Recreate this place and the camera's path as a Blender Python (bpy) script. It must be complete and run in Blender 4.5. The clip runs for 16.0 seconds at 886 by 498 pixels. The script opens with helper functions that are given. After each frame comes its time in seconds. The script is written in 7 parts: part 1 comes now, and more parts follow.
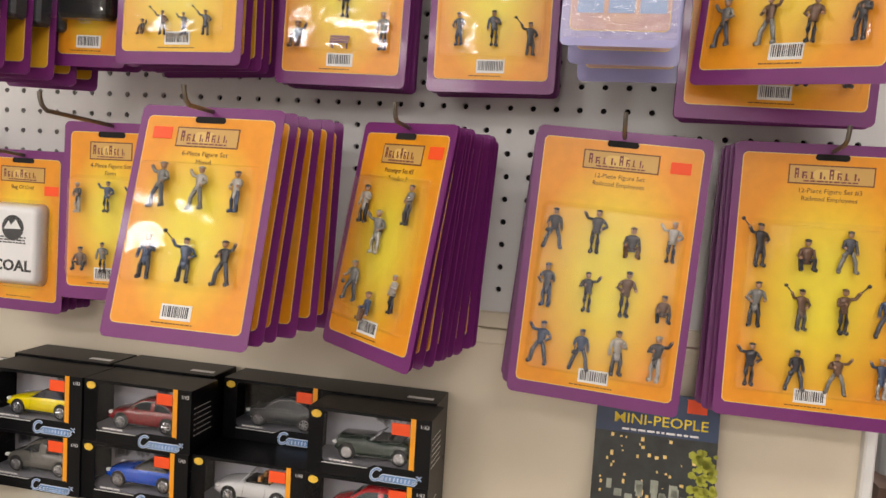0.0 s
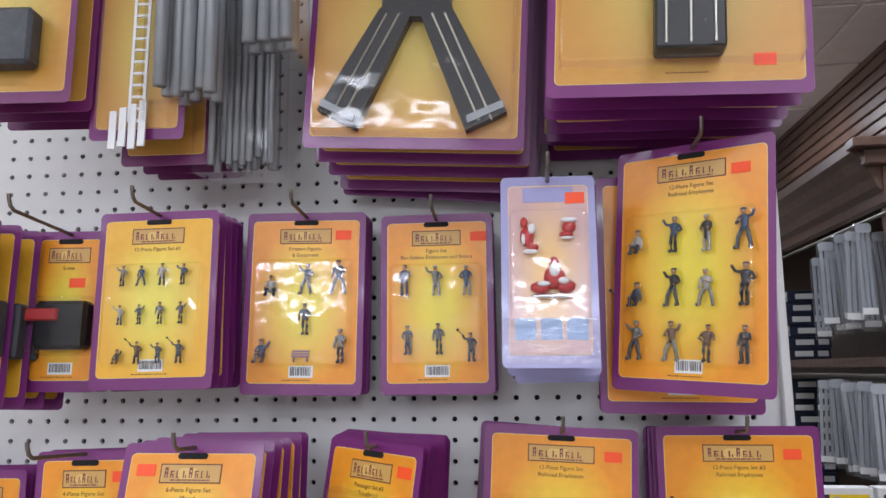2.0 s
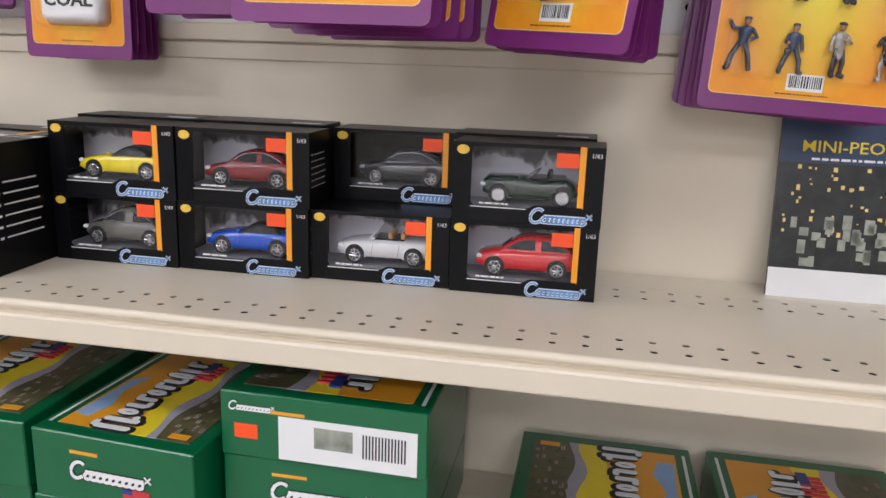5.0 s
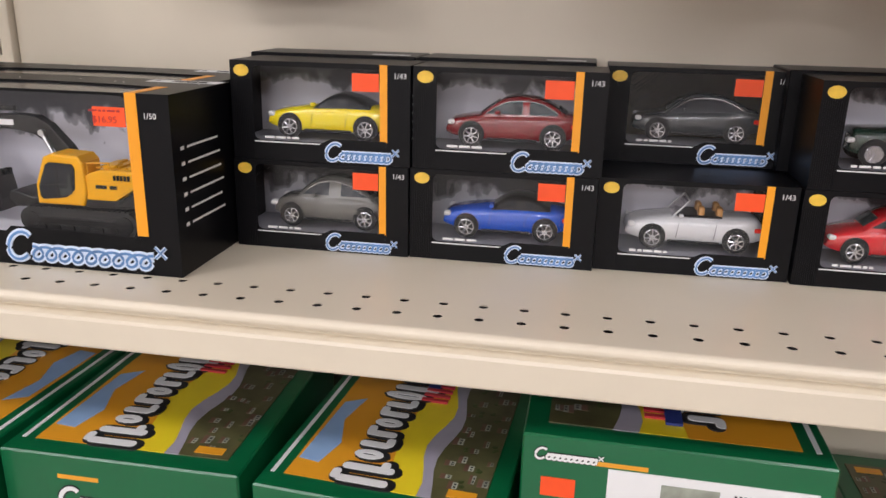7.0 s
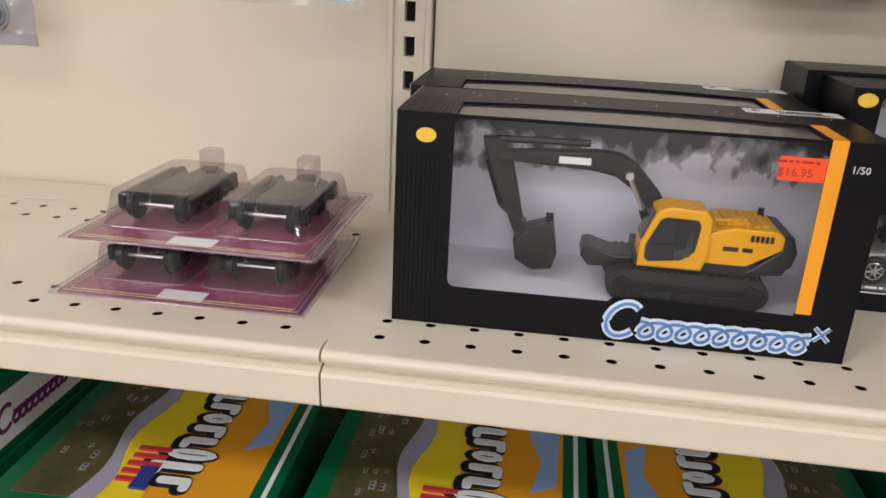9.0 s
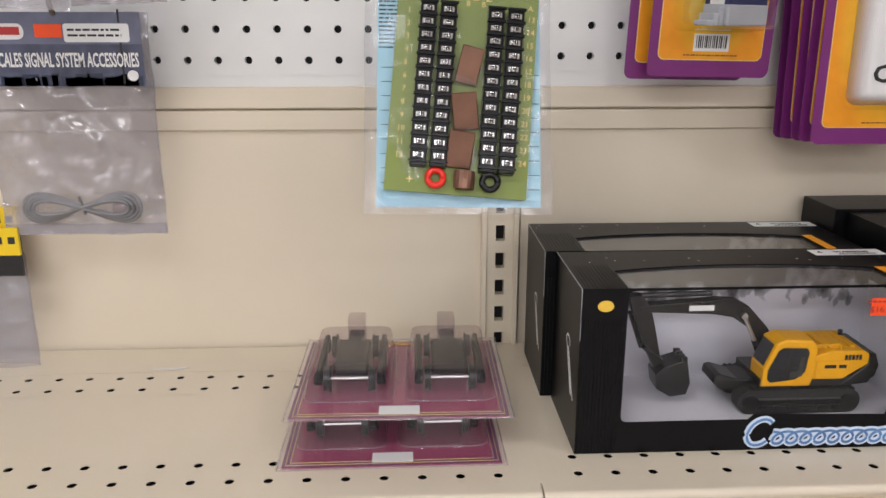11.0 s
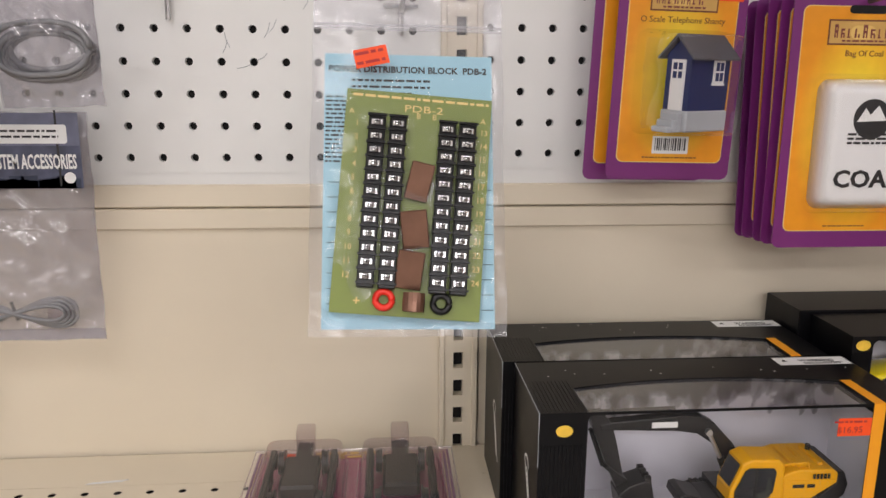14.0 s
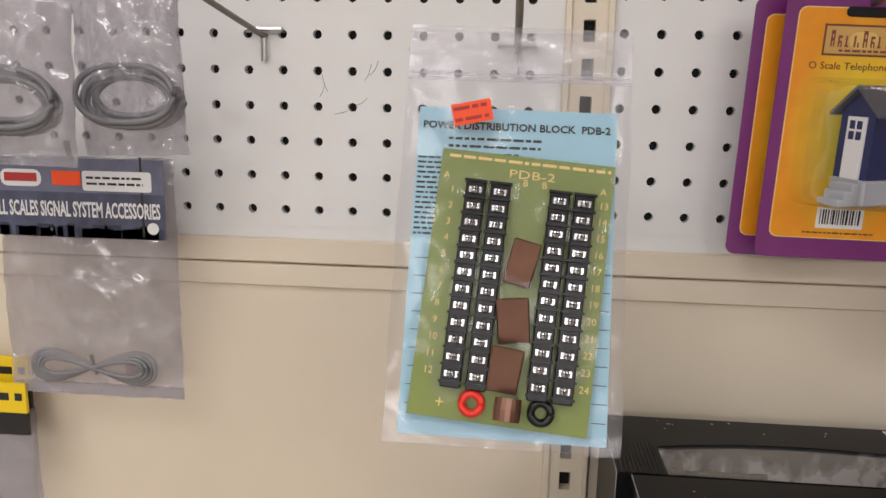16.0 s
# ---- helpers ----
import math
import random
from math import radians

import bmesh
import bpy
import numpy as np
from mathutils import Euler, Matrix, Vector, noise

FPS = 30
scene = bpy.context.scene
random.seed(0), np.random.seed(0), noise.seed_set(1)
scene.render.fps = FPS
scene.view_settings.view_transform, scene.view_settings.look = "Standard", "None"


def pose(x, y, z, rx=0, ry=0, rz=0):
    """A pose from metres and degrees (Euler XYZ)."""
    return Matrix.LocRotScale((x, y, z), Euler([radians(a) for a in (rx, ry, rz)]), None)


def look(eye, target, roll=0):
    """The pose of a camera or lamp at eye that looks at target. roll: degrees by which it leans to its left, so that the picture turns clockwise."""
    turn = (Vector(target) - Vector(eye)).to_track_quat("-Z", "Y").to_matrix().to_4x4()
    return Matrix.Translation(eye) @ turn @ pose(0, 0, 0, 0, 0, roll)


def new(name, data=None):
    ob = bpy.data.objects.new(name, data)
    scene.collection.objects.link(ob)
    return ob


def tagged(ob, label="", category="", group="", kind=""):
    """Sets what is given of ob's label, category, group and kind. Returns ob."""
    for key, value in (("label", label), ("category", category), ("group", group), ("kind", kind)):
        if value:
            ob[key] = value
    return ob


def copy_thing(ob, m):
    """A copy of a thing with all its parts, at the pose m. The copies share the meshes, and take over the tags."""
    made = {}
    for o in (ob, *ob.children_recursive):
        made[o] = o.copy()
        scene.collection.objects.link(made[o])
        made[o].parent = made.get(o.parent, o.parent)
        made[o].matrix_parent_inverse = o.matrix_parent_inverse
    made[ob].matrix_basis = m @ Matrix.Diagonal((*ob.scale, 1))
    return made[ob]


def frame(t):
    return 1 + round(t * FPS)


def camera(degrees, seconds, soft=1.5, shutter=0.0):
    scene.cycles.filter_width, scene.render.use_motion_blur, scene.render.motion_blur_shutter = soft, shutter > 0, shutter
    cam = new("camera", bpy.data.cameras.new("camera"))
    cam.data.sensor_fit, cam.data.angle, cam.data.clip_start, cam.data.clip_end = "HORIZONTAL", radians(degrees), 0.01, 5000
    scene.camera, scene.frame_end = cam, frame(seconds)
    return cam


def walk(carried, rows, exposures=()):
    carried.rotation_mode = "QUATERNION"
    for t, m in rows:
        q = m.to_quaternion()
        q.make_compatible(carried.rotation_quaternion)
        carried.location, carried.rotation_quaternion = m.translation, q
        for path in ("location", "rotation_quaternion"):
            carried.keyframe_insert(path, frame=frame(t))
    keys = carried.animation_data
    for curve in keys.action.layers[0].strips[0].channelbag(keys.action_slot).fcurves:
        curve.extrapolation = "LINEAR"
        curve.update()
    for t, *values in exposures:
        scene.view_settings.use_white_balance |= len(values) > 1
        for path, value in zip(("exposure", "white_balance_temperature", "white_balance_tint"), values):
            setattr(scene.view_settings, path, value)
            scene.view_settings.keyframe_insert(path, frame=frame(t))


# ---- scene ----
cam = camera(59.4, 16.0)
PATH = [
    (0, (0.946, -0.864, 1.469), (0.496, 1.078, 1.307), 3.4),
    (0.5, (0.958, -0.911, 1.516), (0.768, 1.08, 1.507), 1.2),
    (1, (0.954, -0.944, 1.563), (0.794, 1.044, 1.715), -0.3),
    (1.5, (0.939, -0.957, 1.588), (0.772, 1.018, 1.853), -0.9),
    (2, (0.907, -0.974, 1.594), (0.693, 0.991, 1.902), -0.7),
    (2.5, (0.866, -0.976, 1.561), (0.591, 0.989, 1.815), 0.6),
    (3, (0.833, -0.949, 1.519), (0.495, 1.021, 1.566), 1.6),
    (3.5, (0.79, -0.954, 1.462), (0.413, 1.006, 1.335), 2.2),
    (4, (0.775, -0.936, 1.394), (0.383, 1.002, 1.094), 2.4),
    (6.5, (0.628, -0.623, 1.263), (0.301, 1.268, 0.701), 1.5),
    (7, (0.49, -0.657, 1.272), (0.155, 1.221, 0.671), 1.3),
    (7.5, (0.339, -0.694, 1.248), (0.097, 1.216, 0.707), 1.9),
    (8, (0.272, -0.706, 1.26), (0.027, 1.188, 0.666), 2.5),
    (8.5, (0.207, -0.678, 1.247), (-0.11, 1.218, 0.694), 2.5),
    (9, (0.059, -0.607, 1.289), (-0.171, 1.254, 0.593), 2.8),
    (9.5, (-0.021, -0.59, 1.302), (-0.208, 1.276, 0.609), 1.2),
    (12, (-0.154, -0.734, 1.426), (0.046, 1.208, 0.992), 0.3),
    (12.5, (-0.145, -0.725, 1.429), (0.048, 1.221, 1.014), 0.2),
    (13, (-0.137, -0.716, 1.432), (0.05, 1.233, 1.024), -0.0),
    (13.5, (-0.127, -0.703, 1.426), (0.053, 1.245, 1.011), -0.0),
    (14, (-0.117, -0.648, 1.421), (0.044, 1.296, 0.981), 0.4),
    (14.5, (-0.101, -0.578, 1.419), (0.022, 1.365, 0.961), 1.0),
    (15, (-0.076, -0.544, 1.415), (-0.047, 1.406, 0.97), 1.0),
    (15.5, (-0.076, -0.538, 1.433), (-0.115, 1.413, 0.995), 1.1),
    (16, (-0.1, -0.564, 1.441), (-0.266, 1.39, 1.046), 1.2),
]
walk(cam, [(t, look(eye, target, roll)) for t, eye, target, roll in PATH], exposures=[(0.0, -0.08, 6800, 8), (0.5, -0.14, 6450, 7), (1.0, -0.10, 5850, 7), (2.0, -0.10, 5650, 8), (3.0, -0.20, 6500, 6), (4.0, -0.12, 5900, 8), (6.5, 0.04, 5950, 10), (7.0, 0.04, 6200, 11), (8.0, 0.0, 6250, 9), (9.5, -0.16, 6200, 9), (12.0, -0.26, 6250, 9), (14.0, -0.28, 6450, 10), (16.0, -0.40, 6500, 10)])

# ---- light ----
world = bpy.data.worlds.new("world")
world.use_nodes = True
world.node_tree.nodes["Background"].inputs[0].default_value = (0.9, 0.93, 1.0, 1)
world.node_tree.nodes["Background"].inputs[1].default_value = 0.05
scene.world = world

CEIL = 2.95


def area(name, x, y, z, sx, sy, watts, colour):
    d = bpy.data.lights.new(name, "AREA")
    d.shape, d.size, d.size_y, d.energy, d.color = "RECTANGLE", sx, sy, watts, colour
    ob = new(name, d)
    ob.matrix_world = pose(x, y, z)
    return ob


LAMPS = [(-1.0, -1.4, 15), (1.7, -1.4, 13), (-2.2, -3.4, 32), (0.0, -3.4, 20), (2.0, -3.4, 30), (-1.2, -5.6, 54), (1.2, -5.6, 62), (-1.4, -7.8, 74), (1.0, -7.8, 80), (1.62, 0.9, 13), (1.5, 3.0, 26)]
for lx, ly, lw in LAMPS:
    area("ceiling_tube", lx, ly, CEIL - 0.095, 1.15, 0.5, lw, (1.0, 0.95, 0.98))


# ---- materials ----
def mat(name, rgb, rough=0.5, metal=0.0, var=0.08, scale=60.0, bump=0.0, bscale=300.0, coat=0.0, spec=0.5):
    m = bpy.data.materials.new(name)
    m.use_nodes = True
    nt = m.node_tree
    p = nt.nodes["Principled BSDF"]
    p.inputs["Roughness"].default_value = rough
    p.inputs["Metallic"].default_value = metal
    p.inputs["Coat Weight"].default_value = coat
    p.inputs["Coat Roughness"].default_value = 0.08
    p.inputs["Specular IOR Level"].default_value = spec
    tc = nt.nodes.new("ShaderNodeTexCoord")
    if var:
        a = nt.nodes.new("ShaderNodeTexNoise")
        a.inputs["Scale"].default_value, a.inputs["Detail"].default_value = scale, 5
        b = nt.nodes.new("ShaderNodeTexNoise")
        b.inputs["Scale"].default_value, b.inputs["Detail"].default_value = scale / 9, 3
        nt.links.new(tc.outputs["Object"], a.inputs["Vector"])
        nt.links.new(tc.outputs["Object"], b.inputs["Vector"])
        s = nt.nodes.new("ShaderNodeMath")
        s.operation = "ADD"
        nt.links.new(a.outputs["Fac"], s.inputs[0])
        nt.links.new(b.outputs["Fac"], s.inputs[1])
        r = nt.nodes.new("ShaderNodeMapRange")
        r.inputs["From Min"].default_value, r.inputs["From Max"].default_value = 0.6, 1.4
        r.inputs["To Min"].default_value, r.inputs["To Max"].default_value = 1 - var, 1 + var
        nt.links.new(s.outputs[0], r.inputs["Value"])
        h = nt.nodes.new("ShaderNodeHueSaturation")
        h.inputs["Color"].default_value = (*rgb, 1)
        nt.links.new(r.outputs["Result"], h.inputs["Value"])
        nt.links.new(h.outputs["Color"], p.inputs["Base Color"])
    else:
        p.inputs["Base Color"].default_value = (*rgb, 1)
    if bump:
        n = nt.nodes.new("ShaderNodeTexNoise")
        n.inputs["Scale"].default_value, n.inputs["Detail"].default_value = bscale, 3
        nt.links.new(tc.outputs["Object"], n.inputs["Vector"])
        bp = nt.nodes.new("ShaderNodeBump")
        bp.inputs["Strength"].default_value, bp.inputs["Distance"].default_value = bump, 0.001
        nt.links.new(n.outputs["Fac"], bp.inputs["Height"])
        nt.links.new(bp.outputs["Normal"], p.inputs["Normal"])
    return m


def clear_mat(name, tint=(1, 1, 1), gloss=1.0, rough=0.06, bump=0.3, bscale=40.0, haze=0.0):
    """Thin clear plastic: it lets light through, and reflects more at a slant."""
    m = bpy.data.materials.new(name)
    m.use_nodes = True
    nt = m.node_tree
    nt.nodes.remove(nt.nodes["Principled BSDF"])
    out = nt.nodes["Material Output"]
    tr = nt.nodes.new("ShaderNodeBsdfTransparent")
    tr.inputs[0].default_value = (*tint, 1)
    gl = nt.nodes.new("ShaderNodeBsdfGlossy")
    gl.inputs["Roughness"].default_value = rough
    fr = nt.nodes.new("ShaderNodeLayerWeight")
    fr.inputs["Blend"].default_value = 0.5
    fifth = nt.nodes.new("ShaderNodeMath")
    fifth.operation, fifth.inputs[1].default_value = "POWER", 4.0
    nt.links.new(fr.outputs["Facing"], fifth.inputs[0])
    straight = (0.5 * gloss / (2.0 + 0.5 * gloss)) ** 2 * 1.2
    gain = nt.nodes.new("ShaderNodeMapRange")
    gain.inputs["To Min"].default_value, gain.inputs["To Max"].default_value = straight, 0.9
    nt.links.new(fifth.outputs[0], gain.inputs["Value"])
    tc = nt.nodes.new("ShaderNodeTexCoord")
    n = nt.nodes.new("ShaderNodeTexNoise")
    n.inputs["Scale"].default_value, n.inputs["Detail"].default_value = bscale, 1.4
    bp = nt.nodes.new("ShaderNodeBump")
    bp.inputs["Strength"].default_value, bp.inputs["Distance"].default_value = bump, 0.004
    nt.links.new(tc.outputs["Object"], n.inputs["Vector"])
    nt.links.new(n.outputs["Fac"], bp.inputs["Height"])
    nt.links.new(bp.outputs["Normal"], gl.inputs["Normal"])
    nt.links.new(bp.outputs["Normal"], fr.inputs["Normal"])
    mx = nt.nodes.new("ShaderNodeMixShader")
    nt.links.new(gain.outputs["Result"], mx.inputs[0])
    last = tr
    if haze:
        df = nt.nodes.new("ShaderNodeBsdfDiffuse")
        df.inputs[0].default_value = (0.8, 0.8, 0.82, 1)
        hz = nt.nodes.new("ShaderNodeMixShader")
        hz.inputs[0].default_value = haze
        nt.links.new(tr.outputs[0], hz.inputs[1])
        nt.links.new(df.outputs[0], hz.inputs[2])
        last = hz
    nt.links.new(last.outputs[0], mx.inputs[1])
    nt.links.new(gl.outputs[0], mx.inputs[2])
    nt.links.new(mx.outputs[0], out.inputs["Surface"])
    return m


def print_mat(name, edge, mid, rough=0.3):
    """A printed card that fades from a bright middle to a darker rim."""
    m = bpy.data.materials.new(name)
    m.use_nodes = True
    nt = m.node_tree
    p = nt.nodes["Principled BSDF"]
    p.inputs["Roughness"].default_value = rough
    tc = nt.nodes.new("ShaderNodeTexCoord")
    mp = nt.nodes.new("ShaderNodeMapping")
    mp.inputs["Location"].default_value = (-1.0, 0, -0.9)
    mp.inputs["Scale"].default_value = (2.0, 0, 1.9)
    g = nt.nodes.new("ShaderNodeTexGradient")
    g.gradient_type = "SPHERICAL"
    r = nt.nodes.new("ShaderNodeValToRGB")
    r.color_ramp.elements[0].color, r.color_ramp.elements[1].color = (*edge, 1), (*mid, 1)
    r.color_ramp.elements[0].position, r.color_ramp.elements[1].position = 0.02, 0.75
    nt.links.new(tc.outputs["Generated"], mp.inputs["Vector"])
    nt.links.new(mp.outputs["Vector"], g.inputs["Vector"])
    nt.links.new(g.outputs["Fac"], r.inputs["Fac"])
    n = nt.nodes.new("ShaderNodeTexNoise")
    n.inputs["Scale"].default_value, n.inputs["Detail"].default_value = 90, 4
    nt.links.new(tc.outputs["Object"], n.inputs["Vector"])
    h = nt.nodes.new("ShaderNodeHueSaturation")
    k = nt.nodes.new("ShaderNodeMapRange")
    k.inputs["To Min"].default_value, k.inputs["To Max"].default_value = 0.9, 1.1
    nt.links.new(n.outputs["Fac"], k.inputs["Value"])
    nt.links.new(k.outputs["Result"], h.inputs["Value"])
    nt.links.new(r.outputs["Color"], h.inputs["Color"])
    nt.links.new(h.outputs["Color"], p.inputs["Base Color"])
    return m


def skyline_mat(name, low, high, level):
    """A printed backdrop: pale below, a ragged dark skyline above."""
    m = bpy.data.materials.new(name)
    m.use_nodes = True
    nt = m.node_tree
    p = nt.nodes["Principled BSDF"]
    p.inputs["Roughness"].default_value = 0.5
    tc = nt.nodes.new("ShaderNodeTexCoord")
    sep = nt.nodes.new("ShaderNodeSeparateXYZ")
    nt.links.new(tc.outputs["Generated"], sep.inputs[0])
    mp = nt.nodes.new("ShaderNodeMapping")
    mp.inputs["Scale"].default_value = (48, 1, 34)
    nt.links.new(tc.outputs["Object"], mp.inputs["Vector"])
    n = nt.nodes.new("ShaderNodeTexNoise")
    n.inputs["Scale"].default_value, n.inputs["Detail"].default_value = 1.0, 4
    nt.links.new(mp.outputs["Vector"], n.inputs["Vector"])
    k = nt.nodes.new("ShaderNodeMath")
    k.operation, k.inputs[1].default_value = "MULTIPLY", 0.9
    nt.links.new(n.outputs["Fac"], k.inputs[0])
    s = nt.nodes.new("ShaderNodeMath")
    s.operation = "ADD"
    nt.links.new(k.outputs[0], s.inputs[0])
    nt.links.new(sep.outputs[2], s.inputs[1])
    r = nt.nodes.new("ShaderNodeValToRGB")
    e = r.color_ramp.elements
    e[0].color, e[0].position = (*low, 1), level - 0.012
    e[1].color, e[1].position = (*[0.5 * (a + b) for a, b in zip(low, high)], 1), level
    q = e.new(min(1.0, level + 0.06))
    q.color = (*high, 1)
    sc = nt.nodes.new("ShaderNodeMath")
    sc.operation, sc.inputs[1].default_value = "MULTIPLY", 0.62
    nt.links.new(s.outputs[0], sc.inputs[0])
    nt.links.new(sc.outputs[0], r.inputs["Fac"])
    nt.links.new(r.outputs["Color"], p.inputs["Base Color"])
    return m


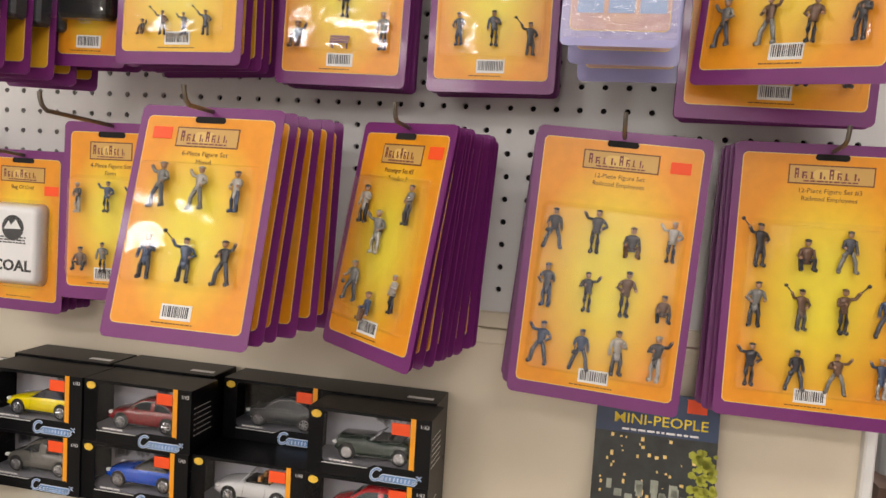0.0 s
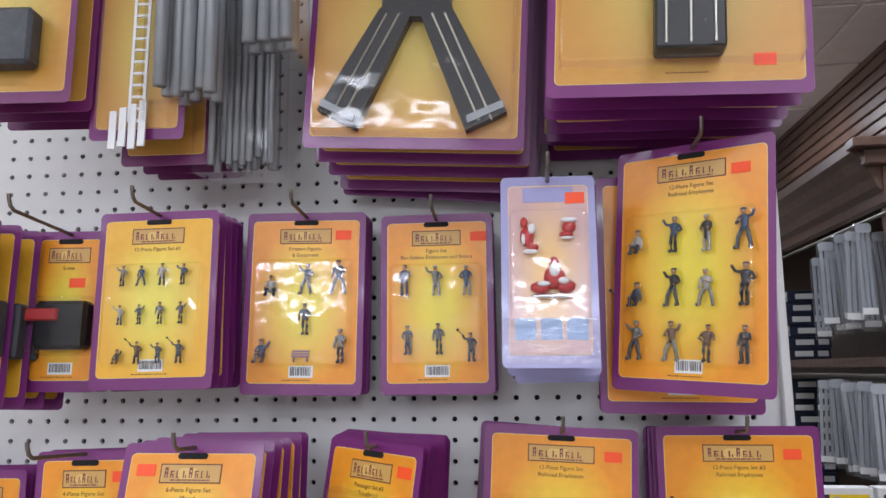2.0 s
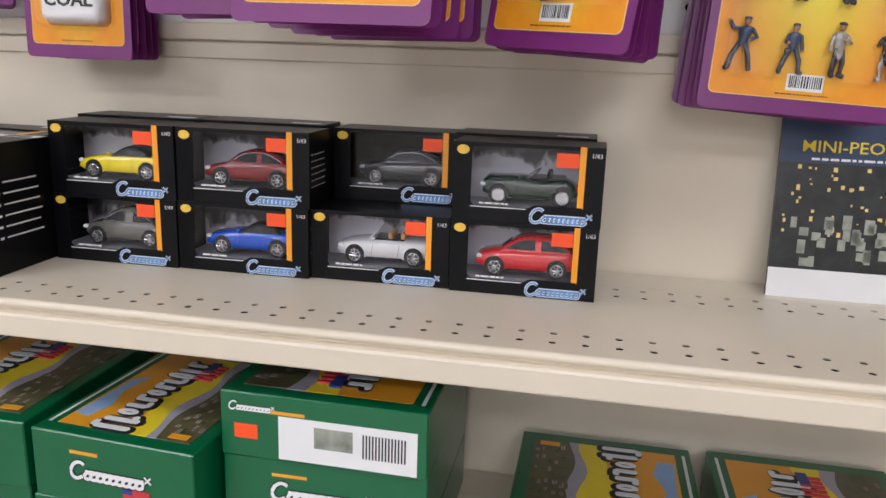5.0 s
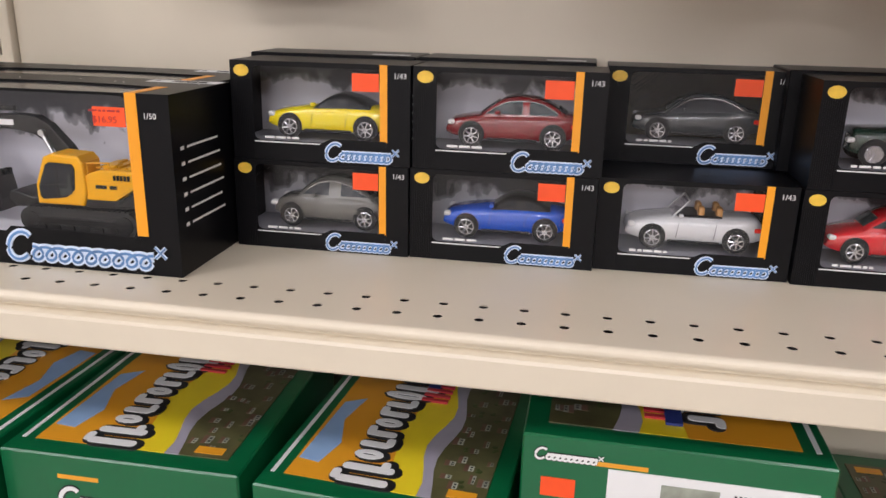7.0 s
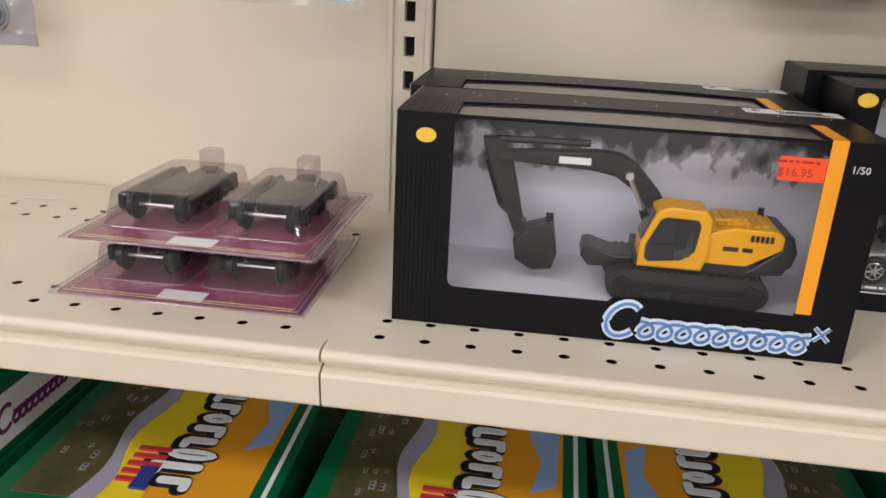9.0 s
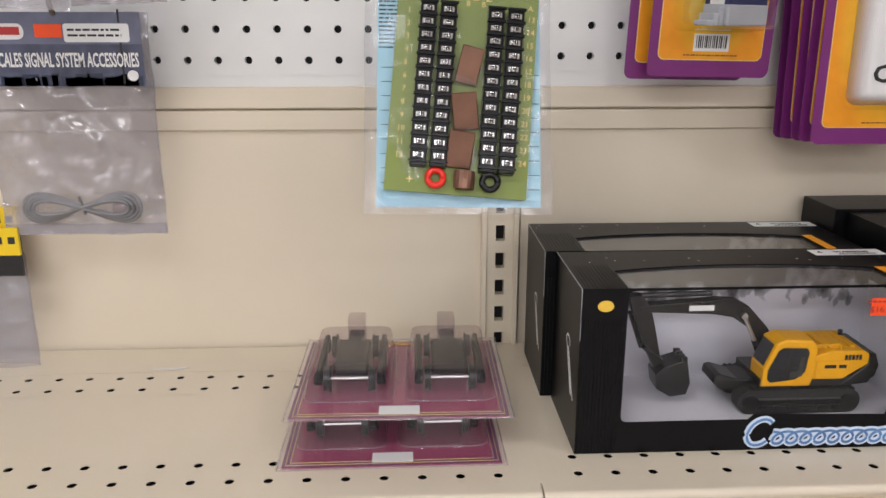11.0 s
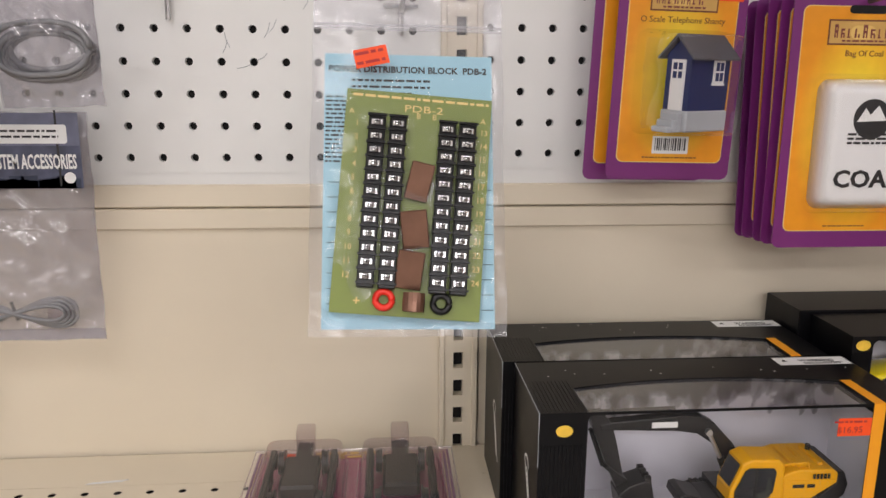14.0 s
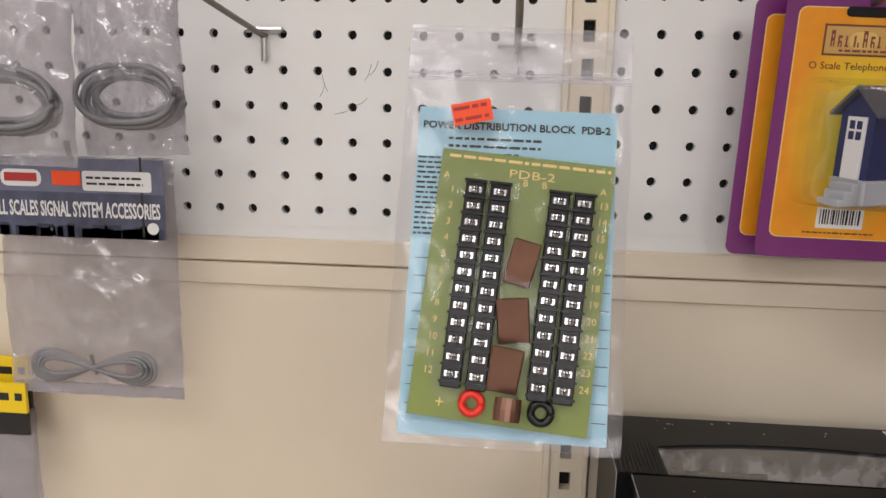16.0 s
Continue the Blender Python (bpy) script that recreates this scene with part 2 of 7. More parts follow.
M = {
    "peg": mat("painted_hardboard", (0.78, 0.78, 0.76), 0.45, var=0.03, scale=25, bump=0.06, bscale=500),
    # near-black colour that paints the shade inside holes and slots
    "dark": mat("painted_hole_shade", (0.012, 0.011, 0.011), 0.9, var=0.1),
    "beige": mat("beige_enamel", (0.74, 0.66, 0.52), 0.33, var=0.04, scale=12, bump=0.04, bscale=700),
    "purple": mat("purple_card", (0.170, 0.020, 0.155), 0.35, var=0.1, scale=40, coat=0.3),
    "plum": mat("plum_card", (0.16, 0.018, 0.12), 0.4, var=0.1, scale=40, coat=0.2),
    "lilac": mat("lilac_card", (0.34, 0.33, 0.58), 0.25, var=0.08, scale=40, coat=0.3),
    "cream": mat("cream_ink", (0.85, 0.62, 0.22), 0.4, var=0.03),
    "orange": print_mat("orange_print", (0.82, 0.315, 0.015), (0.87, 0.71, 0.045)),
    "yellow_print": print_mat("yellow_print", (0.84, 0.46, 0.03), (0.88, 0.76, 0.10)),
    # darker copy of yellow_print: weaker light on the top cards, put into the colour
    "less_lit_print": print_mat("less_lit_yellow_print", (0.62, 0.32, 0.06), (0.66, 0.50, 0.10)),
    "peach": print_mat("peach_print", (0.62, 0.42, 0.40), (0.85, 0.56, 0.22), 0.2),
    "ink": mat("brown_ink", (0.16, 0.05, 0.02), 0.5, var=0.0),
    "gold": mat("gold_ink", (0.60, 0.36, 0.10), 0.4, var=0.05),
    "gold_glow": mat("pale_gold_ink", (0.72, 0.48, 0.14), 0.4, var=0.05),
    "copperink": mat("copper_ink", (0.20, 0.05, 0.04), 0.4, var=0.05),
    "tag": mat("orange_sticker", (0.95, 0.09, 0.012), 0.5, var=0.05, scale=80),
    "white": mat("white_paper", (0.80, 0.80, 0.79), 0.55, var=0.03),
    "black": mat("black_ink", (0.012, 0.012, 0.013), 0.5, var=0.05),
    "blackbox": mat("black_carton", (0.004, 0.004, 0.005), 0.36, var=0.25, scale=30, bump=0.05, bscale=400, spec=0.18),
    "liner": mat("grey_liner", (0.70, 0.69, 0.74), 0.5, var=0.1, scale=20),
    "skyline": skyline_mat("skyline_print", (0.62, 0.61, 0.67), (0.05, 0.05, 0.06), 0.72),
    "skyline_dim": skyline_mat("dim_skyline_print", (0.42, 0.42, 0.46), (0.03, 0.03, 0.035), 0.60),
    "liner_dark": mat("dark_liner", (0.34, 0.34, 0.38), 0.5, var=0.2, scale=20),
    "amber": mat("amber_strip", (0.90, 0.36, 0.01), 0.4, var=0.05),
    "badge": mat("gold_sticker", (0.85, 0.55, 0.06), 0.35, var=0.15, scale=200),
    "silver": mat("silver_blue_ink", (0.62, 0.72, 0.88), 0.3, var=0.25, scale=150),
    "steel_blue": mat("steel_blue_ink", (0.10, 0.22, 0.45), 0.3, var=0.5, scale=120),
    "steel": mat("zinc_wire", (0.55, 0.55, 0.55), 0.3, 1.0, var=0.15, scale=200),
    "screw": mat("nickel_screw", (0.70, 0.70, 0.71), 0.22, 1.0, var=0.3, scale=500),
    "bronze": mat("dull_wire", (0.20, 0.18, 0.15), 0.42, 0.8, var=0.2, scale=200),
    "green": mat("green_carton", (0.004, 0.125, 0.042), 0.30, var=0.08, scale=20, coat=0.2),
    "box_orange": mat("carton_orange", (0.82, 0.36, 0.02), 0.35, var=0.08, scale=25, coat=0.2),
    "box_yellow": mat("carton_yellow", (0.88, 0.68, 0.02), 0.35, var=0.05, coat=0.2),
    "box_blue": mat("carton_sky_blue", (0.30, 0.46, 0.72), 0.35, var=0.1, coat=0.2),
    "box_grey": mat("carton_mauve", (0.38, 0.36, 0.42), 0.35, var=0.1, coat=0.2),
    "box_olive": mat("carton_olive", (0.09, 0.085, 0.035), 0.35, var=0.5, scale=45, coat=0.2),
    "flag_red": mat("flag_red", (0.55, 0.04, 0.05), 0.4, var=0.05),
    "flag_blue": mat("flag_blue", (0.03, 0.05, 0.25), 0.4, var=0.05),
    "pcb": mat("green_circuit_board", (0.20, 0.26, 0.045), 0.4, var=0.1, scale=40),
    "sky_paper": mat("light_blue_paper", (0.36, 0.62, 0.74), 0.6, var=0.04, scale=30),
    "copper": mat("copper_foil", (0.20, 0.105, 0.07), 0.28, 0.6, var=0.25, scale=60),
    "red_plastic": mat("red_plastic", (0.85, 0.03, 0.015), 0.3, var=0.03),
    "black_plastic": mat("black_plastic", (0.009, 0.009, 0.010), 0.28, var=0.15, spec=0.35),
    "grey_plastic": mat("grey_plastic", (0.33, 0.35, 0.37), 0.38, var=0.12, scale=60),
    "pale_grey": mat("pale_grey_plastic", (0.36, 0.385, 0.42), 0.24, 0.35, var=0.15, scale=60),
    "haze_film": clear_mat("hazy_film", tint=(0.93, 0.90, 0.92), gloss=1.3, rough=0.10, bump=0.5, bscale=20, haze=0.09),
    "dark_stone": mat("dark_stone_casting", (0.065, 0.07, 0.08), 0.5, var=0.3, scale=120, bump=0.4, bscale=250),
    "white_plastic": mat("white_plastic", (0.80, 0.80, 0.80), 0.32, var=0.03, bump=0.15, bscale=60),
    "navy_plastic": mat("navy_plastic", (0.008, 0.022, 0.105), 0.35, var=0.1),
    "roof_grey": mat("grey_roof", (0.10, 0.105, 0.12), 0.5, var=0.1),
    "stone_grey": mat("grey_foundation", (0.40, 0.42, 0.45), 0.5, var=0.1),
    "asphalt": mat("dark_roadway", (0.012, 0.014, 0.017), 0.45, var=0.2, scale=120),
    "rail": mat("rail_metal", (0.62, 0.60, 0.52), 0.3, 0.8, var=0.2, scale=200),
    "magenta": mat("magenta_card", (0.34, 0.022, 0.11), 0.4, var=0.08, scale=50),
    "cable": mat("grey_cable", (0.22, 0.22, 0.23), 0.45, var=0.08),
    "header": mat("navy_header_card", (0.05, 0.058, 0.10), 0.35, var=0.9, scale=70, coat=0.3),
    "header_sky": mat("header_sky_print", (0.13, 0.14, 0.21), 0.35, var=0.4, scale=60, coat=0.3),
    "yellow_card": mat("yellow_card", (0.88, 0.62, 0.01), 0.4, var=0.04),
    "wood": mat("dark_walnut", (0.115, 0.066, 0.046), 0.35, var=0.35, scale=30),
    "ceil": mat("ceiling_tile", (0.82, 0.80, 0.77), 0.9, var=0.06, scale=120, bump=0.3, bscale=300),
    "wallpaint": mat("wall_paint", (0.70, 0.68, 0.64), 0.8, var=0.05, scale=10, bump=0.1, bscale=200),
    "floor": mat("vinyl_floor", (0.38, 0.35, 0.31), 0.4, var=0.12, scale=15),
    "navy_box": mat("navy_carton", (0.022, 0.030, 0.060), 0.4, var=0.2, scale=30),
    "photo": mat("picture_print", (0.30, 0.32, 0.26), 0.4, var=0.7, scale=70),
    "photo_dark": mat("night_picture", (0.022, 0.026, 0.024), 0.35, var=0.9, scale=60),
    "sky_dusk": mat("dusk_sky_print", (0.03, 0.055, 0.12), 0.35, var=0.4, scale=20),
    "forsythia": mat("yellow_green_print", (0.35, 0.36, 0.03), 0.4, var=0.5, scale=120),
    "bench": mat("mauve_bench", (0.30, 0.16, 0.20), 0.4, var=0.1),
    "lid_brown": mat("printed_brown", (0.14, 0.075, 0.05), 0.4, var=0.5, scale=90),
    "lid_leaf": mat("printed_leaf", (0.05, 0.075, 0.02), 0.4, var=0.6, scale=140),
    "santa_red": mat("red_paint", (0.45, 0.03, 0.03), 0.3, var=0.1),
    "clear": clear_mat("clear_blister", gloss=1.2, rough=0.06, bump=0.6, bscale=24),
    "top_film": clear_mat("clear_top_film", gloss=2.4, rough=0.16, bump=0.3, bscale=16, haze=0.05),
    "pane": clear_mat("clear_window", gloss=0.55, rough=0.03, bump=0.12, bscale=14),
    "bag": clear_mat("polythene", tint=(0.96, 0.96, 0.97), gloss=0.7, rough=0.13, bump=0.6, bscale=24, haze=0.05),
    "zip_film": clear_mat("zip_film", tint=(0.95, 0.95, 0.97), gloss=1.2, rough=0.14, bump=0.7, bscale=40, haze=0.22),
    "milky": clear_mat("milky_polythene", tint=(0.74, 0.72, 0.75), gloss=1.5, rough=0.13, bump=1.0, bscale=34, haze=0.16),
    "smoke": clear_mat("smoky_blister", tint=(0.86, 0.82, 0.84), gloss=0.8, rough=0.05, bump=0.25, bscale=30, haze=0.02),
}
SKIN = [mat("fig_" + n, c, 0.28, 0.2, var=0.5, scale=300) for n, c in (
    ("slate", (0.085, 0.095, 0.12)), ("denim", (0.055, 0.085, 0.16)), ("brown", (0.15, 0.085, 0.055)),
    ("grey", (0.22, 0.22, 0.21)), ("pale", (0.42, 0.40, 0.37)), ("charcoal", (0.045, 0.046, 0.055)))]
BARE = mat("fig_flesh", (0.42, 0.24, 0.16), 0.35, var=0.3, scale=300)
CLEAR = {"zip_film", "hazy_film", "clear_top_film", "clear_blister", "clear_window", "polythene", "milky_polythene", "smoky_blister"}


# ---- building helpers ----
def part(name, bm, material, parent=None, label="", smooth=False):
    me = bpy.data.meshes.new(name)
    bm.to_mesh(me)
    bm.free()
    me.materials.append(material)
    if smooth:
        for p in me.polygons:
            p.use_smooth = True
    ob = new(name, me)
    if parent is not None:
        ob.parent = parent
    if material.name in CLEAR:
        ob.visible_shadow = False
    return tagged(ob, label)


def empty(name, m, label, category, group="", kind=""):
    ob = new(name)
    ob.empty_display_size = 0.02
    ob.matrix_world = m
    return tagged(ob, label, category, group, kind)


def box(bm, x0, x1, y0, y1, z0, z1, bevel=0.0, seg=1):
    r = bmesh.ops.create_cube(bm, size=1)
    bmesh.ops.transform(bm, verts=r["verts"], matrix=Matrix.Translation(((x0 + x1) / 2, (y0 + y1) / 2, (z0 + z1) / 2)) @ Matrix.Diagonal((x1 - x0, y1 - y0, z1 - z0, 1)))
    if bevel:
        es = list({e for v in r["verts"] for e in v.link_edges})
        bmesh.ops.bevel(bm, geom=es, offset=bevel, segments=seg, affect="EDGES", profile=0.5)
    return bm


def boxed(*a, **k):
    return box(bmesh.new(), *a, **k)


def rrect(w, h, r, n=4, cx=0.0, cz=0.0):
    pts = []
    for sx, sz, a0 in ((1, 1, 0), (-1, 1, 90), (-1, -1, 180), (1, -1, 270)):
        for i in range(n + 1):
            a = radians(a0 + 90 * i / n)
            pts.append((cx + sx * (w / 2 - r) + r * math.cos(a), cz + sz * (h / 2 - r) + r * math.sin(a)))
    return pts


def prism(bm, pts, y0, y1, top=None):
    """A plate with the outline pts (x, z) from depth y0 (front) to y1; top: another outline for its front."""
    a = [bm.verts.new((x, y0, z)) for x, z in (top or pts)]
    b = [bm.verts.new((x, y1, z)) for x, z in pts]
    bm.faces.new(a[::-1])
    bm.faces.new(b)
    n = len(pts)
    for i in range(n):
        bm.faces.new((a[i], a[(i + 1) % n], b[(i + 1) % n], b[i]))
    bmesh.ops.recalc_face_normals(bm, faces=bm.faces[:])
    return bm


def prismed(*a, **k):
    return prism(bmesh.new(), *a, **k)


def open_carton(w, h, d, m, top=None):
    """A carton open at its front, and, with top = (x0, x1, depth), along part of its top."""
    bm = boxed(0, w, 0.0006, d, 0, h)
    if top:
        for p, q in (((top[0], 0, 0), (1, 0, 0)), ((top[1], 0, 0), (1, 0, 0)), ((0, top[2], 0), (0, 1, 0))):
            bmesh.ops.bisect_plane(bm, geom=bm.verts[:] + bm.edges[:] + bm.faces[:], plane_co=p, plane_no=q)
    gone = []
    for f in bm.faces:
        c = f.calc_center_median()
        if c.y < 0.0007 or (top and c.z > h - 1e-5 and top[0] < c.x < top[1] and c.y < top[2]):
            gone.append(f)
    bmesh.ops.delete(bm, geom=gone, context="FACES")
    bmesh.ops.recalc_face_normals(bm, faces=bm.faces[:])
    bmesh.ops.solidify(bm, geom=bm.faces[:], thickness=m)
    return bm


def tube(bm, pts, r, n=8):
    """A wire of radius r along the points."""
    rings = []
    pts = [Vector(p) for p in pts]
    for i, p in enumerate(pts):
        d = (pts[min(i + 1, len(pts) - 1)] - pts[max(i - 1, 0)]).normalized()
        q = d.to_track_quat("Z", "Y")
        rings.append([bm.verts.new(p + q @ Vector((r * math.cos(2 * math.pi * k / n), r * math.sin(2 * math.pi * k / n), 0))) for k in range(n)])
    for a, b in zip(rings, rings[1:]):
        for k in range(n):
            bm.faces.new((a[k], a[(k + 1) % n], b[(k + 1) % n], b[k]))
    bm.faces.new(rings[0][::-1])
    bm.faces.new(rings[-1])
    return bm


def disc(bm, x, y0, y1, z, r, n=16, axis="y"):
    m = Matrix.Translation((x, (y0 + y1) / 2, z)) @ Euler((math.pi / 2, 0, 0)).to_matrix().to_4x4()
    bmesh.ops.create_cone(bm, cap_ends=True, segments=n, radius1=r, radius2=r, depth=abs(y1 - y0), matrix=m)
    return bm


def words(text, size, material, parent, x, y, z, turn=None, name="lettering", width=0.0, thick=0.00012, label="", align="CENTER", bold=0.0):
    """Raised lettering that faces -y, centred on x, with its foot at z."""
    cu = bpy.data.curves.new(name, "FONT")
    cu.body, cu.size, cu.extrude, cu.align_x = text, size, thick, align
    cu.resolution_u, cu.offset = 2, bold
    ob = bpy.data.objects.new(name, cu)
    me = bpy.data.meshes.new_from_object(ob)
    bpy.data.objects.remove(ob)
    me.name = name
    sx = 1.0
    if width:
        xs = [v.co.x for v in me.vertices]
        sx = width / max(1e-6, max(xs) - min(xs))
    me.transform(Euler((math.pi / 2, 0, 0)).to_matrix().to_4x4() @ Matrix.Diagonal((sx, 1, 1, 1)))
    me.materials.clear()
    me.materials.append(material)
    lab = new(name, me)
    lab.parent = parent
    lab.matrix_local = Matrix.Translation((x, y, z)) @ (turn or Matrix.Identity(4))
    return tagged(lab, label)


def bars(bm, x0, x1, y, z0, rows, pitch, h, seed=0, ragged=0.25):
    """Lines of small print, as plain bars."""
    rnd = random.Random(seed)
    for i in range(rows):
        x = x0
        end = x1 - (x1 - x0) * ragged * rnd.random()
        while x < end:
            w = min(end - x, (0.6 + 1.6 * rnd.random()) * h * 2.2)
            box(bm, x, x + w, y - 0.00015, y, z0 - i * pitch, z0 - i * pitch + h)
            x += w + h * 0.8
    return bm


def perforated(name, origin, ux, uy, cols, rows, px, py, r, depth, material, parent, hx=None):
    """A sheet of cells px by py, each with a round hole (or a slot hx wide) that goes depth deep along -(ux x uy)."""
    ux, uy = Vector(ux), Vector(uy)
    nz = -ux.cross(uy) * depth
    o = Vector(origin)
    sq = [(0.5, 0), (0.5, 0.5), (0, 0.5), (-0.5, 0.5), (-0.5, 0), (-0.5, -0.5), (0, -0.5), (0.5, -0.5)]
    verts, faces = [], []
    for i in range(cols):
        for j in range(rows):
            c = o + ux * (i * px) + uy * (j * py)
            b = len(verts)
            verts += [c + ux * (px * x) + uy * (py * y) for x, y in sq]
            hole = [(math.cos(k * math.pi / 4) * (hx or r), math.sin(k * math.pi / 4) * r) for k in range(8)]
            if hx:
                hole = [(max(-hx, min(hx, 1.4 * x)), max(-r, min(r, 1.4 * y))) for x, y in hole]
            verts += [c + ux * x + uy * y for x, y in hole]
            verts += [c + ux * x + uy * y + nz for x, y in hole]
            for k in range(8):
                q = (k + 1) % 8
                faces.append((b + k, b + q, b + 8 + q, b + 8 + k))
                faces.append((b + 8 + k, b + 8 + q, b + 16 + q, b + 16 + k))
    me = bpy.data.meshes.new(name)
    me.from_pydata(verts, [], faces)
    bm = bmesh.new()
    bm.from_mesh(me)
    bmesh.ops.remove_doubles(bm, verts=bm.verts[:], dist=0.0002)
    bm.to_mesh(me)
    bm.free()
    me.materials.append(material)
    ob = new(name, me)
    if parent is not None:
        ob.parent = parent
    return ob


I4 = Matrix.Identity(4)
P = 0.0254

# ---- room ----
XW, YB, YF, XL = 2.46, -9.2, 6.0, -4.0


def setting(name, bm, material, label, category):
    return tagged(part(name, bm, material), label, category, kind="structure")


setting("floor", boxed(XL - 0.1, 4.2, YB, YF, -0.1, 0.0), M["floor"], "worn grey vinyl shop floor", "floor")
setting("wall_west", boxed(XL - 0.1, XL, YB, YF, 0.0, CEIL + 0.3), M["wallpaint"], "plain painted shop wall", "wall")
setting("wall_south", boxed(XL, 4.2, YB - 0.1, YB, 0.0, CEIL + 0.3), M["wallpaint"], "plain painted shop wall behind the aisle", "wall")
setting("wall_north", boxed(XL, 4.2, YF, YF + 0.1, 0.0, CEIL + 0.3), M["wallpaint"], "plain painted shop wall at the far end", "wall")
setting("wall_east", boxed(XW + 0.02, XW + 0.12, YB, YF, 0.0, CEIL + 0.3), M["wood"], "dark wood panelled wall", "wall")
bm = bmesh.new()
box(bm, XL, 4.2, YB, YF, CEIL + 0.012, CEIL + 0.1)
for i in range(11):
    for j in range(25):
        box(bm, XL + 0.62 * i + 0.012, XL + 0.62 * i + 0.612, YB + 0.62 * j + 0.012, YB + 0.62 * j + 0.612, CEIL, CEIL + 0.012, bevel=0.004)
setting("ceiling", bm, M["ceil"], "off-white suspended ceiling of square tiles", "ceiling")
glow = bpy.data.materials.new("lamp_diffuser")
glow.use_nodes = True
glow.node_tree.nodes["Principled BSDF"].inputs["Emission Color"].default_value = (1, 0.96, 0.88, 1)
glow.node_tree.nodes["Principled BSDF"].inputs["Emission Strength"].default_value = 2.4
for lx, ly, lw in LAMPS:
    lamp = empty("ceiling_light", pose(lx, ly, CEIL), "flat white fluorescent ceiling light in the tiled ceiling", "ceiling light", "ceiling lights")
    bm = bmesh.new()
    for a in ((-0.61, 0.61, -0.30, -0.27), (-0.61, 0.61, 0.27, 0.30), (-0.61, -0.58, -0.27, 0.27), (0.58, 0.61, -0.27, 0.27)):
        box(bm, *a, -0.025, 0.0)
    part("frame", bm, M["white"], lamp)
    part("diffuser", boxed(-0.58, 0.58, -0.27, 0.27, -0.085, -0.004, bevel=0.012), glow, lamp)

# ---- shop fitting: boards, upright, shelves ----
ZB, ZTOP, XR = 1.331, 2.40, 1.20
rows_n = int((ZTOP - ZB) / P)
board = tagged(perforated("pegboard", (-P, 0, ZB + 0.5 * P + 0.0125), (1, 0, 0), (0, 0, 1), 48, rows_n, P, P, 0.0034, 0.006, M["peg"], None),
               "white painted pegboard with round holes, full of hanging cards", "pegboard", kind="structure")
left_board = tagged(perforated("pegboard", (-0.0889 - 45 * P, 0, ZB + 0.5 * P + 0.0092), (1, 0, 0), (0, 0, 1), 46, rows_n, P, P, 0.0034, 0.006, M["peg"], None),
       "white painted pegboard with round holes and pencil marks", "pegboard", kind="structure")
bm = bmesh.new()
for sx, sz, dx, dz in ((-0.240, 1.436, 0.004, 0.010), (-0.234, 1.440, -0.004, 0.012), (-0.229, 1.424, 0.010, 0.003), (-0.214, 1.430, 0.009, 0.006), (-0.207, 1.448, 0.005, 0.012), (-0.203, 1.452, 0.006, 0.010), (-0.176, 1.470, 0.006, 0.012)):
    tube(bm, [(sx, -0.0001, sz), (sx + dx * 0.6, -0.0001, sz + dz * 0.4), (sx + dx, -0.0001, sz + dz)], 0.00022, 4)
tagged(part("pencil_mark", bm, M["grey_plastic"], left_board, "thin grey pencil scrawl"), kind="stuff")
# added near-black sheet: the shade in the peg holes is its colour
setting("board_hole_shade", boxed(-1.3, XR, 0.0065, 0.02, ZB, ZTOP), M["dark"], "added near-black sheet painting the shade in the pegboard holes", "backing")
bm = bmesh.new()
box(bm, -P * 1.5, XR, 0.0005, 0.006, ZB - 0.001, ZB + 0.0128)
box(bm, -1.24, -0.0762, 0.0005, 0.006, ZB - 0.001, ZB + 0.0095)
box(bm, -0.0762, -0.0635, 0.0, 0.006, ZB, ZTOP)
box(bm, P * 46.5, XR, -0.0, 0.006, ZB, ZTOP)
setting("board_margin", bm, M["peg"], "plain rim of the white pegboard", "pegboard")
for nm, x0, x1 in (("rail", -0.0315, XR), ("rail", -1.25, -0.0635)):
    bm = bmesh.new()
    box(bm, x0, x1, -0.004, 0.012, 1.3125, 1.331, bevel=0.0012)
    box(bm, x0, x1, -0.002, 0.012, 1.2935, 1.3110, bevel=0.0012)
    box(bm, x0, x1, 0.004, 0.014, 1.300, 1.32)
    setting(nm, bm, M["beige"], "beige steel cross rail under the pegboard", "rail")
    setting("back_panel", boxed(x0 + 0.001, x1, 0.002, 0.014, 0.3, 1.2934), M["beige"], "plain beige steel back panel of the shelving", "panel")
setting("gondola_core", boxed(-1.3, XR - 0.004, 0.022, 0.10, 0.0, ZTOP), M["beige"], "beige steel core of the shop shelving", "panel")
setting("end_cap", boxed(XR, XR + 0.012, -0.012, 0.10, 0.0, ZTOP, bevel=0.002), M["peg"], "white end strip of the shelving", "panel")
post = empty("upright", pose(-0.0495, 0, 0), "beige steel upright with a column of black slots", "upright", kind="structure")
perforated("slot_strip", (0, -0.003, 0.86 + 0.0032), (1, 0, 0), (0, 0, 1), 1, 61, 0.024, 0.0259, 0.0074, 0.01, M["beige"], post, hx=0.0042)
bm = bmesh.new()
for s in (-1, 1):
    box(bm, s * 0.0145 - 0.0025, s * 0.0145 + 0.0025, -0.0055, 0.01, 0.3, ZTOP, bevel=0.0008)
part("flange", bm, M["beige"], post)
# added near-black strip, painting the shade within the upright's slots
part("slot_shade", boxed(-0.013, 0.013, 0.008, 0.012, 0.3, ZTOP), M["dark"], post)

SHELF = 1.092


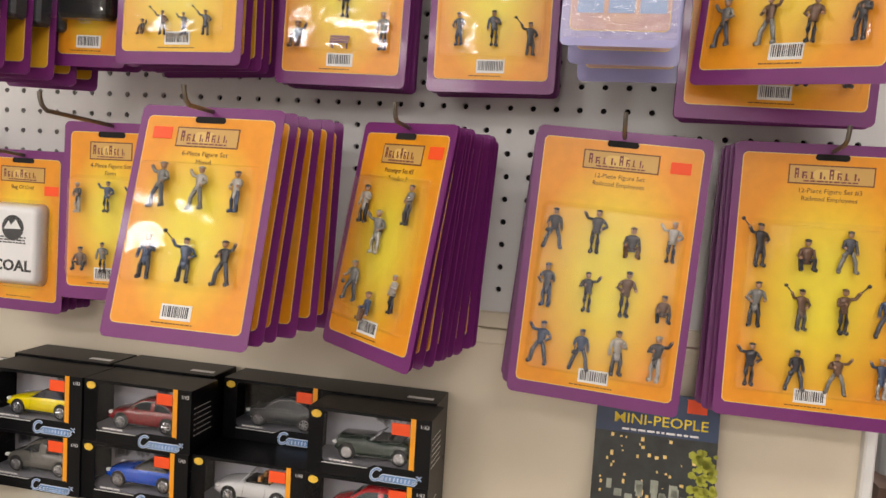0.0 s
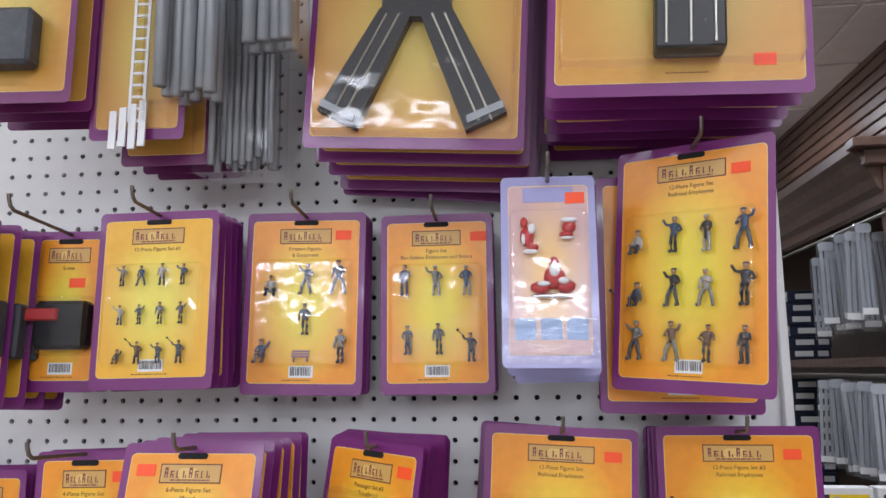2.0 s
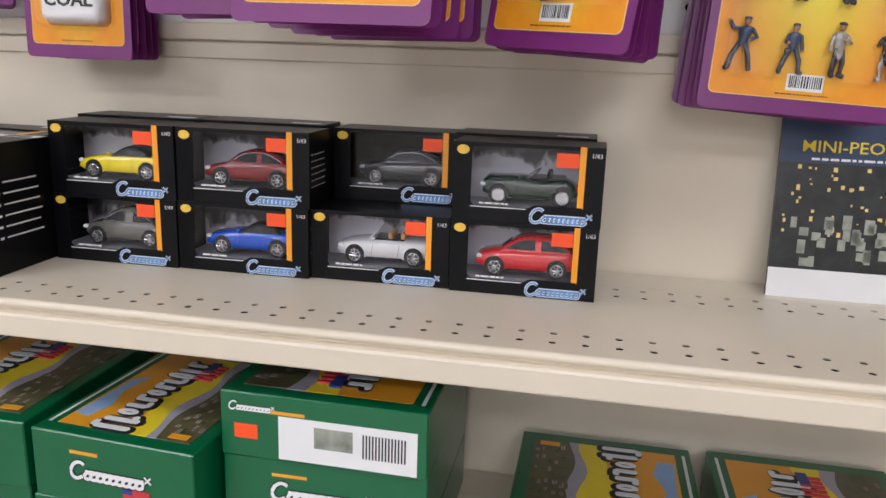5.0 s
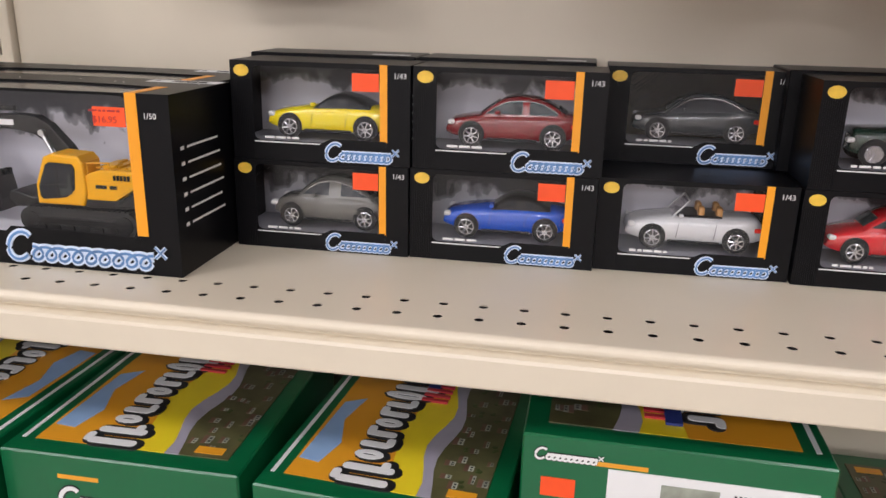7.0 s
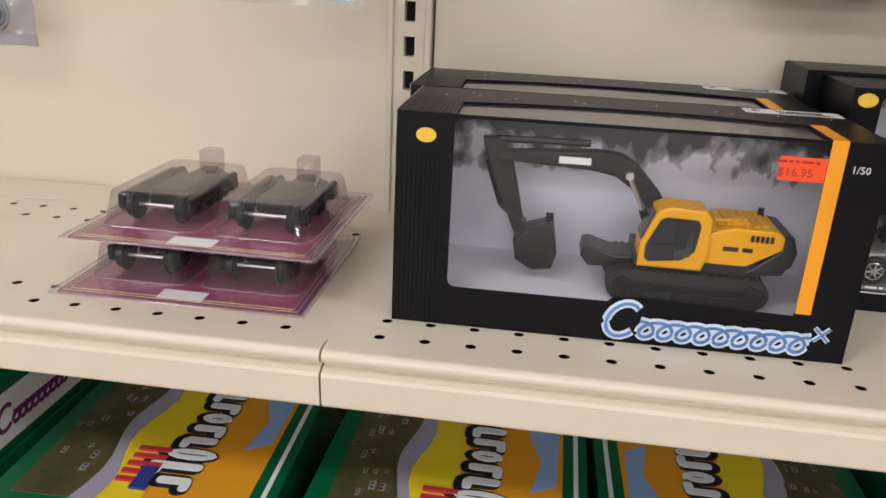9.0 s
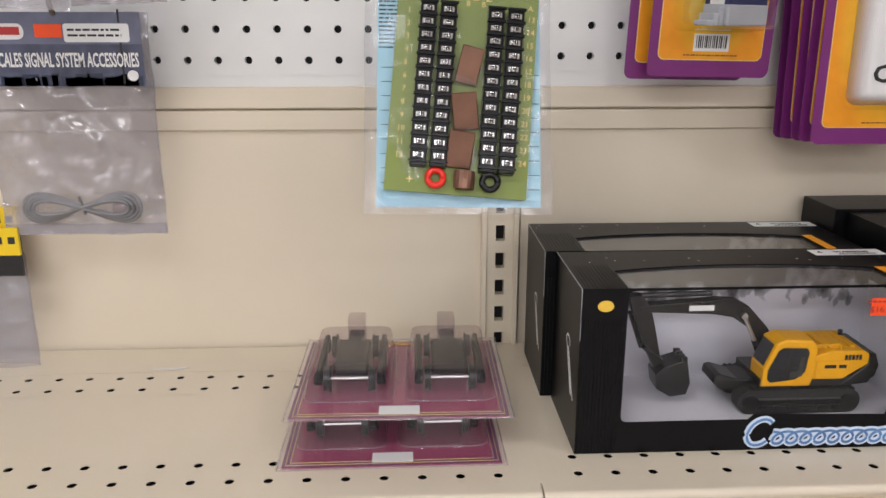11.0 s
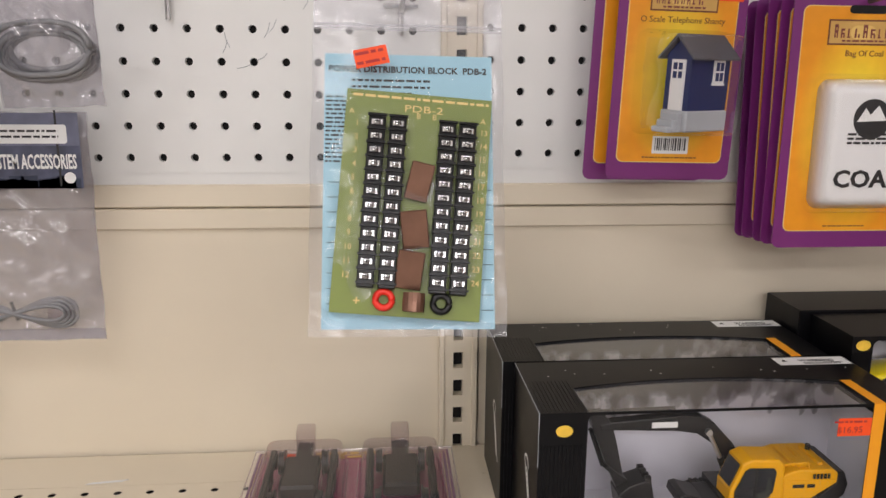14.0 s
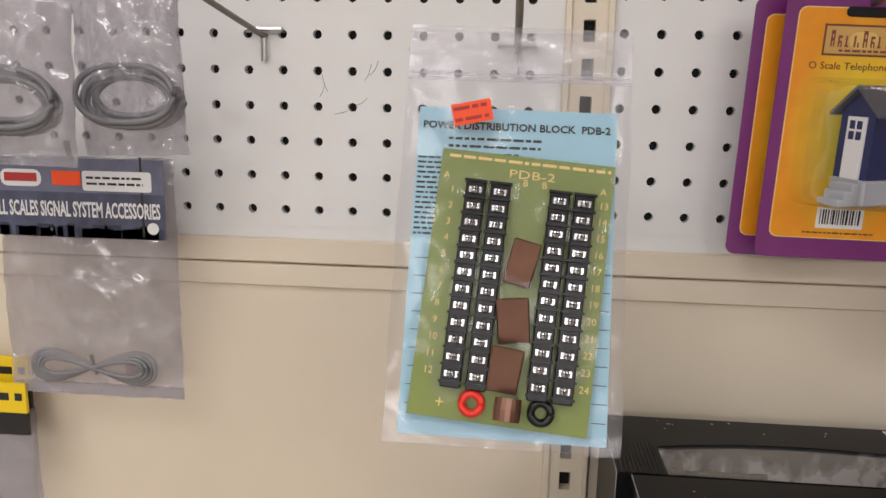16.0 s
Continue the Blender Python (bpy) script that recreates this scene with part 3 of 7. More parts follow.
def shelf(x0, x1, z, label):
    s = empty("shelf", pose(x0, 0, z), label, "shelf", "gondola shelves")
    w = x1 - x0
    n = int((w - 0.004) / P)
    ox = (w - n * P) / 2 + P / 2
    for ya, yb in ((-0.238, -0.196), (-0.098, -0.054)):
        perforated("perforated_strip", (ox, ya + 0.0105, 0), (1, 0, 0), (0, 1, 0), n, 2, P, (yb - ya) / 2, 0.0033, 0.0007, M["beige"], s)
        for q0, q1 in ((0.0, ox - P / 2), (ox - P / 2 + n * P, w)):
            part("strip_end", boxed(q0, q1, ya, yb, -0.003, 0.0), M["beige"], s)
    bm = bmesh.new()
    box(bm, 0.0, w, -0.196, -0.098, -0.004, 0.0)
    box(bm, 0.0, w, -0.054, -0.002, -0.004, 0.0)
    part("deck", bm, M["beige"], s)
    # added near-black sheet under the deck, so its holes look shaded
    part("deck_hole_shade", boxed(0.004, w - 0.004, -0.237, -0.01, -0.016, -0.012), M["dark"], s)
    prof = [(-0.2380, 0.0), (-0.2470, 0.0)] + [(-0.2478 + 0.0040 * math.cos(a), -0.0040 + 0.0040 * math.sin(a)) for a in [radians(100 + 170 * q / 8) for q in range(9)]] + [(-0.2462, -0.0088), (-0.2458, -0.0108),
            (-0.2480, -0.0116), (-0.2518, -0.0128), (-0.2526, -0.0150), (-0.2514, -0.0325), (-0.2506, -0.0340), (-0.2380, -0.0340), (-0.2380, -0.0325), (-0.2490, -0.0320), (-0.2440, -0.0120), (-0.2380, -0.0040)]
    bm = bmesh.new()
    a = [bm.verts.new((0.0006, y, zz)) for y, zz in prof]
    b = [bm.verts.new((w - 0.0006, y, zz)) for y, zz in prof]
    bm.faces.new(a)
    bm.faces.new(b[::-1])
    for i in range(len(prof)):
        j = (i + 1) % len(prof)
        bm.faces.new((a[i], b[i], b[j], a[j]))
    bmesh.ops.recalc_face_normals(bm, faces=bm.faces[:])
    part("front_lip", bm, M["beige"], s)
    return s


shelf(-0.048, 1.20, SHELF, "beige enamelled steel shelf with perforated edges, boxes standing on it")
shelf(-1.27, -0.048, SHELF, "beige enamelled steel shelf with perforated edges, nearly empty")
LOW = 0.846
shelf(-0.048, 1.20, LOW, "beige steel lower shelf under green boxes")
shelf(-1.27, -0.048, LOW, "beige steel lower shelf under green boxes")


# ---- hanging cards ----
def figurine(kind, h):
    """A small painted figure as one plain shape: slot 0 coat, 1 trousers, 2 bare skin."""
    bm = bmesh.new()
    rnd = random.Random(kind)
    s = h / 0.04

    def ink(slot, start):
        bm.faces.ensure_lookup_table()
        for f in bm.faces[start:]:
            f.material_index = slot

    def limb(pts, r, slot):
        start = len(bm.faces)
        tube(bm, [Vector(p) * s for p in pts], r * s, 6)
        ink(slot, start)

    def lump(x, y, z, r, sx, sy, sz, slot, sub=1):
        start = len(bm.faces)
        bmesh.ops.create_icosphere(bm, subdivisions=sub, radius=r * s, matrix=Matrix.Translation((x * s, y * s, z * s)) @ Matrix.Diagonal((sx, sy, sz, 1)))
        ink(slot, start)

    stance = kind % 6
    drop = 0.0
    if stance == 5:
        drop = 0.013
        for sx in (-1, 1):
            limb([(sx * 0.002, 0, 0.008), (sx * 0.006, -0.004, 0.009), (sx * 0.005, -0.005, 0.001), (sx * 0.006, -0.008, 0.001)], 0.0021, 1)
    else:
        wide = (0.0024, 0.0030, 0.0022, 0.0070, 0.0034)[stance]
        for sx in (-1, 1):
            step = wide * (1.0 if sx > 0 or stance != 3 else 1.25)
            limb([(sx * 0.0021, 0, 0.0205), (sx * (0.0021 + step) * 0.6, -0.0012, 0.011), (sx * step, 0.0004, 0.0015), (sx * (step + 0.0008), -0.0030, 0.0011)], 0.0021, 1)
    zc = 0.0200 - drop
    lean = (rnd.random() - 0.5) * 0.0035
    start = len(bm.faces)
    rings = []
    for f, wx in ((0.0, 0.0043), (0.3, 0.0036), (0.65, 0.0050), (0.9, 0.0054), (1.0, 0.0026)):
        z = zc - 0.002 + 0.0150 * f
        rings.append([bm.verts.new(((wx * math.cos(2 * math.pi * k / 10) + lean * f) * s, wx * 0.62 * math.sin(2 * math.pi * k / 10) * s, z * s)) for k in range(10)])
    for a, b in zip(rings, rings[1:]):
        for k in range(10):
            bm.faces.new((a[k], a[(k + 1) % 10], b[(k + 1) % 10], b[k]))
    bm.faces.new(rings[0][::-1])
    bm.faces.new(rings[-1])
    ink(0, start)
    zs = zc + 0.0108
    if stance in (1, 4) and kind % 5:
        lump(lean * 0.3, 0, zc - 0.0035, 0.0046, 1.0, 0.7, 1.25, 0)
    lump(lean * 1.2, -0.0008, zs + 0.0058, 0.0029, 0.9, 1.0, 1.15, 2, 2)
    lump(lean * 1.2, -0.0004, zs + 0.0078, 0.0031, 1.05, 1.15, 0.55, 1 if kind % 3 else 0)
    if kind % 4 != 2:
        lump(lean * 1.2, -0.0024, zs + 0.0070, 0.0027, 1.0, 1.1, 0.22, 1 if kind % 3 else 0)
    raised = rnd.randrange(5)
    for sx in (-1, 1):
        a = Vector((sx * 0.0048 + lean * 0.8, 0, zs))
        way = (raised + (sx > 0)) % 5
        if way == 0:
            b, c = a + Vector((sx * 0.0044, -0.001, 0.0006)), a + Vector((sx * 0.0075, -0.002, 0.0055))
        elif way == 1:
            b, c = a + Vector((sx * 0.0040, 0.0, -0.0055)), a + Vector((-sx * 0.0004, -0.003, -0.0085))
        elif way == 2:
            b, c = a + Vector((sx * 0.0022, -0.002, -0.0062)), a + Vector((sx * 0.0016, -0.0062, -0.0070))
        elif way == 3:
            b, c = a + Vector((sx * 0.0016, 0.0, -0.0064)), a + Vector((sx * 0.0022, -0.0012, -0.0122))
        else:
            b, c = a + Vector((sx * 0.0026, -0.002, -0.0055)), a + Vector((-sx * 0.0030, -0.0048, -0.0040))
        limb([a, a + (b - a) * 0.55, b, c], 0.00155, 0)
        lump(c.x, c.y, c.z, 0.0016, 1, 1, 1.1, 2)
        if way == 0 and kind % 4 == 0:
            e = c + Vector((sx * 0.0075, -0.001, 0.0070))
            limb([c - (e - c) * 0.35, e], 0.00055, 1)
            lump(e.x, e.y, e.z, 0.0024, 1.0, 0.4, 0.8, 1)
        if way == 2 and kind % 3 == 0:
            limb([c, c + Vector((0, -0.0005, -0.004))], 0.0004, 1)
            lump(c.x, c.y, c.z - 0.0062, 0.0026, 1.2, 0.6, 1.0, 1)
    me = bpy.data.meshes.new("figurine")
    bm.to_mesh(me)
    bm.free()
    for p in me.polygons:
        p.use_smooth = True
    return me


FIGS = {}


def put_figure(kind, h, colour, parent, x, y, z):
    key = (kind, round(h, 4), colour)
    if key not in FIGS:
        me = figurine(kind, h)
        me.materials.append(SKIN[colour])
        me.materials.append(SKIN[(colour * 3 + kind) % 6 if kind % 2 else 5])
        me.materials.append(BARE)
        FIGS[key] = me
    ob = new("figurine", FIGS[key])
    ob.parent = parent
    ob.matrix_local = pose(x, y, z, 0, 0, (kind * 37) % 50 - 25)


def dome(w, h, d, cx, cz, y, r=0.006, taper=0.004):
    """A clear moulded bubble on a card."""
    bm = bmesh.new()
    prism(bm, rrect(w, h, r, 4, cx, cz), y - d, y, rrect(w - 2 * taper, h - 2 * taper, max(0.001, r - taper * 0.5), 4, cx, cz))
    bmesh.ops.delete(bm, geom=[f for f in bm.faces if all(abs(v.co.y - y) < 1e-6 for v in f.verts)], context="FACES_ONLY")
    es = [e for e in bm.edges if all(abs(v.co.y - (y - d)) < 1e-6 for v in e.verts)]
    bmesh.ops.bevel(bm, geom=es, offset=min(0.002, d * 0.4), segments=2, affect="EDGES", profile=0.5)
    return bm


def card_body(t, w, h, ink, rim="purple", side=0.0075, foot=0.013, head=0.010):
    """The printed card itself, hung from its top middle; it hangs in -z and faces -y."""
    part("card", prismed(rrect(w, h, 0.006, 4, 0, -h / 2), -0.0007, 0.0), M[rim], t)
    pw, ph, cz = w - 2 * side, h - foot - head, -(head + (h - foot - head) / 2)
    part("panel_edge", prismed(rrect(pw, ph, 0.005, 4, 0, cz), -0.0010, -0.0007), M["cream"], t)
    part("panel", prismed(rrect(pw - 0.0014, ph - 0.0014, 0.0045, 4, 0, cz), -0.0013, -0.0010), M[ink], t, "orange printed panel fading to yellow")


def card_face(t, w, h, titles, tag=None, seed=0, barcode=True, lw=0.42):
    y = -0.0013
    # no hole is cut: the slot's shade is a near-black plate
    part("hang_slot", prismed(rrect(0.030, 0.006, 0.0028, 3, 0, -0.0125), y - 0.0002, y), M["dark"], t)
    z = -0.029
    lw = w * lw
    part("logo_rim", boxed(-lw / 2 - 0.0012, lw / 2 + 0.0012, y - 0.0002, y, z - 0.0092, z + 0.0092), M["ink"], t)
    part("logo_plate", boxed(-lw / 2, lw / 2, y - 0.0004, y - 0.0002, z - 0.008, z + 0.008), M["gold"], t)
    part("logo_glow", prismed(rrect(lw * 0.34, 0.010, 0.0048, 4, -lw * 0.05, z), y - 0.0005, y - 0.0004), M["gold_glow"], t)
    part("logo_line", bars(bmesh.new(), -lw * 0.33, lw * 0.33, y - 0.0005, z - 0.0068, 1, 0.002, 0.0013, seed, 0.0), M["copperink"], t)
    bm = bmesh.new()
    rnd = random.Random(seed)
    x = -lw * 0.44
    for i in range(8):
        ww = lw * (0.062 + 0.03 * rnd.random())
        hh = 0.0096 if i in (0, 4) else 0.0066
        foot = z - 0.0040
        box(bm, x, x + ww * 0.26, y - 0.0007, y - 0.0005, foot, foot + hh)
        if i % 4 in (0, 1):
            box(bm, x + ww * 0.26, x + ww * 0.72, y - 0.0007, y - 0.0005, foot + hh * 0.78, foot + hh)
            box(bm, x + ww * 0.26, x + ww * 0.66, y - 0.0007, y - 0.0005, foot + hh * 0.36, foot + hh * 0.54)
        if i % 4 != 2:
            box(bm, x + ww * 0.52, x + ww * 0.74, y - 0.0007, y - 0.0005, foot, foot + hh * (0.40 if i % 2 else 0.86))
        else:
            box(bm, x - ww * 0.1, x + ww * 0.5, y - 0.0007, y - 0.0005, foot, foot + hh * 0.14)
        x += ww + lw * 0.024
    tagged(part("logo_mark", bm, M["copperink"], t), kind="stuff")
    for i, s in enumerate(titles):
        words(s, 0.0062, M["ink"], t, 0, y - 0.0002, z - 0.0172 - 0.0075 * i, name="title")
    if tag:
        part("price_tag", boxed(tag[0] - 0.0095, tag[0] + 0.0095, y - 0.0006, y - 0.0003, tag[1] - 0.0055, tag[1] + 0.0055), M["tag"], t, "orange price sticker")
    if barcode:
        zb = -h + 0.026
        part("barcode_label", boxed(-0.0145, 0.0145, y - 0.0003, y, zb - 0.006, zb + 0.0075), M["white"], t)
        bm = bmesh.new()
        x = -0.0125
        while x < 0.0125:
            ww = 0.0004 + 0.0009 * rnd.random()
            box(bm, x, x + ww, y - 0.0005, y - 0.0003, zb - 0.0035, zb + 0.006)
            x += ww + 0.0005 + 0.0007 * rnd.random()
        tagged(part("barcode", bm, M["black"], t), kind="stuff")
        part("small_print", bars(bmesh.new(), -0.022, 0.022, y - 0.0002, -h + 0.0165, 1, 0.002, 0.001, seed), M["ink"], t)


def hook(x, z, length, tip=0.012, dx=0.0, dz=0.012):
    """A zinc peg hook: a wire that sticks out of the board and turns up at the tip, on a cross clip."""
    t = empty("peg_hook", pose(x, 0, z), "bent zinc wire hook plugged into the pegboard", "hook", "peg hooks")
    pts = [(0, 0.004, 0.0), (0, -0.008, 0.0)] + [(dx * k / 6, -0.008 - length * k / 6, dz * k / 6 * 0.6) for k in range(1, 7)]
    e = Vector(pts[-1])
    pts += [tuple(e + Vector((0, -0.006, 0.004))), tuple(e + Vector((0, -0.009, 0.004 + tip * 0.6))), tuple(e + Vector((0, -0.0095, 0.004 + tip)))]
    part("wire", tube(bmesh.new(), pts, 0.0021), M["bronze"], t)
    part("clip", tube(bmesh.new(), [(-P / 2, 0.004, 0.004), (-P / 2, -0.004, 0.004), (P / 2, -0.004, 0.004), (P / 2, 0.004, 0.004)], 0.0021), M["steel"], t)
    part("prong", tube(bmesh.new(), [(0, -0.003, 0.004), (0, -0.004, -0.018)], 0.0021), M["steel"], t)
    return t


def stack(x, z, y, w, h, face, n, step, rot=(0, 0, 0), label="", ink="orange", rim="purple", drift=(0.0, 0.0), spin=0.0, bubble=(0.86, 0.62, 0.009), hooked=True, seed=0, reach=0.032):
    """A row of like cards on one hook: the front one in full, those behind it plainer, each a thing."""
    rnd = random.Random(seed + 7)
    front = empty("blister_pack", pose(x, y, z, *rot), label, "blister pack", "carded packs on the pegboard")
    card_body(front, w, h, ink, rim)
    face(front)
    if n:
        back = empty("blister_pack", pose(x + drift[0], y + step, z + drift[1], *rot), "like " + " ".join(label.split()[:8]) + " behind", "blister pack", "carded packs on the pegboard")
        card_body(back, w, h, ink, rim)
        if bubble:
            part("blister", dome(w * bubble[0], h * bubble[1], bubble[2], 0, -h * 0.52, -0.0013), M["clear"], back)
        for i in range(2, n + 1):
            j = [(rnd.random() - 0.5) * q for q in (3.0, 3.0, 5.0)]
            copy_thing(back, pose(x + drift[0] * i + 0.003 * (rnd.random() - 0.5), y + step * i, z + drift[1] * i + 0.003 * (rnd.random() - 0.5), rot[0] * (1 - i / (n + 3)) + j[0], rot[1] + j[1], rot[2] + spin * i + j[2]))
    if hooked:
        hook(x, z - 0.0125, -y + reach, dz=0.012 + 0.15 * reach)
    return front


def figures(w, h, spots, size, seed, bub=True):
    """spots: (x, z) as parts of the card's width and height, from its top left."""
    def put(t):
        rnd = random.Random(seed)
        for i, (fx, fz) in enumerate(spots):
            k = rnd.randrange(1, 24)
            put_figure(k, size * (0.92 + 0.16 * rnd.random()), rnd.randrange(6), t, (fx - 0.5) * w, -0.0065, -fz * h - size * 0.5)
        if seed == 22:
            bm = bmesh.new()
            for q in range(3):
                box(bm, -0.0105, 0.0105, -0.0075 + 0.0012 * q, -0.0066 + 0.0012 * q, -0.80 * h + 0.0030 * q, -0.80 * h + 0.0022 + 0.0030 * q)
            for q in (-0.008, 0.008):
                box(bm, q - 0.0008, q + 0.0008, -0.0075, -0.004, -0.80 * h - 0.0050, -0.80 * h)
            part("bench", bm, M["bench"], t, "small mauve toy bench")
        zs = [s[1] for s in spots]
        if bub:
            top, low = min(zs) * h - size * 0.62, max(zs) * h + size * 0.66
            part("blister", dome(w * 0.84, low - top, 0.0115, 0, -(top + low) / 2, -0.0013, 0.007), M["clear"], t, "clear vacuum-formed blister")
    return put


def grid12(cols, rows):
    return [(c, r) for r in rows for c in cols]


def fig_card(x, z, y, w, h, titles, spots, size, n, step, tag, label, seed, **kw):
    put = figures(w, h, spots, size, seed)

    def face(t):
        card_face(t, w, h, titles, tag, seed)
        put(t)
    return stack(x, z, y, w, h, face, n, step, label=label, seed=seed, **kw)


T12 = ["12-Piece Figure Set", "Railroad Employees"]
G12 = grid12((0.17, 0.41, 0.62, 0.84), (0.37, 0.585, 0.80))
G43 = grid12((0.24, 0.40, 0.57, 0.74), (0.37, 0.585, 0.80))
G6 = [(0.25, 0.36), (0.52, 0.36), (0.78, 0.36), (0.25, 0.66), (0.52, 0.66), (0.78, 0.66)]
# lower row
fig_card(0.581, 1.5265, -0.228, 0.140, 0.212, ["6-Piece Figure Set", "Mixed"], G6, 0.039, 5, 0.026, (-0.045, -0.026),
         "orange card of six silver-grey toy figures under a blister", 11, rot=(-15, 0.3, 0), spin=-1.0, drift=(0.0015, 0.0))
fig_card(0.750, 1.5235, -0.180, 0.136, 0.216, ["Passenger Set #3", "Travelers 1"], [(0.25, 0.36), (0.72, 0.34), (0.45, 0.48), (0.28, 0.70), (0.50, 0.76), (0.75, 0.70)], 0.037, 12, 0.0105, (0.047, -0.026),
         "orange card of toy traveller figures, twisted on its hook", 12, rot=(-9, 2.2, -36), spin=1.6)
fig_card(0.9395, 1.531, -0.090, 0.166, 0.267, T12, G12, 0.041, 4, 0.013, (0.056, -0.030),
         "large orange card of twelve grey toy railway workers", 13, rot=(-2, 3.0, 0), drift=(-0.002, -0.001))
fig_card(1.131, 1.529, -0.066, 0.174, 0.267, ["12-Piece Figure Set #3", "Railroad Employees"], G12, 0.041, 3, 0.012, (0.057, -0.030),
         "large orange card of twelve toy railway workers", 14, rot=(-1, 0.2, 0), drift=(-0.003, -0.001))
fig_card(0.432, 1.513, -0.165, 0.106, 0.182, ["4-Piece Figure Set", "Farm"], [(0.2, 0.42), (0.5, 0.41), (0.8, 0.42), (0.24, 0.74), (0.48, 0.75), (0.7, 0.77), (0.86, 0.75)], 0.033, 2, 0.02, (0.040, -0.027),
         "small orange card of toy figures half hidden by another card", 15, rot=(-2, -0.5, 4), reach=0.085)
# upper row
fig_card(0.4865, 1.779, -0.132, 0.143, 0.203, ["12 Piece Figure Set #1"], G43, 0.024, 4, 0.020, None,
         "yellow-orange card of twelve small toy figures", 21, rot=(-3, -0.4, 0), ink="yellow_print", reach=0.05)
fig_card(0.6455, 1.783, -0.079, 0.145, 0.216, ["Firemen Figures", "& Equipment"], [(0.23, 0.38), (0.53, 0.37), (0.80, 0.37), (0.53, 0.59), (0.18, 0.74), (0.83, 0.74)], 0.038, 3, 0.014, (0.046, -0.028),
         "orange card of dark toy firemen and a small bench", 22, rot=(-1.5, 1.0, 0), reach=0.05)
fig_card(0.8005, 1.778, -0.068, 0.133, 0.212, ["Figure Set", "Bus Station Employees and Riders"], [(0.22, 0.38), (0.50, 0.38), (0.77, 0.38), (0.25, 0.70), (0.52, 0.70), (0.80, 0.74)], 0.035, 2, 0.015, (0.050, -0.028),
         "orange card of toy bus station figures", 23, rot=(-1, 0, 0))
fig_card(1.080, 1.822, -0.172, 0.170, 0.255, T12, G12, 0.039, 0, 0.0, (0.052, -0.032),
         "large orange card of toy workers, turned sideways", 24, rot=(-3, 3.0, -36))
fig_card(1.073, 1.806, -0.100, 0.172, 0.262, T12, G12, 0.039, 2, 0.02, None,
         "large orange card of toy railway workers behind a turned one", 25, rot=(0, 1.0, 0), hooked=False)


def crumpled(w, h, depth, seed):
    """A wavy sheet of film that faces -y, centred on its middle."""
    bm = bmesh.new()
    n = 22
    rows = [[bm.verts.new((w * (i / n - 0.5), -depth * (0.3 + abs(noise.noise(Vector((i * 0.28 + seed, j * 0.35 + i * 0.1, seed)))) * 1.6), h * (j / n - 0.5))) for i in range(n + 1)] for j in range(n + 1)]
    for j in range(n):
        for i in range(n):
            bm.faces.new((rows[j][i], rows[j][i + 1], rows[j + 1][i + 1], rows[j + 1][i]))
    return bm


def santa_face(t):
    w, h = 0.098, 0.2
    part("price_tag", boxed(0.018, 0.038, -0.0019, -0.0015, -0.030, -0.018), M["tag"], t, "orange price sticker")
    part("logo_plate", boxed(-0.026, 0.026, -0.0018, -0.0013, -0.028, -0.012), M["lilac"], t)
    def blob(bm, x, y, z, r, sx=1.0, sz=1.0):
        bmesh.ops.create_icosphere(bm, subdivisions=2, radius=r, matrix=Matrix.Translation((x, y, z)) @ Matrix.Diagonal((sx, 0.55, sz, 1)))

    def dress(shape, material, text, spots):
        bm = bmesh.new()
        for s in spots:
            blob(bm, *s)
        return part(shape, bm, material, t, text, smooth=True)

    dress("ornament", M["santa_red"], "red painted festive figure", ((-0.022, -0.005, -0.066, 0.0085, 0.9, 1.3), (-0.025, -0.006, -0.051, 0.0050, 0.8, 1.2), (-0.016, -0.006, -0.077, 0.005, 1.2, 0.9)))
    dress("ornament_trim", M["white_plastic"], "white beard and trim", ((-0.017, -0.009, -0.058, 0.0045, 0.9, 1.3), (-0.019, -0.008, -0.082, 0.0045, 1.8, 0.6), (-0.026, -0.009, -0.069, 0.0030, 0.7, 2.0)))
    dress("ornament", M["santa_red"], "red painted boot", ((0.021, -0.005, -0.056, 0.0075, 1.0, 0.9), (0.018, -0.006, -0.064, 0.0055, 1.4, 0.6)))
    dress("ornament_trim", M["white_plastic"], "white trim of the boot", ((0.021, -0.007, -0.049, 0.0060, 1.5, 0.5), (0.019, -0.008, -0.068, 0.0040, 1.9, 0.4)))
    dress("ornament", M["santa_red"], "red figure on a sleigh", ((0.005, -0.006, -0.109, 0.0125, 0.9, 1.0), (-0.009, -0.006, -0.119, 0.008, 1.4, 0.8), (0.016, -0.006, -0.118, 0.008, 1.3, 0.9), (0.005, -0.007, -0.094, 0.0055, 1.0, 1.2)))
    dress("ornament_trim", M["white_plastic"], "white beard and trim", ((0.005, -0.0115, -0.102, 0.0055, 1.0, 1.4), (-0.006, -0.011, -0.116, 0.0045, 1.5, 0.6), (0.014, -0.011, -0.113, 0.0045, 1.3, 0.8)))
    dress("ornament_base", M["screw"], "silver runner", ((0.004, -0.006, -0.128, 0.0065, 3.9, 0.45),))
    for k in range(3):
        part("picture", boxed(-0.036 + 0.026 * k, -0.014 + 0.026 * k, -0.0017, -0.0013, -0.172, -0.150), M["box_blue"], t)
    part("blister", dome(0.084, 0.125, 0.013, 0, -0.098, -0.0013, 0.01), M["clear"], t, "clear vacuum-formed blister")
    part("loose_film", crumpled(0.094, 0.046, 0.006, 4), M["haze_film"], t, "shiny crumpled film", smooth=True).matrix_local = pose(0, -0.010, -0.174)


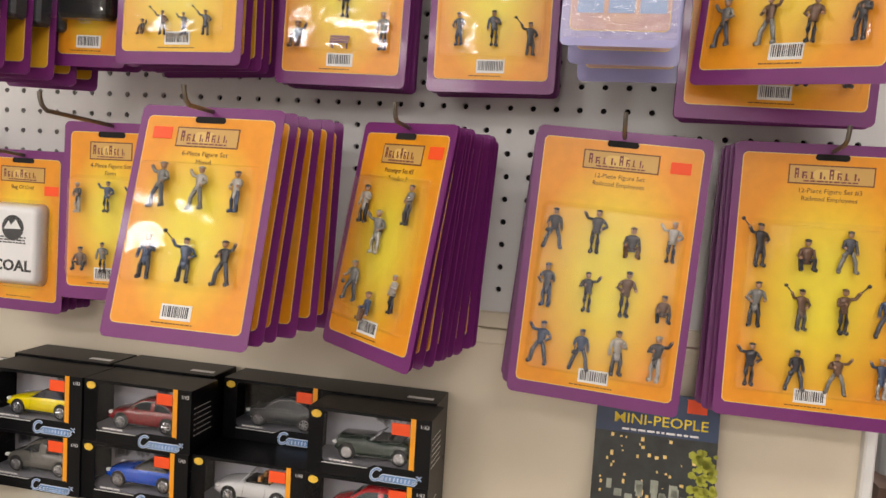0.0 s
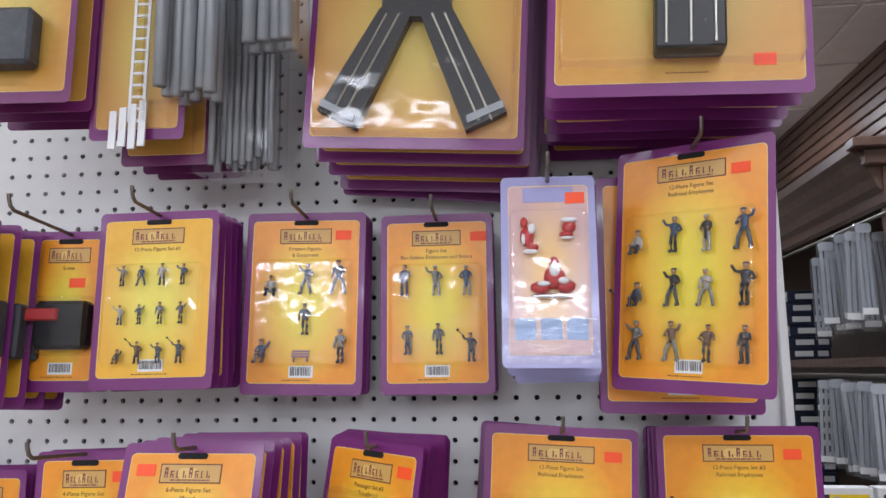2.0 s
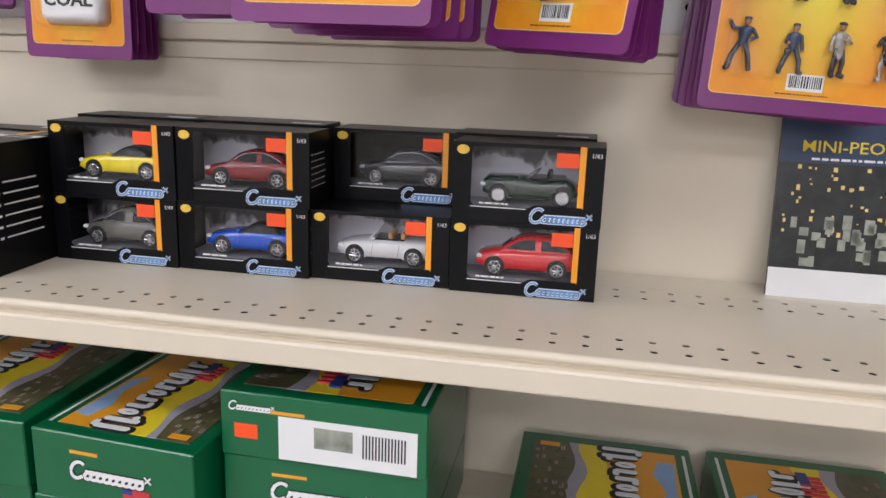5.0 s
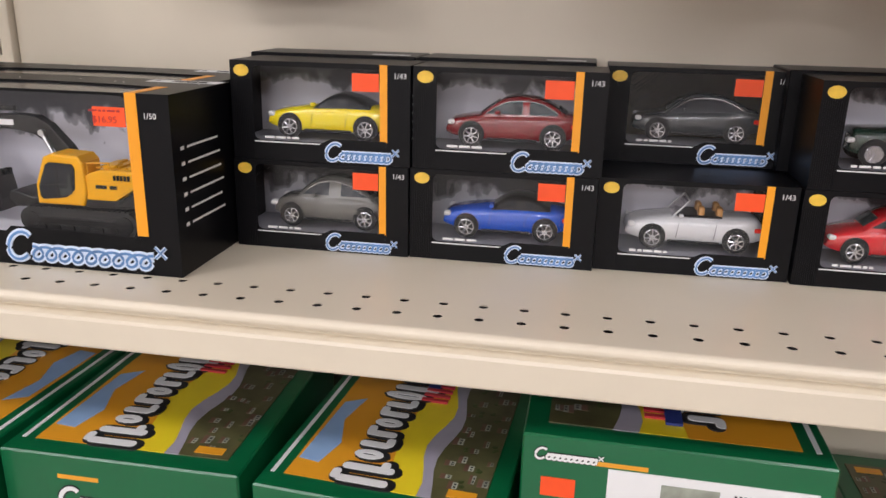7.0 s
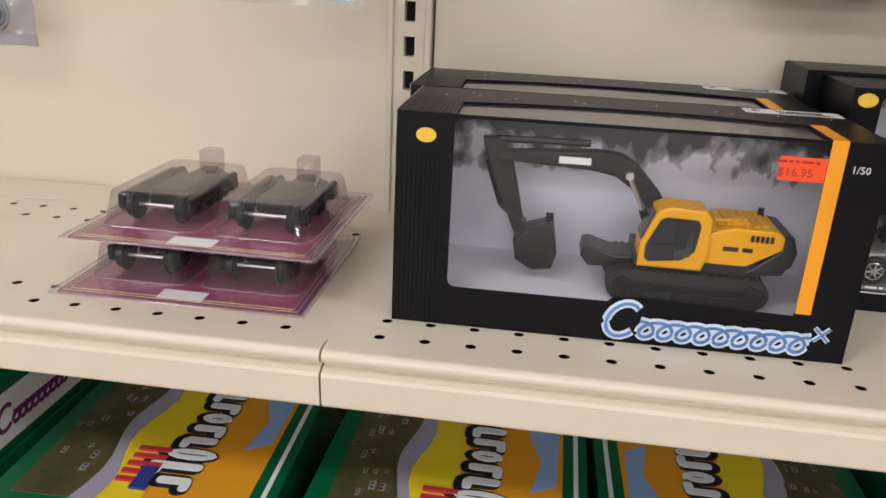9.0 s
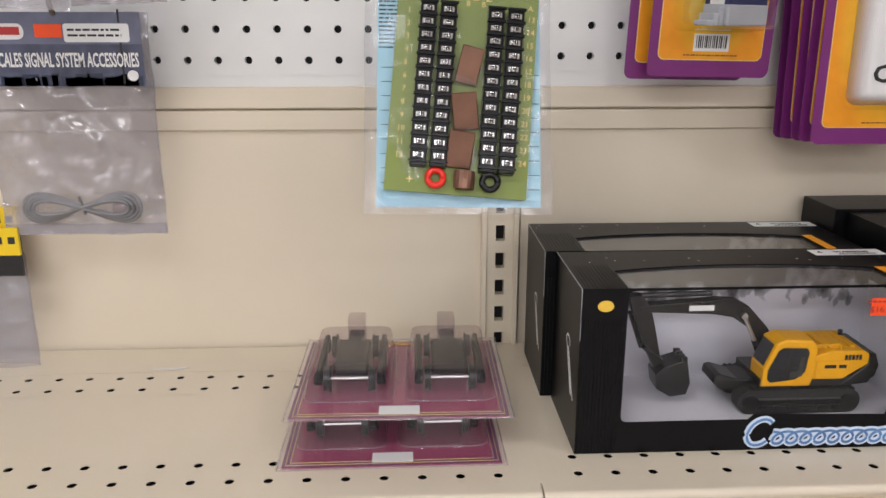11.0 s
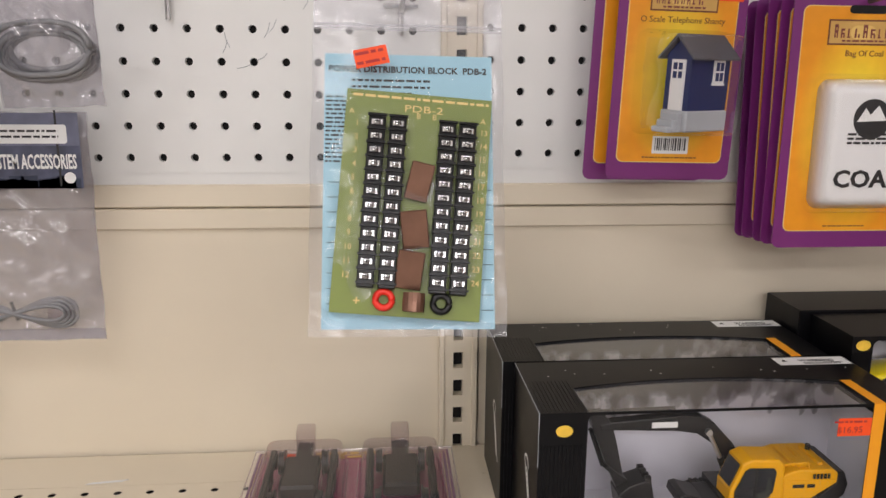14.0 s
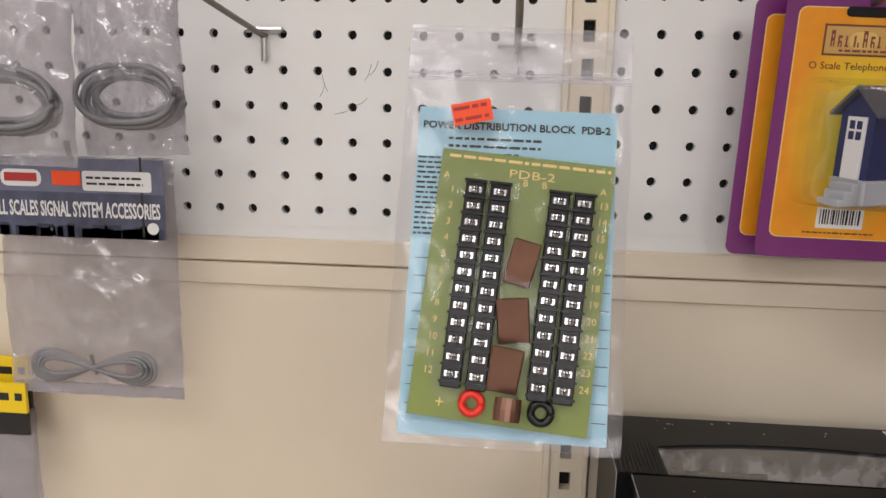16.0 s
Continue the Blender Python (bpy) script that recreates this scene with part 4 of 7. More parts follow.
stack(0.9305, 1.794, -0.168, 0.098, 0.200, santa_face, 2, 0.045, rot=(-4, 0.6, 0), label="lilac card of red and white festive ornaments in shiny film", ink="peach", rim="lilac", drift=(0.004, -0.008))


def shanty_face(t):
    w, h = 0.100, 0.164
    card_face(t, w, h, ["O Scale Telephone Shanty"], (0.036, -0.024), 31, lw=0.5)
    # the house stands turned, so that its gable end with the door shows beside its long wall
    turn = pose(0.0055, -0.0225, -0.1235, 0, 0, 27) @ Matrix.Diagonal((1.08, 1.06, 1.13, 1))

    def piece(name, bm, m, label=""):
        part(name, bm, M[m], t, label).matrix_local = turn

    piece("shanty_base", boxed(-0.020, 0.0225, -0.0115, 0.0115, 0.0, 0.0135, bevel=0.001), "stone_grey", "grey moulded foundation")
    bm = bmesh.new()
    for k in range(3):
        box(bm, -0.0250 - 0.0045 * k, -0.0200 - 0.0045 * k, -0.0085, 0.0055, 0.0, 0.0120 - 0.0042 * k, bevel=0.0006)
    piece("shanty_step", bm, "stone_grey", "grey moulded steps")
    bm = bmesh.new()
    outline = [(-0.0105, 0.0135), (0.0105, 0.0135), (0.0105, 0.0480), (0.0, 0.0580), (-0.0105, 0.0480)]
    a = [bm.verts.new((-0.0185, y, z)) for y, z in outline]
    b = [bm.verts.new((0.0210, y, z)) for y, z in outline]
    bm.faces.new(a)
    bm.faces.new(b[::-1])
    for i in range(5):
        bm.faces.new((a[i], b[i], b[(i + 1) % 5], a[(i + 1) % 5]))
    bmesh.ops.recalc_face_normals(bm, faces=bm.faces[:])
    piece("shanty_wall", bm, "navy_plastic", "dark blue moulded walls")
    bm = bmesh.new()
    for sy in (-1, 1):
        q = [(0.0, 0.0592), (sy * 0.0150, 0.0452), (sy * 0.0156, 0.0464), (0.0, 0.0612)]
        a = [bm.verts.new((-0.0225, y, z)) for y, z in q]
        b = [bm.verts.new((0.0250, y, z)) for y, z in q]
        bm.faces.new(a)
        bm.faces.new(b[::-1])
        for i in range(4):
            bm.faces.new((a[i], b[i], b[(i + 1) % 4], a[(i + 1) % 4]))
    bmesh.ops.recalc_face_normals(bm, faces=bm.faces[:])
    piece("shanty_roof", bm, "roof_grey", "grey pitched roof")
    bm = bmesh.new()
    box(bm, -0.0197, -0.0185, -0.0062, 0.0052, 0.0135, 0.0452)
    for z in (0.0160, 0.0215, 0.0270):
        box(bm, -0.0200, -0.0197, -0.0045, 0.0035, z, z + 0.0042)
    piece("shanty_door", bm, "white_plastic", "white panelled door")
    bm = bmesh.new()
    box(bm, 0.0040, 0.0145, -0.0117, -0.0105, 0.0305, 0.0455)
    box(bm, 0.0034, 0.0151, -0.0121, -0.0105, 0.0295, 0.0308)
    piece("shanty_window", bm, "white_plastic", "white window frame")
    bm = bmesh.new()
    for i in range(2):
        for j in range(2):
            box(bm, 0.0055 + 0.0043 * i, 0.0088 + 0.0043 * i, -0.0119, -0.0117, 0.0322 + 0.0064 * j, 0.0374 + 0.0064 * j)
            box(bm, -0.0199, -0.0197, -0.0042 + 0.0045 * i, -0.0010 + 0.0045 * i, 0.0336 + 0.0054 * j, 0.0378 + 0.0054 * j)
    piece("shanty_pane", bm, "navy_plastic")
    part("blister", dome(0.070, 0.078, 0.042, 0.001, -0.090, -0.0013, 0.008, 0.004), M["clear"], t, "clear vacuum-formed blister")


stack(0.1110, 1.5055, -0.062, 0.100, 0.164, shanty_face, 1, 0.018, rot=(2, 1.2, 2), label="orange card with a dark blue toy telephone shanty", drift=(-0.013, -0.003), bubble=None, reach=0.09)


def coal_face(t):
    w, h = 0.116, 0.192
    card_face(t, w, h, ["Bag Of Coal"], (0.040, -0.047), 32, barcode=False, lw=0.5)
    part("small_print", bars(bmesh.new(), -0.018, 0.018, -0.0013, -h + 0.0165, 1, 0.002, 0.001, 3), M["ink"], t)
    bm = bmesh.new()
    prism(bm, rrect(0.072, 0.098, 0.009, 5, 0.002, -0.112), -0.017, -0.0015, rrect(0.060, 0.086, 0.007, 5, 0.002, -0.112))
    bmesh.ops.bevel(bm, geom=[e for e in bm.edges if all(abs(v.co.y + 0.017) < 1e-6 for v in e.verts)], offset=0.0055, segments=4, affect="EDGES", profile=0.6)
    part("coal_bag", bm, M["white_plastic"], t, "white moulded bag of coal", smooth=True)
    words("COAL", 0.0180, M["black"], t, 0.002, -0.0173, -0.1425, width=0.052, name="bag_lettering", thick=0.0004, bold=0.00045)
    bm = bmesh.new()
    disc(bm, 0.002, -0.0173, -0.0168, -0.092, 0.0148, 24)
    part("bag_emblem", bm, M["asphalt"], t, "round dark emblem")
    part("emblem_peak", prismed([(-0.010, -0.094), (-0.004, -0.084), (0.0, -0.089), (0.006, -0.082), (0.013, -0.093)], -0.0176, -0.0173), M["white"], t)
    part("emblem_band", bars(bmesh.new(), -0.016, 0.020, -0.0173, -0.104, 3, 0.0032, 0.0017, 5, 0.0), M["black"], t)
    part("blister", dome(0.080, 0.106, 0.020, 0.002, -0.112, -0.0013, 0.010, 0.004), M["clear"], t, "clear vacuum-formed blister")


stack(0.246, 1.4820, -0.074, 0.116, 0.192, coal_face, 4, 0.0145, rot=(-1, 0.3, 1), label="orange card with a white toy bag of coal", drift=(-0.0022, 0.0), bubble=(0.7, 0.5, 0.012), reach=0.095)


def portal_face(t):
    w, h = 0.112, 0.205
    card_face(t, w, h, ["Stone Wall"], None, 41, lw=0.5)
    bm = bmesh.new()
    box(bm, -0.060, 0.052, -0.034, -0.002, -0.150, -0.088, bevel=0.003)
    part("casting", bm, M["dark_stone"], t, "dark grey moulded stone casting")
    bm = bmesh.new()
    for i in range(5):
        for j in range(3):
            box(bm, -0.058 + 0.022 * i, -0.039 + 0.022 * i, -0.036, -0.033, -0.148 + 0.020 * j, -0.131 + 0.020 * j, bevel=0.001)
    part("casting_block", bm, M["dark_stone"], t)
    part("blister", dome(0.120, 0.072, 0.038, -0.003, -0.119, -0.0013, 0.006, 0.003), M["smoke"], t, "clear vacuum-formed blister")


for i in range(5, -1, -1):
    pk = empty("blister_pack", pose(0.270 + 0.0055 * i, -0.222 + 0.028 * i, 1.768 - 0.002 * i, -2, 1.0, 6), "yellow card with a dark moulded stone casting on a hook", "blister pack", "carded packs on the pegboard")
    card_body(pk, 0.112, 0.205, "yellow_print")
    if i == 0:
        portal_face(pk)
    else:
        part("casting", boxed(-0.056, 0.052, -0.024, -0.002, -0.150, -0.088, bevel=0.003), M["dark_stone"], pk)
hook(0.275, 1.756, 0.235)


def vehicle_face(t):
    card_face(t, 0.088, 0.188, ["Scene"], (0.012, -0.062), 42, lw=0.55)
    part("casting", boxed(-0.026, 0.036, -0.022, -0.002, -0.140, -0.085, bevel=0.004), M["black_plastic"], t, "black moulded toy")
    part("casting_trim", boxed(-0.034, 0.004, -0.026, -0.020, -0.108, -0.094, bevel=0.002), M["santa_red"], t)
    part("blister", dome(0.074, 0.070, 0.030, 0.002, -0.112, -0.0013, 0.008, 0.004), M["clear"], t, "clear vacuum-formed blister")


stack(0.371, 1.762, -0.118, 0.088, 0.188, vehicle_face, 1, 0.03, rot=(-2, 0.5, 3), reach=0.10, label="orange card with a small black toy under a bubble", bubble=None)


# ---- large packs at the top ----
def vee_face(t):
    for s in (-1, 1):
        part("roadway", prismed([(0.0 + s * 0.004, -0.150), (s * 0.040, -0.145), (s * 0.103, -0.262), (s * 0.060, -0.283)], -0.018, -0.003), M["asphalt"], t, "dark slot-track roadway piece")
        bm = bmesh.new()
        for k in (0.012, 0.026):
            tube(bm, [(s * (0.006 + k), -0.0185, -0.152), (s * (0.062 + k), -0.0185, -0.272)], 0.0012, 6)
        part("track_rail", bm, M["rail"], t, "bright metal rail")
        part("track_end", prismed([(s * 0.062, -0.276), (s * 0.100, -0.258), (s * 0.098, -0.250), (s * 0.060, -0.268)], -0.0205, -0.018), M["grey_plastic"], t)
    part("roadway_stem", boxed(-0.038, 0.038, -0.0178, -0.003, -0.155, -0.05), M["asphalt"], t, "dark slot-track roadway piece")
    part("blister", dome(0.222, 0.262, 0.024, 0, -0.158, -0.0013, 0.008, 0.003), M["clear"], t, "clear vacuum-formed blister")


stack(0.803, 2.131, -0.165, 0.244, 0.300, vee_face, 4, 0.034, rot=(0, 3.4, 0), drift=(0.006, -0.0075), label="large yellow card with a forked piece of dark track", ink="less_lit_print", bubble=(0.9, 0.8, 0.022), seed=3)


def bridge_face(t):
    part("roadway", boxed(-0.022, 0.042, -0.030, -0.003, -0.262, -0.02, bevel=0.002), M["asphalt"], t, "dark track piece")
    bm = bmesh.new()
    for x in (-0.012, 0.010, 0.032):
        tube(bm, [(x, -0.031, -0.258), (x, -0.031, -0.02)], 0.0013, 6)
    part("track_rail", bm, M["rail"], t, "bright metal rail")
    part("price_tag", boxed(0.070, 0.090, -0.0019, -0.0013, -0.270, -0.258), M["tag"], t, "orange price sticker")
    part("small_print", bars(bmesh.new(), -0.01, 0.035, -0.0013, -0.276, 1, 0.002, 0.0012, 9), M["ink"], t)
    part("blister", dome(0.224, 0.262, 0.032, 0, -0.145, -0.0013, 0.008, 0.003), M["clear"], t, "clear vacuum-formed blister")


stack(1.069, 2.146, -0.238, 0.246, 0.298, bridge_face, 6, 0.036, rot=(-2, 3.0, -4), label="large yellow card with a dark straight piece of track", ink="less_lit_print", bubble=(0.9, 0.8, 0.03), seed=4)


def strips(x, y, z0, z1, w, n, material, label, seed, depth=0.02):
    """A hanging bundle of long ribbed strips in a sleeve."""
    t = empty("strip_pack", pose(x, y, z0), label, "strip pack", "long packs at the top of the board")
    rnd = random.Random(seed)
    for i in range(n):
        xx = -w / 2 + w * (i + 0.5) / n
        yy = depth * (rnd.random() - 0.5)
        zz = 0.012 * rnd.random()
        bm = bmesh.new()
        tube(bm, [(xx, yy, zz), (xx + 0.001, yy, (z1 - z0))], w / n * 0.52, 10)
        part("strip", bm, material, t, smooth=True)
        bm = bmesh.new()
        tube(bm, [(xx, yy + depth, zz - 0.004), (xx, yy + depth, (z1 - z0))], w / n * 0.5, 8)
        part("strip", bm, material, t, smooth=True)
    part("sleeve", boxed(-w / 2 - 0.004, w / 2 + 0.004, -depth - 0.008, depth * 2, -0.012, z1 - z0, bevel=0.003), M["pane"], t, "clear plastic sleeve")
    return t


strips(0.545, -0.200, 1.892, 2.28, 0.072, 5, M["pale_grey"], "grey ribbed plastic strips in a clear hanging sleeve", 1)
strips(0.574, -0.120, 1.833, 2.28, 0.086, 10, M["pale_grey"], "grey corrugated strips in a clear hanging sleeve", 2)
strips(0.640, -0.215, 1.935, 2.28, 0.060, 4, M["pale_grey"], "short grey ribbed strips in a clear hanging sleeve", 5)


def girder_pack():
    t = empty("blister_pack", pose(0.474, -0.165, 2.115, -2, 0, 4), "yellow card with a white lattice girder, torn film", "blister pack", "carded packs on the pegboard")
    card_body(t, 0.108, 0.262, "less_lit_print")
    bm = bmesh.new()
    for x in (-0.004, 0.012):
        box(bm, x - 0.0016, x + 0.0016, -0.013, -0.010, -0.245, -0.02)
    for k in range(16):
        z = -0.245 + 0.014 * k
        box(bm, -0.004, 0.012, -0.0125, -0.0105, z, z + 0.003)
    part("girder", bm, M["white_plastic"], t, "white plastic lattice girder")
    bm = bmesh.new()
    for k in range(4):
        box(bm, -0.026 + 0.011 * k, -0.018 + 0.011 * k, -0.013, -0.010, -0.276 + 0.003 * (k % 2), -0.232 + 0.004 * k)
    part("girder_end", bm, M["white_plastic"], t)
    part("blister", dome(0.088, 0.24, 0.018, 0, -0.136, -0.0013, 0.006, 0.003), M["clear"], t, "clear vacuum-formed blister")
    back = empty("blister_pack", pose(0.486, -0.120, 2.108, -1, 0, 2), "yellow and plum card hanging behind a girder pack", "blister pack", "carded packs on the pegboard")
    card_body(back, 0.108, 0.272, "less_lit_print", "plum")
    for k in (1, 2):
        copy_thing(back, pose(0.494 + 0.004 * k, -0.120 + 0.03 * k, 2.106, -1, 0, 2))
    hook(0.484, 2.10, 0.18)


girder_pack()


def block_pack():
    for i in (3, 2, 1, 0):
        t = empty("blister_pack", pose(0.345 + 0.006 * i, -0.215 + 0.032 * i, 2.125, -2, 0, 5), "yellow card with a dark moulded block under a bubble", "blister pack", "carded packs on the pegboard")
        card_body(t, 0.150, 0.240, "less_lit_print", "plum")
        part("casting", boxed(-0.030, 0.040, -0.028, -0.002, -0.205, -0.140, bevel=0.004), M["dark_stone"], t, "dark moulded block")
    hook(0.35, 2.11, 0.22)


block_pack()
hook(1.165, 1.985, 0.12)
hook(1.165, 1.91, 0.06)
hook(-0.2794, 1.4785, 0.085, dx=-0.012, dz=0.03)


# ---- boxed models on the shelf ----
def ring_plate(bm, outer, inner, y0, y1):
    """A plate between two outlines of as many points, with the hole through it."""
    n = len(outer)
    v = [[bm.verts.new((x, y, z)) for x, z in pts] for pts, y in ((outer, y0), (inner, y0), (inner, y1), (outer, y1))]
    for a, b in ((0, 1), (1, 2), (2, 3), (3, 0)):
        for i in range(n):
            j = (i + 1) % n
            bm.faces.new((v[a][i], v[a][j], v[b][j], v[b][i]))
    bmesh.ops.recalc_face_normals(bm, faces=bm.faces[:])
    return bm


def square_like(inner, x0, x1, z0, z1):
    """The rim of a rectangle with a point for each point of an inner outline."""
    cx, cz = (x0 + x1) / 2, (z0 + z1) / 2
    hw, hh = (x1 - x0) / 2, (z1 - z0) / 2
    n = len(inner) // 4
    out = []
    for q, (sx, sz) in enumerate(((1, 1), (-1, 1), (-1, -1), (1, -1))):
        for i in range(n):
            f = i / (n - 1)
            if q in (0, 2):
                p = (sx * hw, sz * hh * 2 * f) if f < 0.5 else (sx * hw * 2 * (1 - f), sz * hh)
            else:
                p = (sx * hw * 2 * f, sz * hh) if f < 0.5 else (sx * hw, sz * hh * 2 * (1 - f))
            out.append((cx + p[0], cz + p[1]))
    return out


def flourish(bm, x0, x1, z, a, fat):
    """A wide hook and a slanted coil of loops, of half height a."""
    lean = 0.25
    arc = lambda cx, cz, rx, rz, s, e, n: [(cx + rx * math.cos(q) + lean * rz * math.sin(q), 0.0, cz + rz * math.sin(q)) for q in [radians(s + (e - s) * k / n) for k in range(n + 1)]]  # noqa: E731
    tube(bm, arc(x0 + a * 0.85, z + a * 0.2, a * 0.8, a * 0.9, 45, 320, 14), a * fat, 6)
    turns = 9
    span = x1 - x0 - a * 2.3
    tube(bm, [(x0 + a * 1.6 + span * k / (16 * turns) + 0.55 * a * math.sin(2 * math.pi * k / 16) + lean * 0.4 * a * math.cos(2 * math.pi * k / 16), 0.0, z - a * 0.2 + 0.42 * a * math.cos(2 * math.pi * k / 16)) for k in range(16 * turns + 1)], a * fat, 6)
    tube(bm, [(x1 - a * 0.5, 0, z + a * 0.75), (x1 + a * 0.2, 0, z + a * 0.05)], a * fat * 0.5, 5)
    tube(bm, [(x1 - a * 0.5, 0, z + a * 0.05), (x1 + a * 0.2, 0, z + a * 0.75)], a * fat * 0.5, 5)
    return bm


def window_box(x, y, z, w, h, d, label, liner, scale_text, yaw=0.0, wrap=False, lettering=True):
    """A black carton with a clear front window, seen from its lower left front corner."""
    s = h / 0.071 if not wrap else h / 0.13
    t = empty("model_box", pose(x, y, z, 0, 0, yaw), label, "toy box", "boxed models on the shelf")
    m = 0.0008
    wx0, wx1 = w * 0.125, w * (0.865 if not wrap else 0.88)
    wz0, wz1 = h * (0.205 if not wrap else 0.195), h * (0.95 if not wrap else 0.985)
    cut = 0.056
    part("carton", open_carton(w, h, d, m, (wx0, wx1, cut) if wrap else None), M["blackbox"], t)
    inner = rrect(wx1 - wx0, wz1 - wz0, 0.0045 * s ** 0.7, 4, (wx0 + wx1) / 2, (wz0 + wz1) / 2)
    part("front_panel", ring_plate(bmesh.new(), square_like(inner, 0, w, 0, h), inner, 0.0, 0.0006), M["blackbox"], t)
    part("window", boxed(wx0 - 0.001, wx1 + 0.001, 0.0007, 0.0009, wz0 - 0.001, wz1 + 0.001), M["pane"], t, "clear plastic window")
    if wrap:
        bow = [(wx0 + (wx1 - wx0) * k / 16, 0.039 + 0.012 * math.sin(math.pi * k / 16) ** 0.8) for k in range(17)]
        bm = bmesh.new()
        lo, hi = [[bm.verts.new((px, py, zz)) for px, py in bow + [(wx1, cut), (wx0, cut)]] for zz in (h - m, h)]
        bm.faces.new(lo[::-1])
        bm.faces.new(hi)
        for i in range(19):
            bm.faces.new((lo[i], lo[(i + 1) % 19], hi[(i + 1) % 19], hi[i]))
        bmesh.ops.recalc_face_normals(bm, faces=bm.faces[:])
        part("top_flap", bm, M["blackbox"], t, "black flap with a bowed front edge")
        bm = bmesh.new()
        bm.faces.new([bm.verts.new((px, py, h - 0.0015)) for px, py in ((wx0, 0.001), (wx1, 0.001), (wx1, 0.0545), (wx0, 0.0545))])
        part("top_window", bm, M["top_film"], t, "clear plastic window over the top edge")
        bm = bmesh.new()
        for q in range(12):
            box(bm, wx0 * q / 12 + 0.0004, wx0 * (q + 0.5) / 12, 0.0, 0.052, h, h + 0.0004)
        tagged(part("top_flute", bm, M["blackbox"], t), kind="stuff")
        part("worn_edge", tube(bmesh.new(), [(0.0, d, h), (0.0, d * 0.5, h), (0.0, 0.0, h), (0.0, 0.0, h * 0.7)], 0.00035, 5), M["stone_grey"], t, "pale worn carton edge")
        part("top_strip", boxed(wx1 + 0.0005, wx1 + 0.008, 0.0, 0.040, h, h + 0.0003), M["amber"], t, "amber edge strip")
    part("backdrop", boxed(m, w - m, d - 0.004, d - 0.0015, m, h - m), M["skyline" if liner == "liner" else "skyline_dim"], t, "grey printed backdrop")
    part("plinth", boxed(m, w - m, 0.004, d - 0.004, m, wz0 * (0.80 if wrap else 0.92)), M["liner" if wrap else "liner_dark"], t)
    part("amber_strip", boxed(wx1 - (0.004 * s if not wrap else 0.0), wx1 + (0.0015 * s if not wrap else 0.008), -0.0003, 0.0, wz0 * 1.15, h), M["amber"], t, "amber edge strip")
    part("price_tag", boxed(wx1 - 0.024 * s ** 0.5, wx1 - (0.0045 * s if not wrap else 0.0005), -0.0005, -0.0002, h * (0.82 if not wrap else 0.87) - 0.0060, h * (0.82 if not wrap else 0.87) + 0.0065), M["tag"], t, "orange price sticker")
    if wrap:
        words("$16.95", 0.0062, M["santa_red"], t, wx1 - 0.0150, -0.0006, h * 0.87 - 0.0036, name="price_lettering", width=0.017)
        part("price_line", bars(bmesh.new(), wx1 - 0.026, wx1 - 0.004, -0.0005, h * 0.87 + 0.0034, 1, 0.002, 0.0013, 2, 0.0), M["santa_red"], t)
    bm = bmesh.new()
    disc(bm, 0, -0.0004, 0.0, 0, 0.0052 * s ** 0.55, 18)
    bmesh.ops.transform(bm, matrix=Matrix.Translation((w * 0.065, 0, h * 0.90)) @ Matrix.Diagonal((1.1, 1, 0.8, 1)), verts=bm.verts)
    part("badge", bm, M["badge"], t, "oval gold sticker")
    words(scale_text, 0.0055 * s ** 0.5, M["white"], t, w * 0.945, -0.0002, h * 0.87, name="scale_mark")
    # maker's mark as a plain silver flourish
    lx0, lx1 = w * (0.535 if not wrap else 0.485), w * (0.93 if not wrap else 0.95)
    lz, lh = h * 0.098, h * (0.098 if not wrap else 0.092)
    for name, m, fat, off in (("maker_mark", "silver", 0.25, -0.0007), ("maker_mark_core", "steel_blue", 0.10, -0.0012)):
        bm = bmesh.new()
        flourish(bm, lx0, lx1, lz, lh, fat)
        bmesh.ops.transform(bm, matrix=Matrix.Translation((0, off, 0)) @ Matrix.Diagonal((1, 0.25, 1, 1)), verts=bm.verts)
        tagged(part(name, bm, M[m], t, "silver-blue flourish"), kind="stuff")
    if not wrap:
        part("name_bar", bars(bmesh.new(), wx0 + 0.008, wx0 + 0.034, 0.0, wz0 + 0.0015, 1, 0.002, 0.0016, int(x * 99), 0.0), M["white"], t)
        part("name_rule", boxed(wx0, w * 0.53, -0.0003, 0.0, wz0 - 0.0016, wz0 - 0.0008), M["white"], t)
    if wrap:
        for q0 in (0.003, w - 0.0035):
            part("side_liner", boxed(q0, q0 + 0.0005, 0.006, d - 0.004, wz0 * 0.8, h * 0.80), M["liner"], t, "pale printed inner side")
        part("front_step", prismed([(w * 0.47, wz0 - 0.002), (w * 0.89, wz0 - 0.002), (w * 0.89, wz0 + 0.002), (w * 0.60, wz0 + 0.004), (w * 0.50, wz0 + 0.004), (w * 0.485, wz0 + 0.0005)], -0.0004, 0.0), M["blackbox"], t)
    else:
        part("front_step", prismed([(w * 0.49, wz0 - 0.002), (w * 0.87, wz0 - 0.002), (w * 0.87, wz0 + 0.003), (w * 0.56, wz0 + 0.003), (w * 0.53, wz0 + 0.001)], -0.0004, 0.0), M["blackbox"], t)
    tagged(part("side_print", side_bars(w, d, h), M["white"], t), kind="stuff")
    tagged(part("flute", flutes(w * 0.122, h), M["blackbox"], t), kind="stuff")
    return t


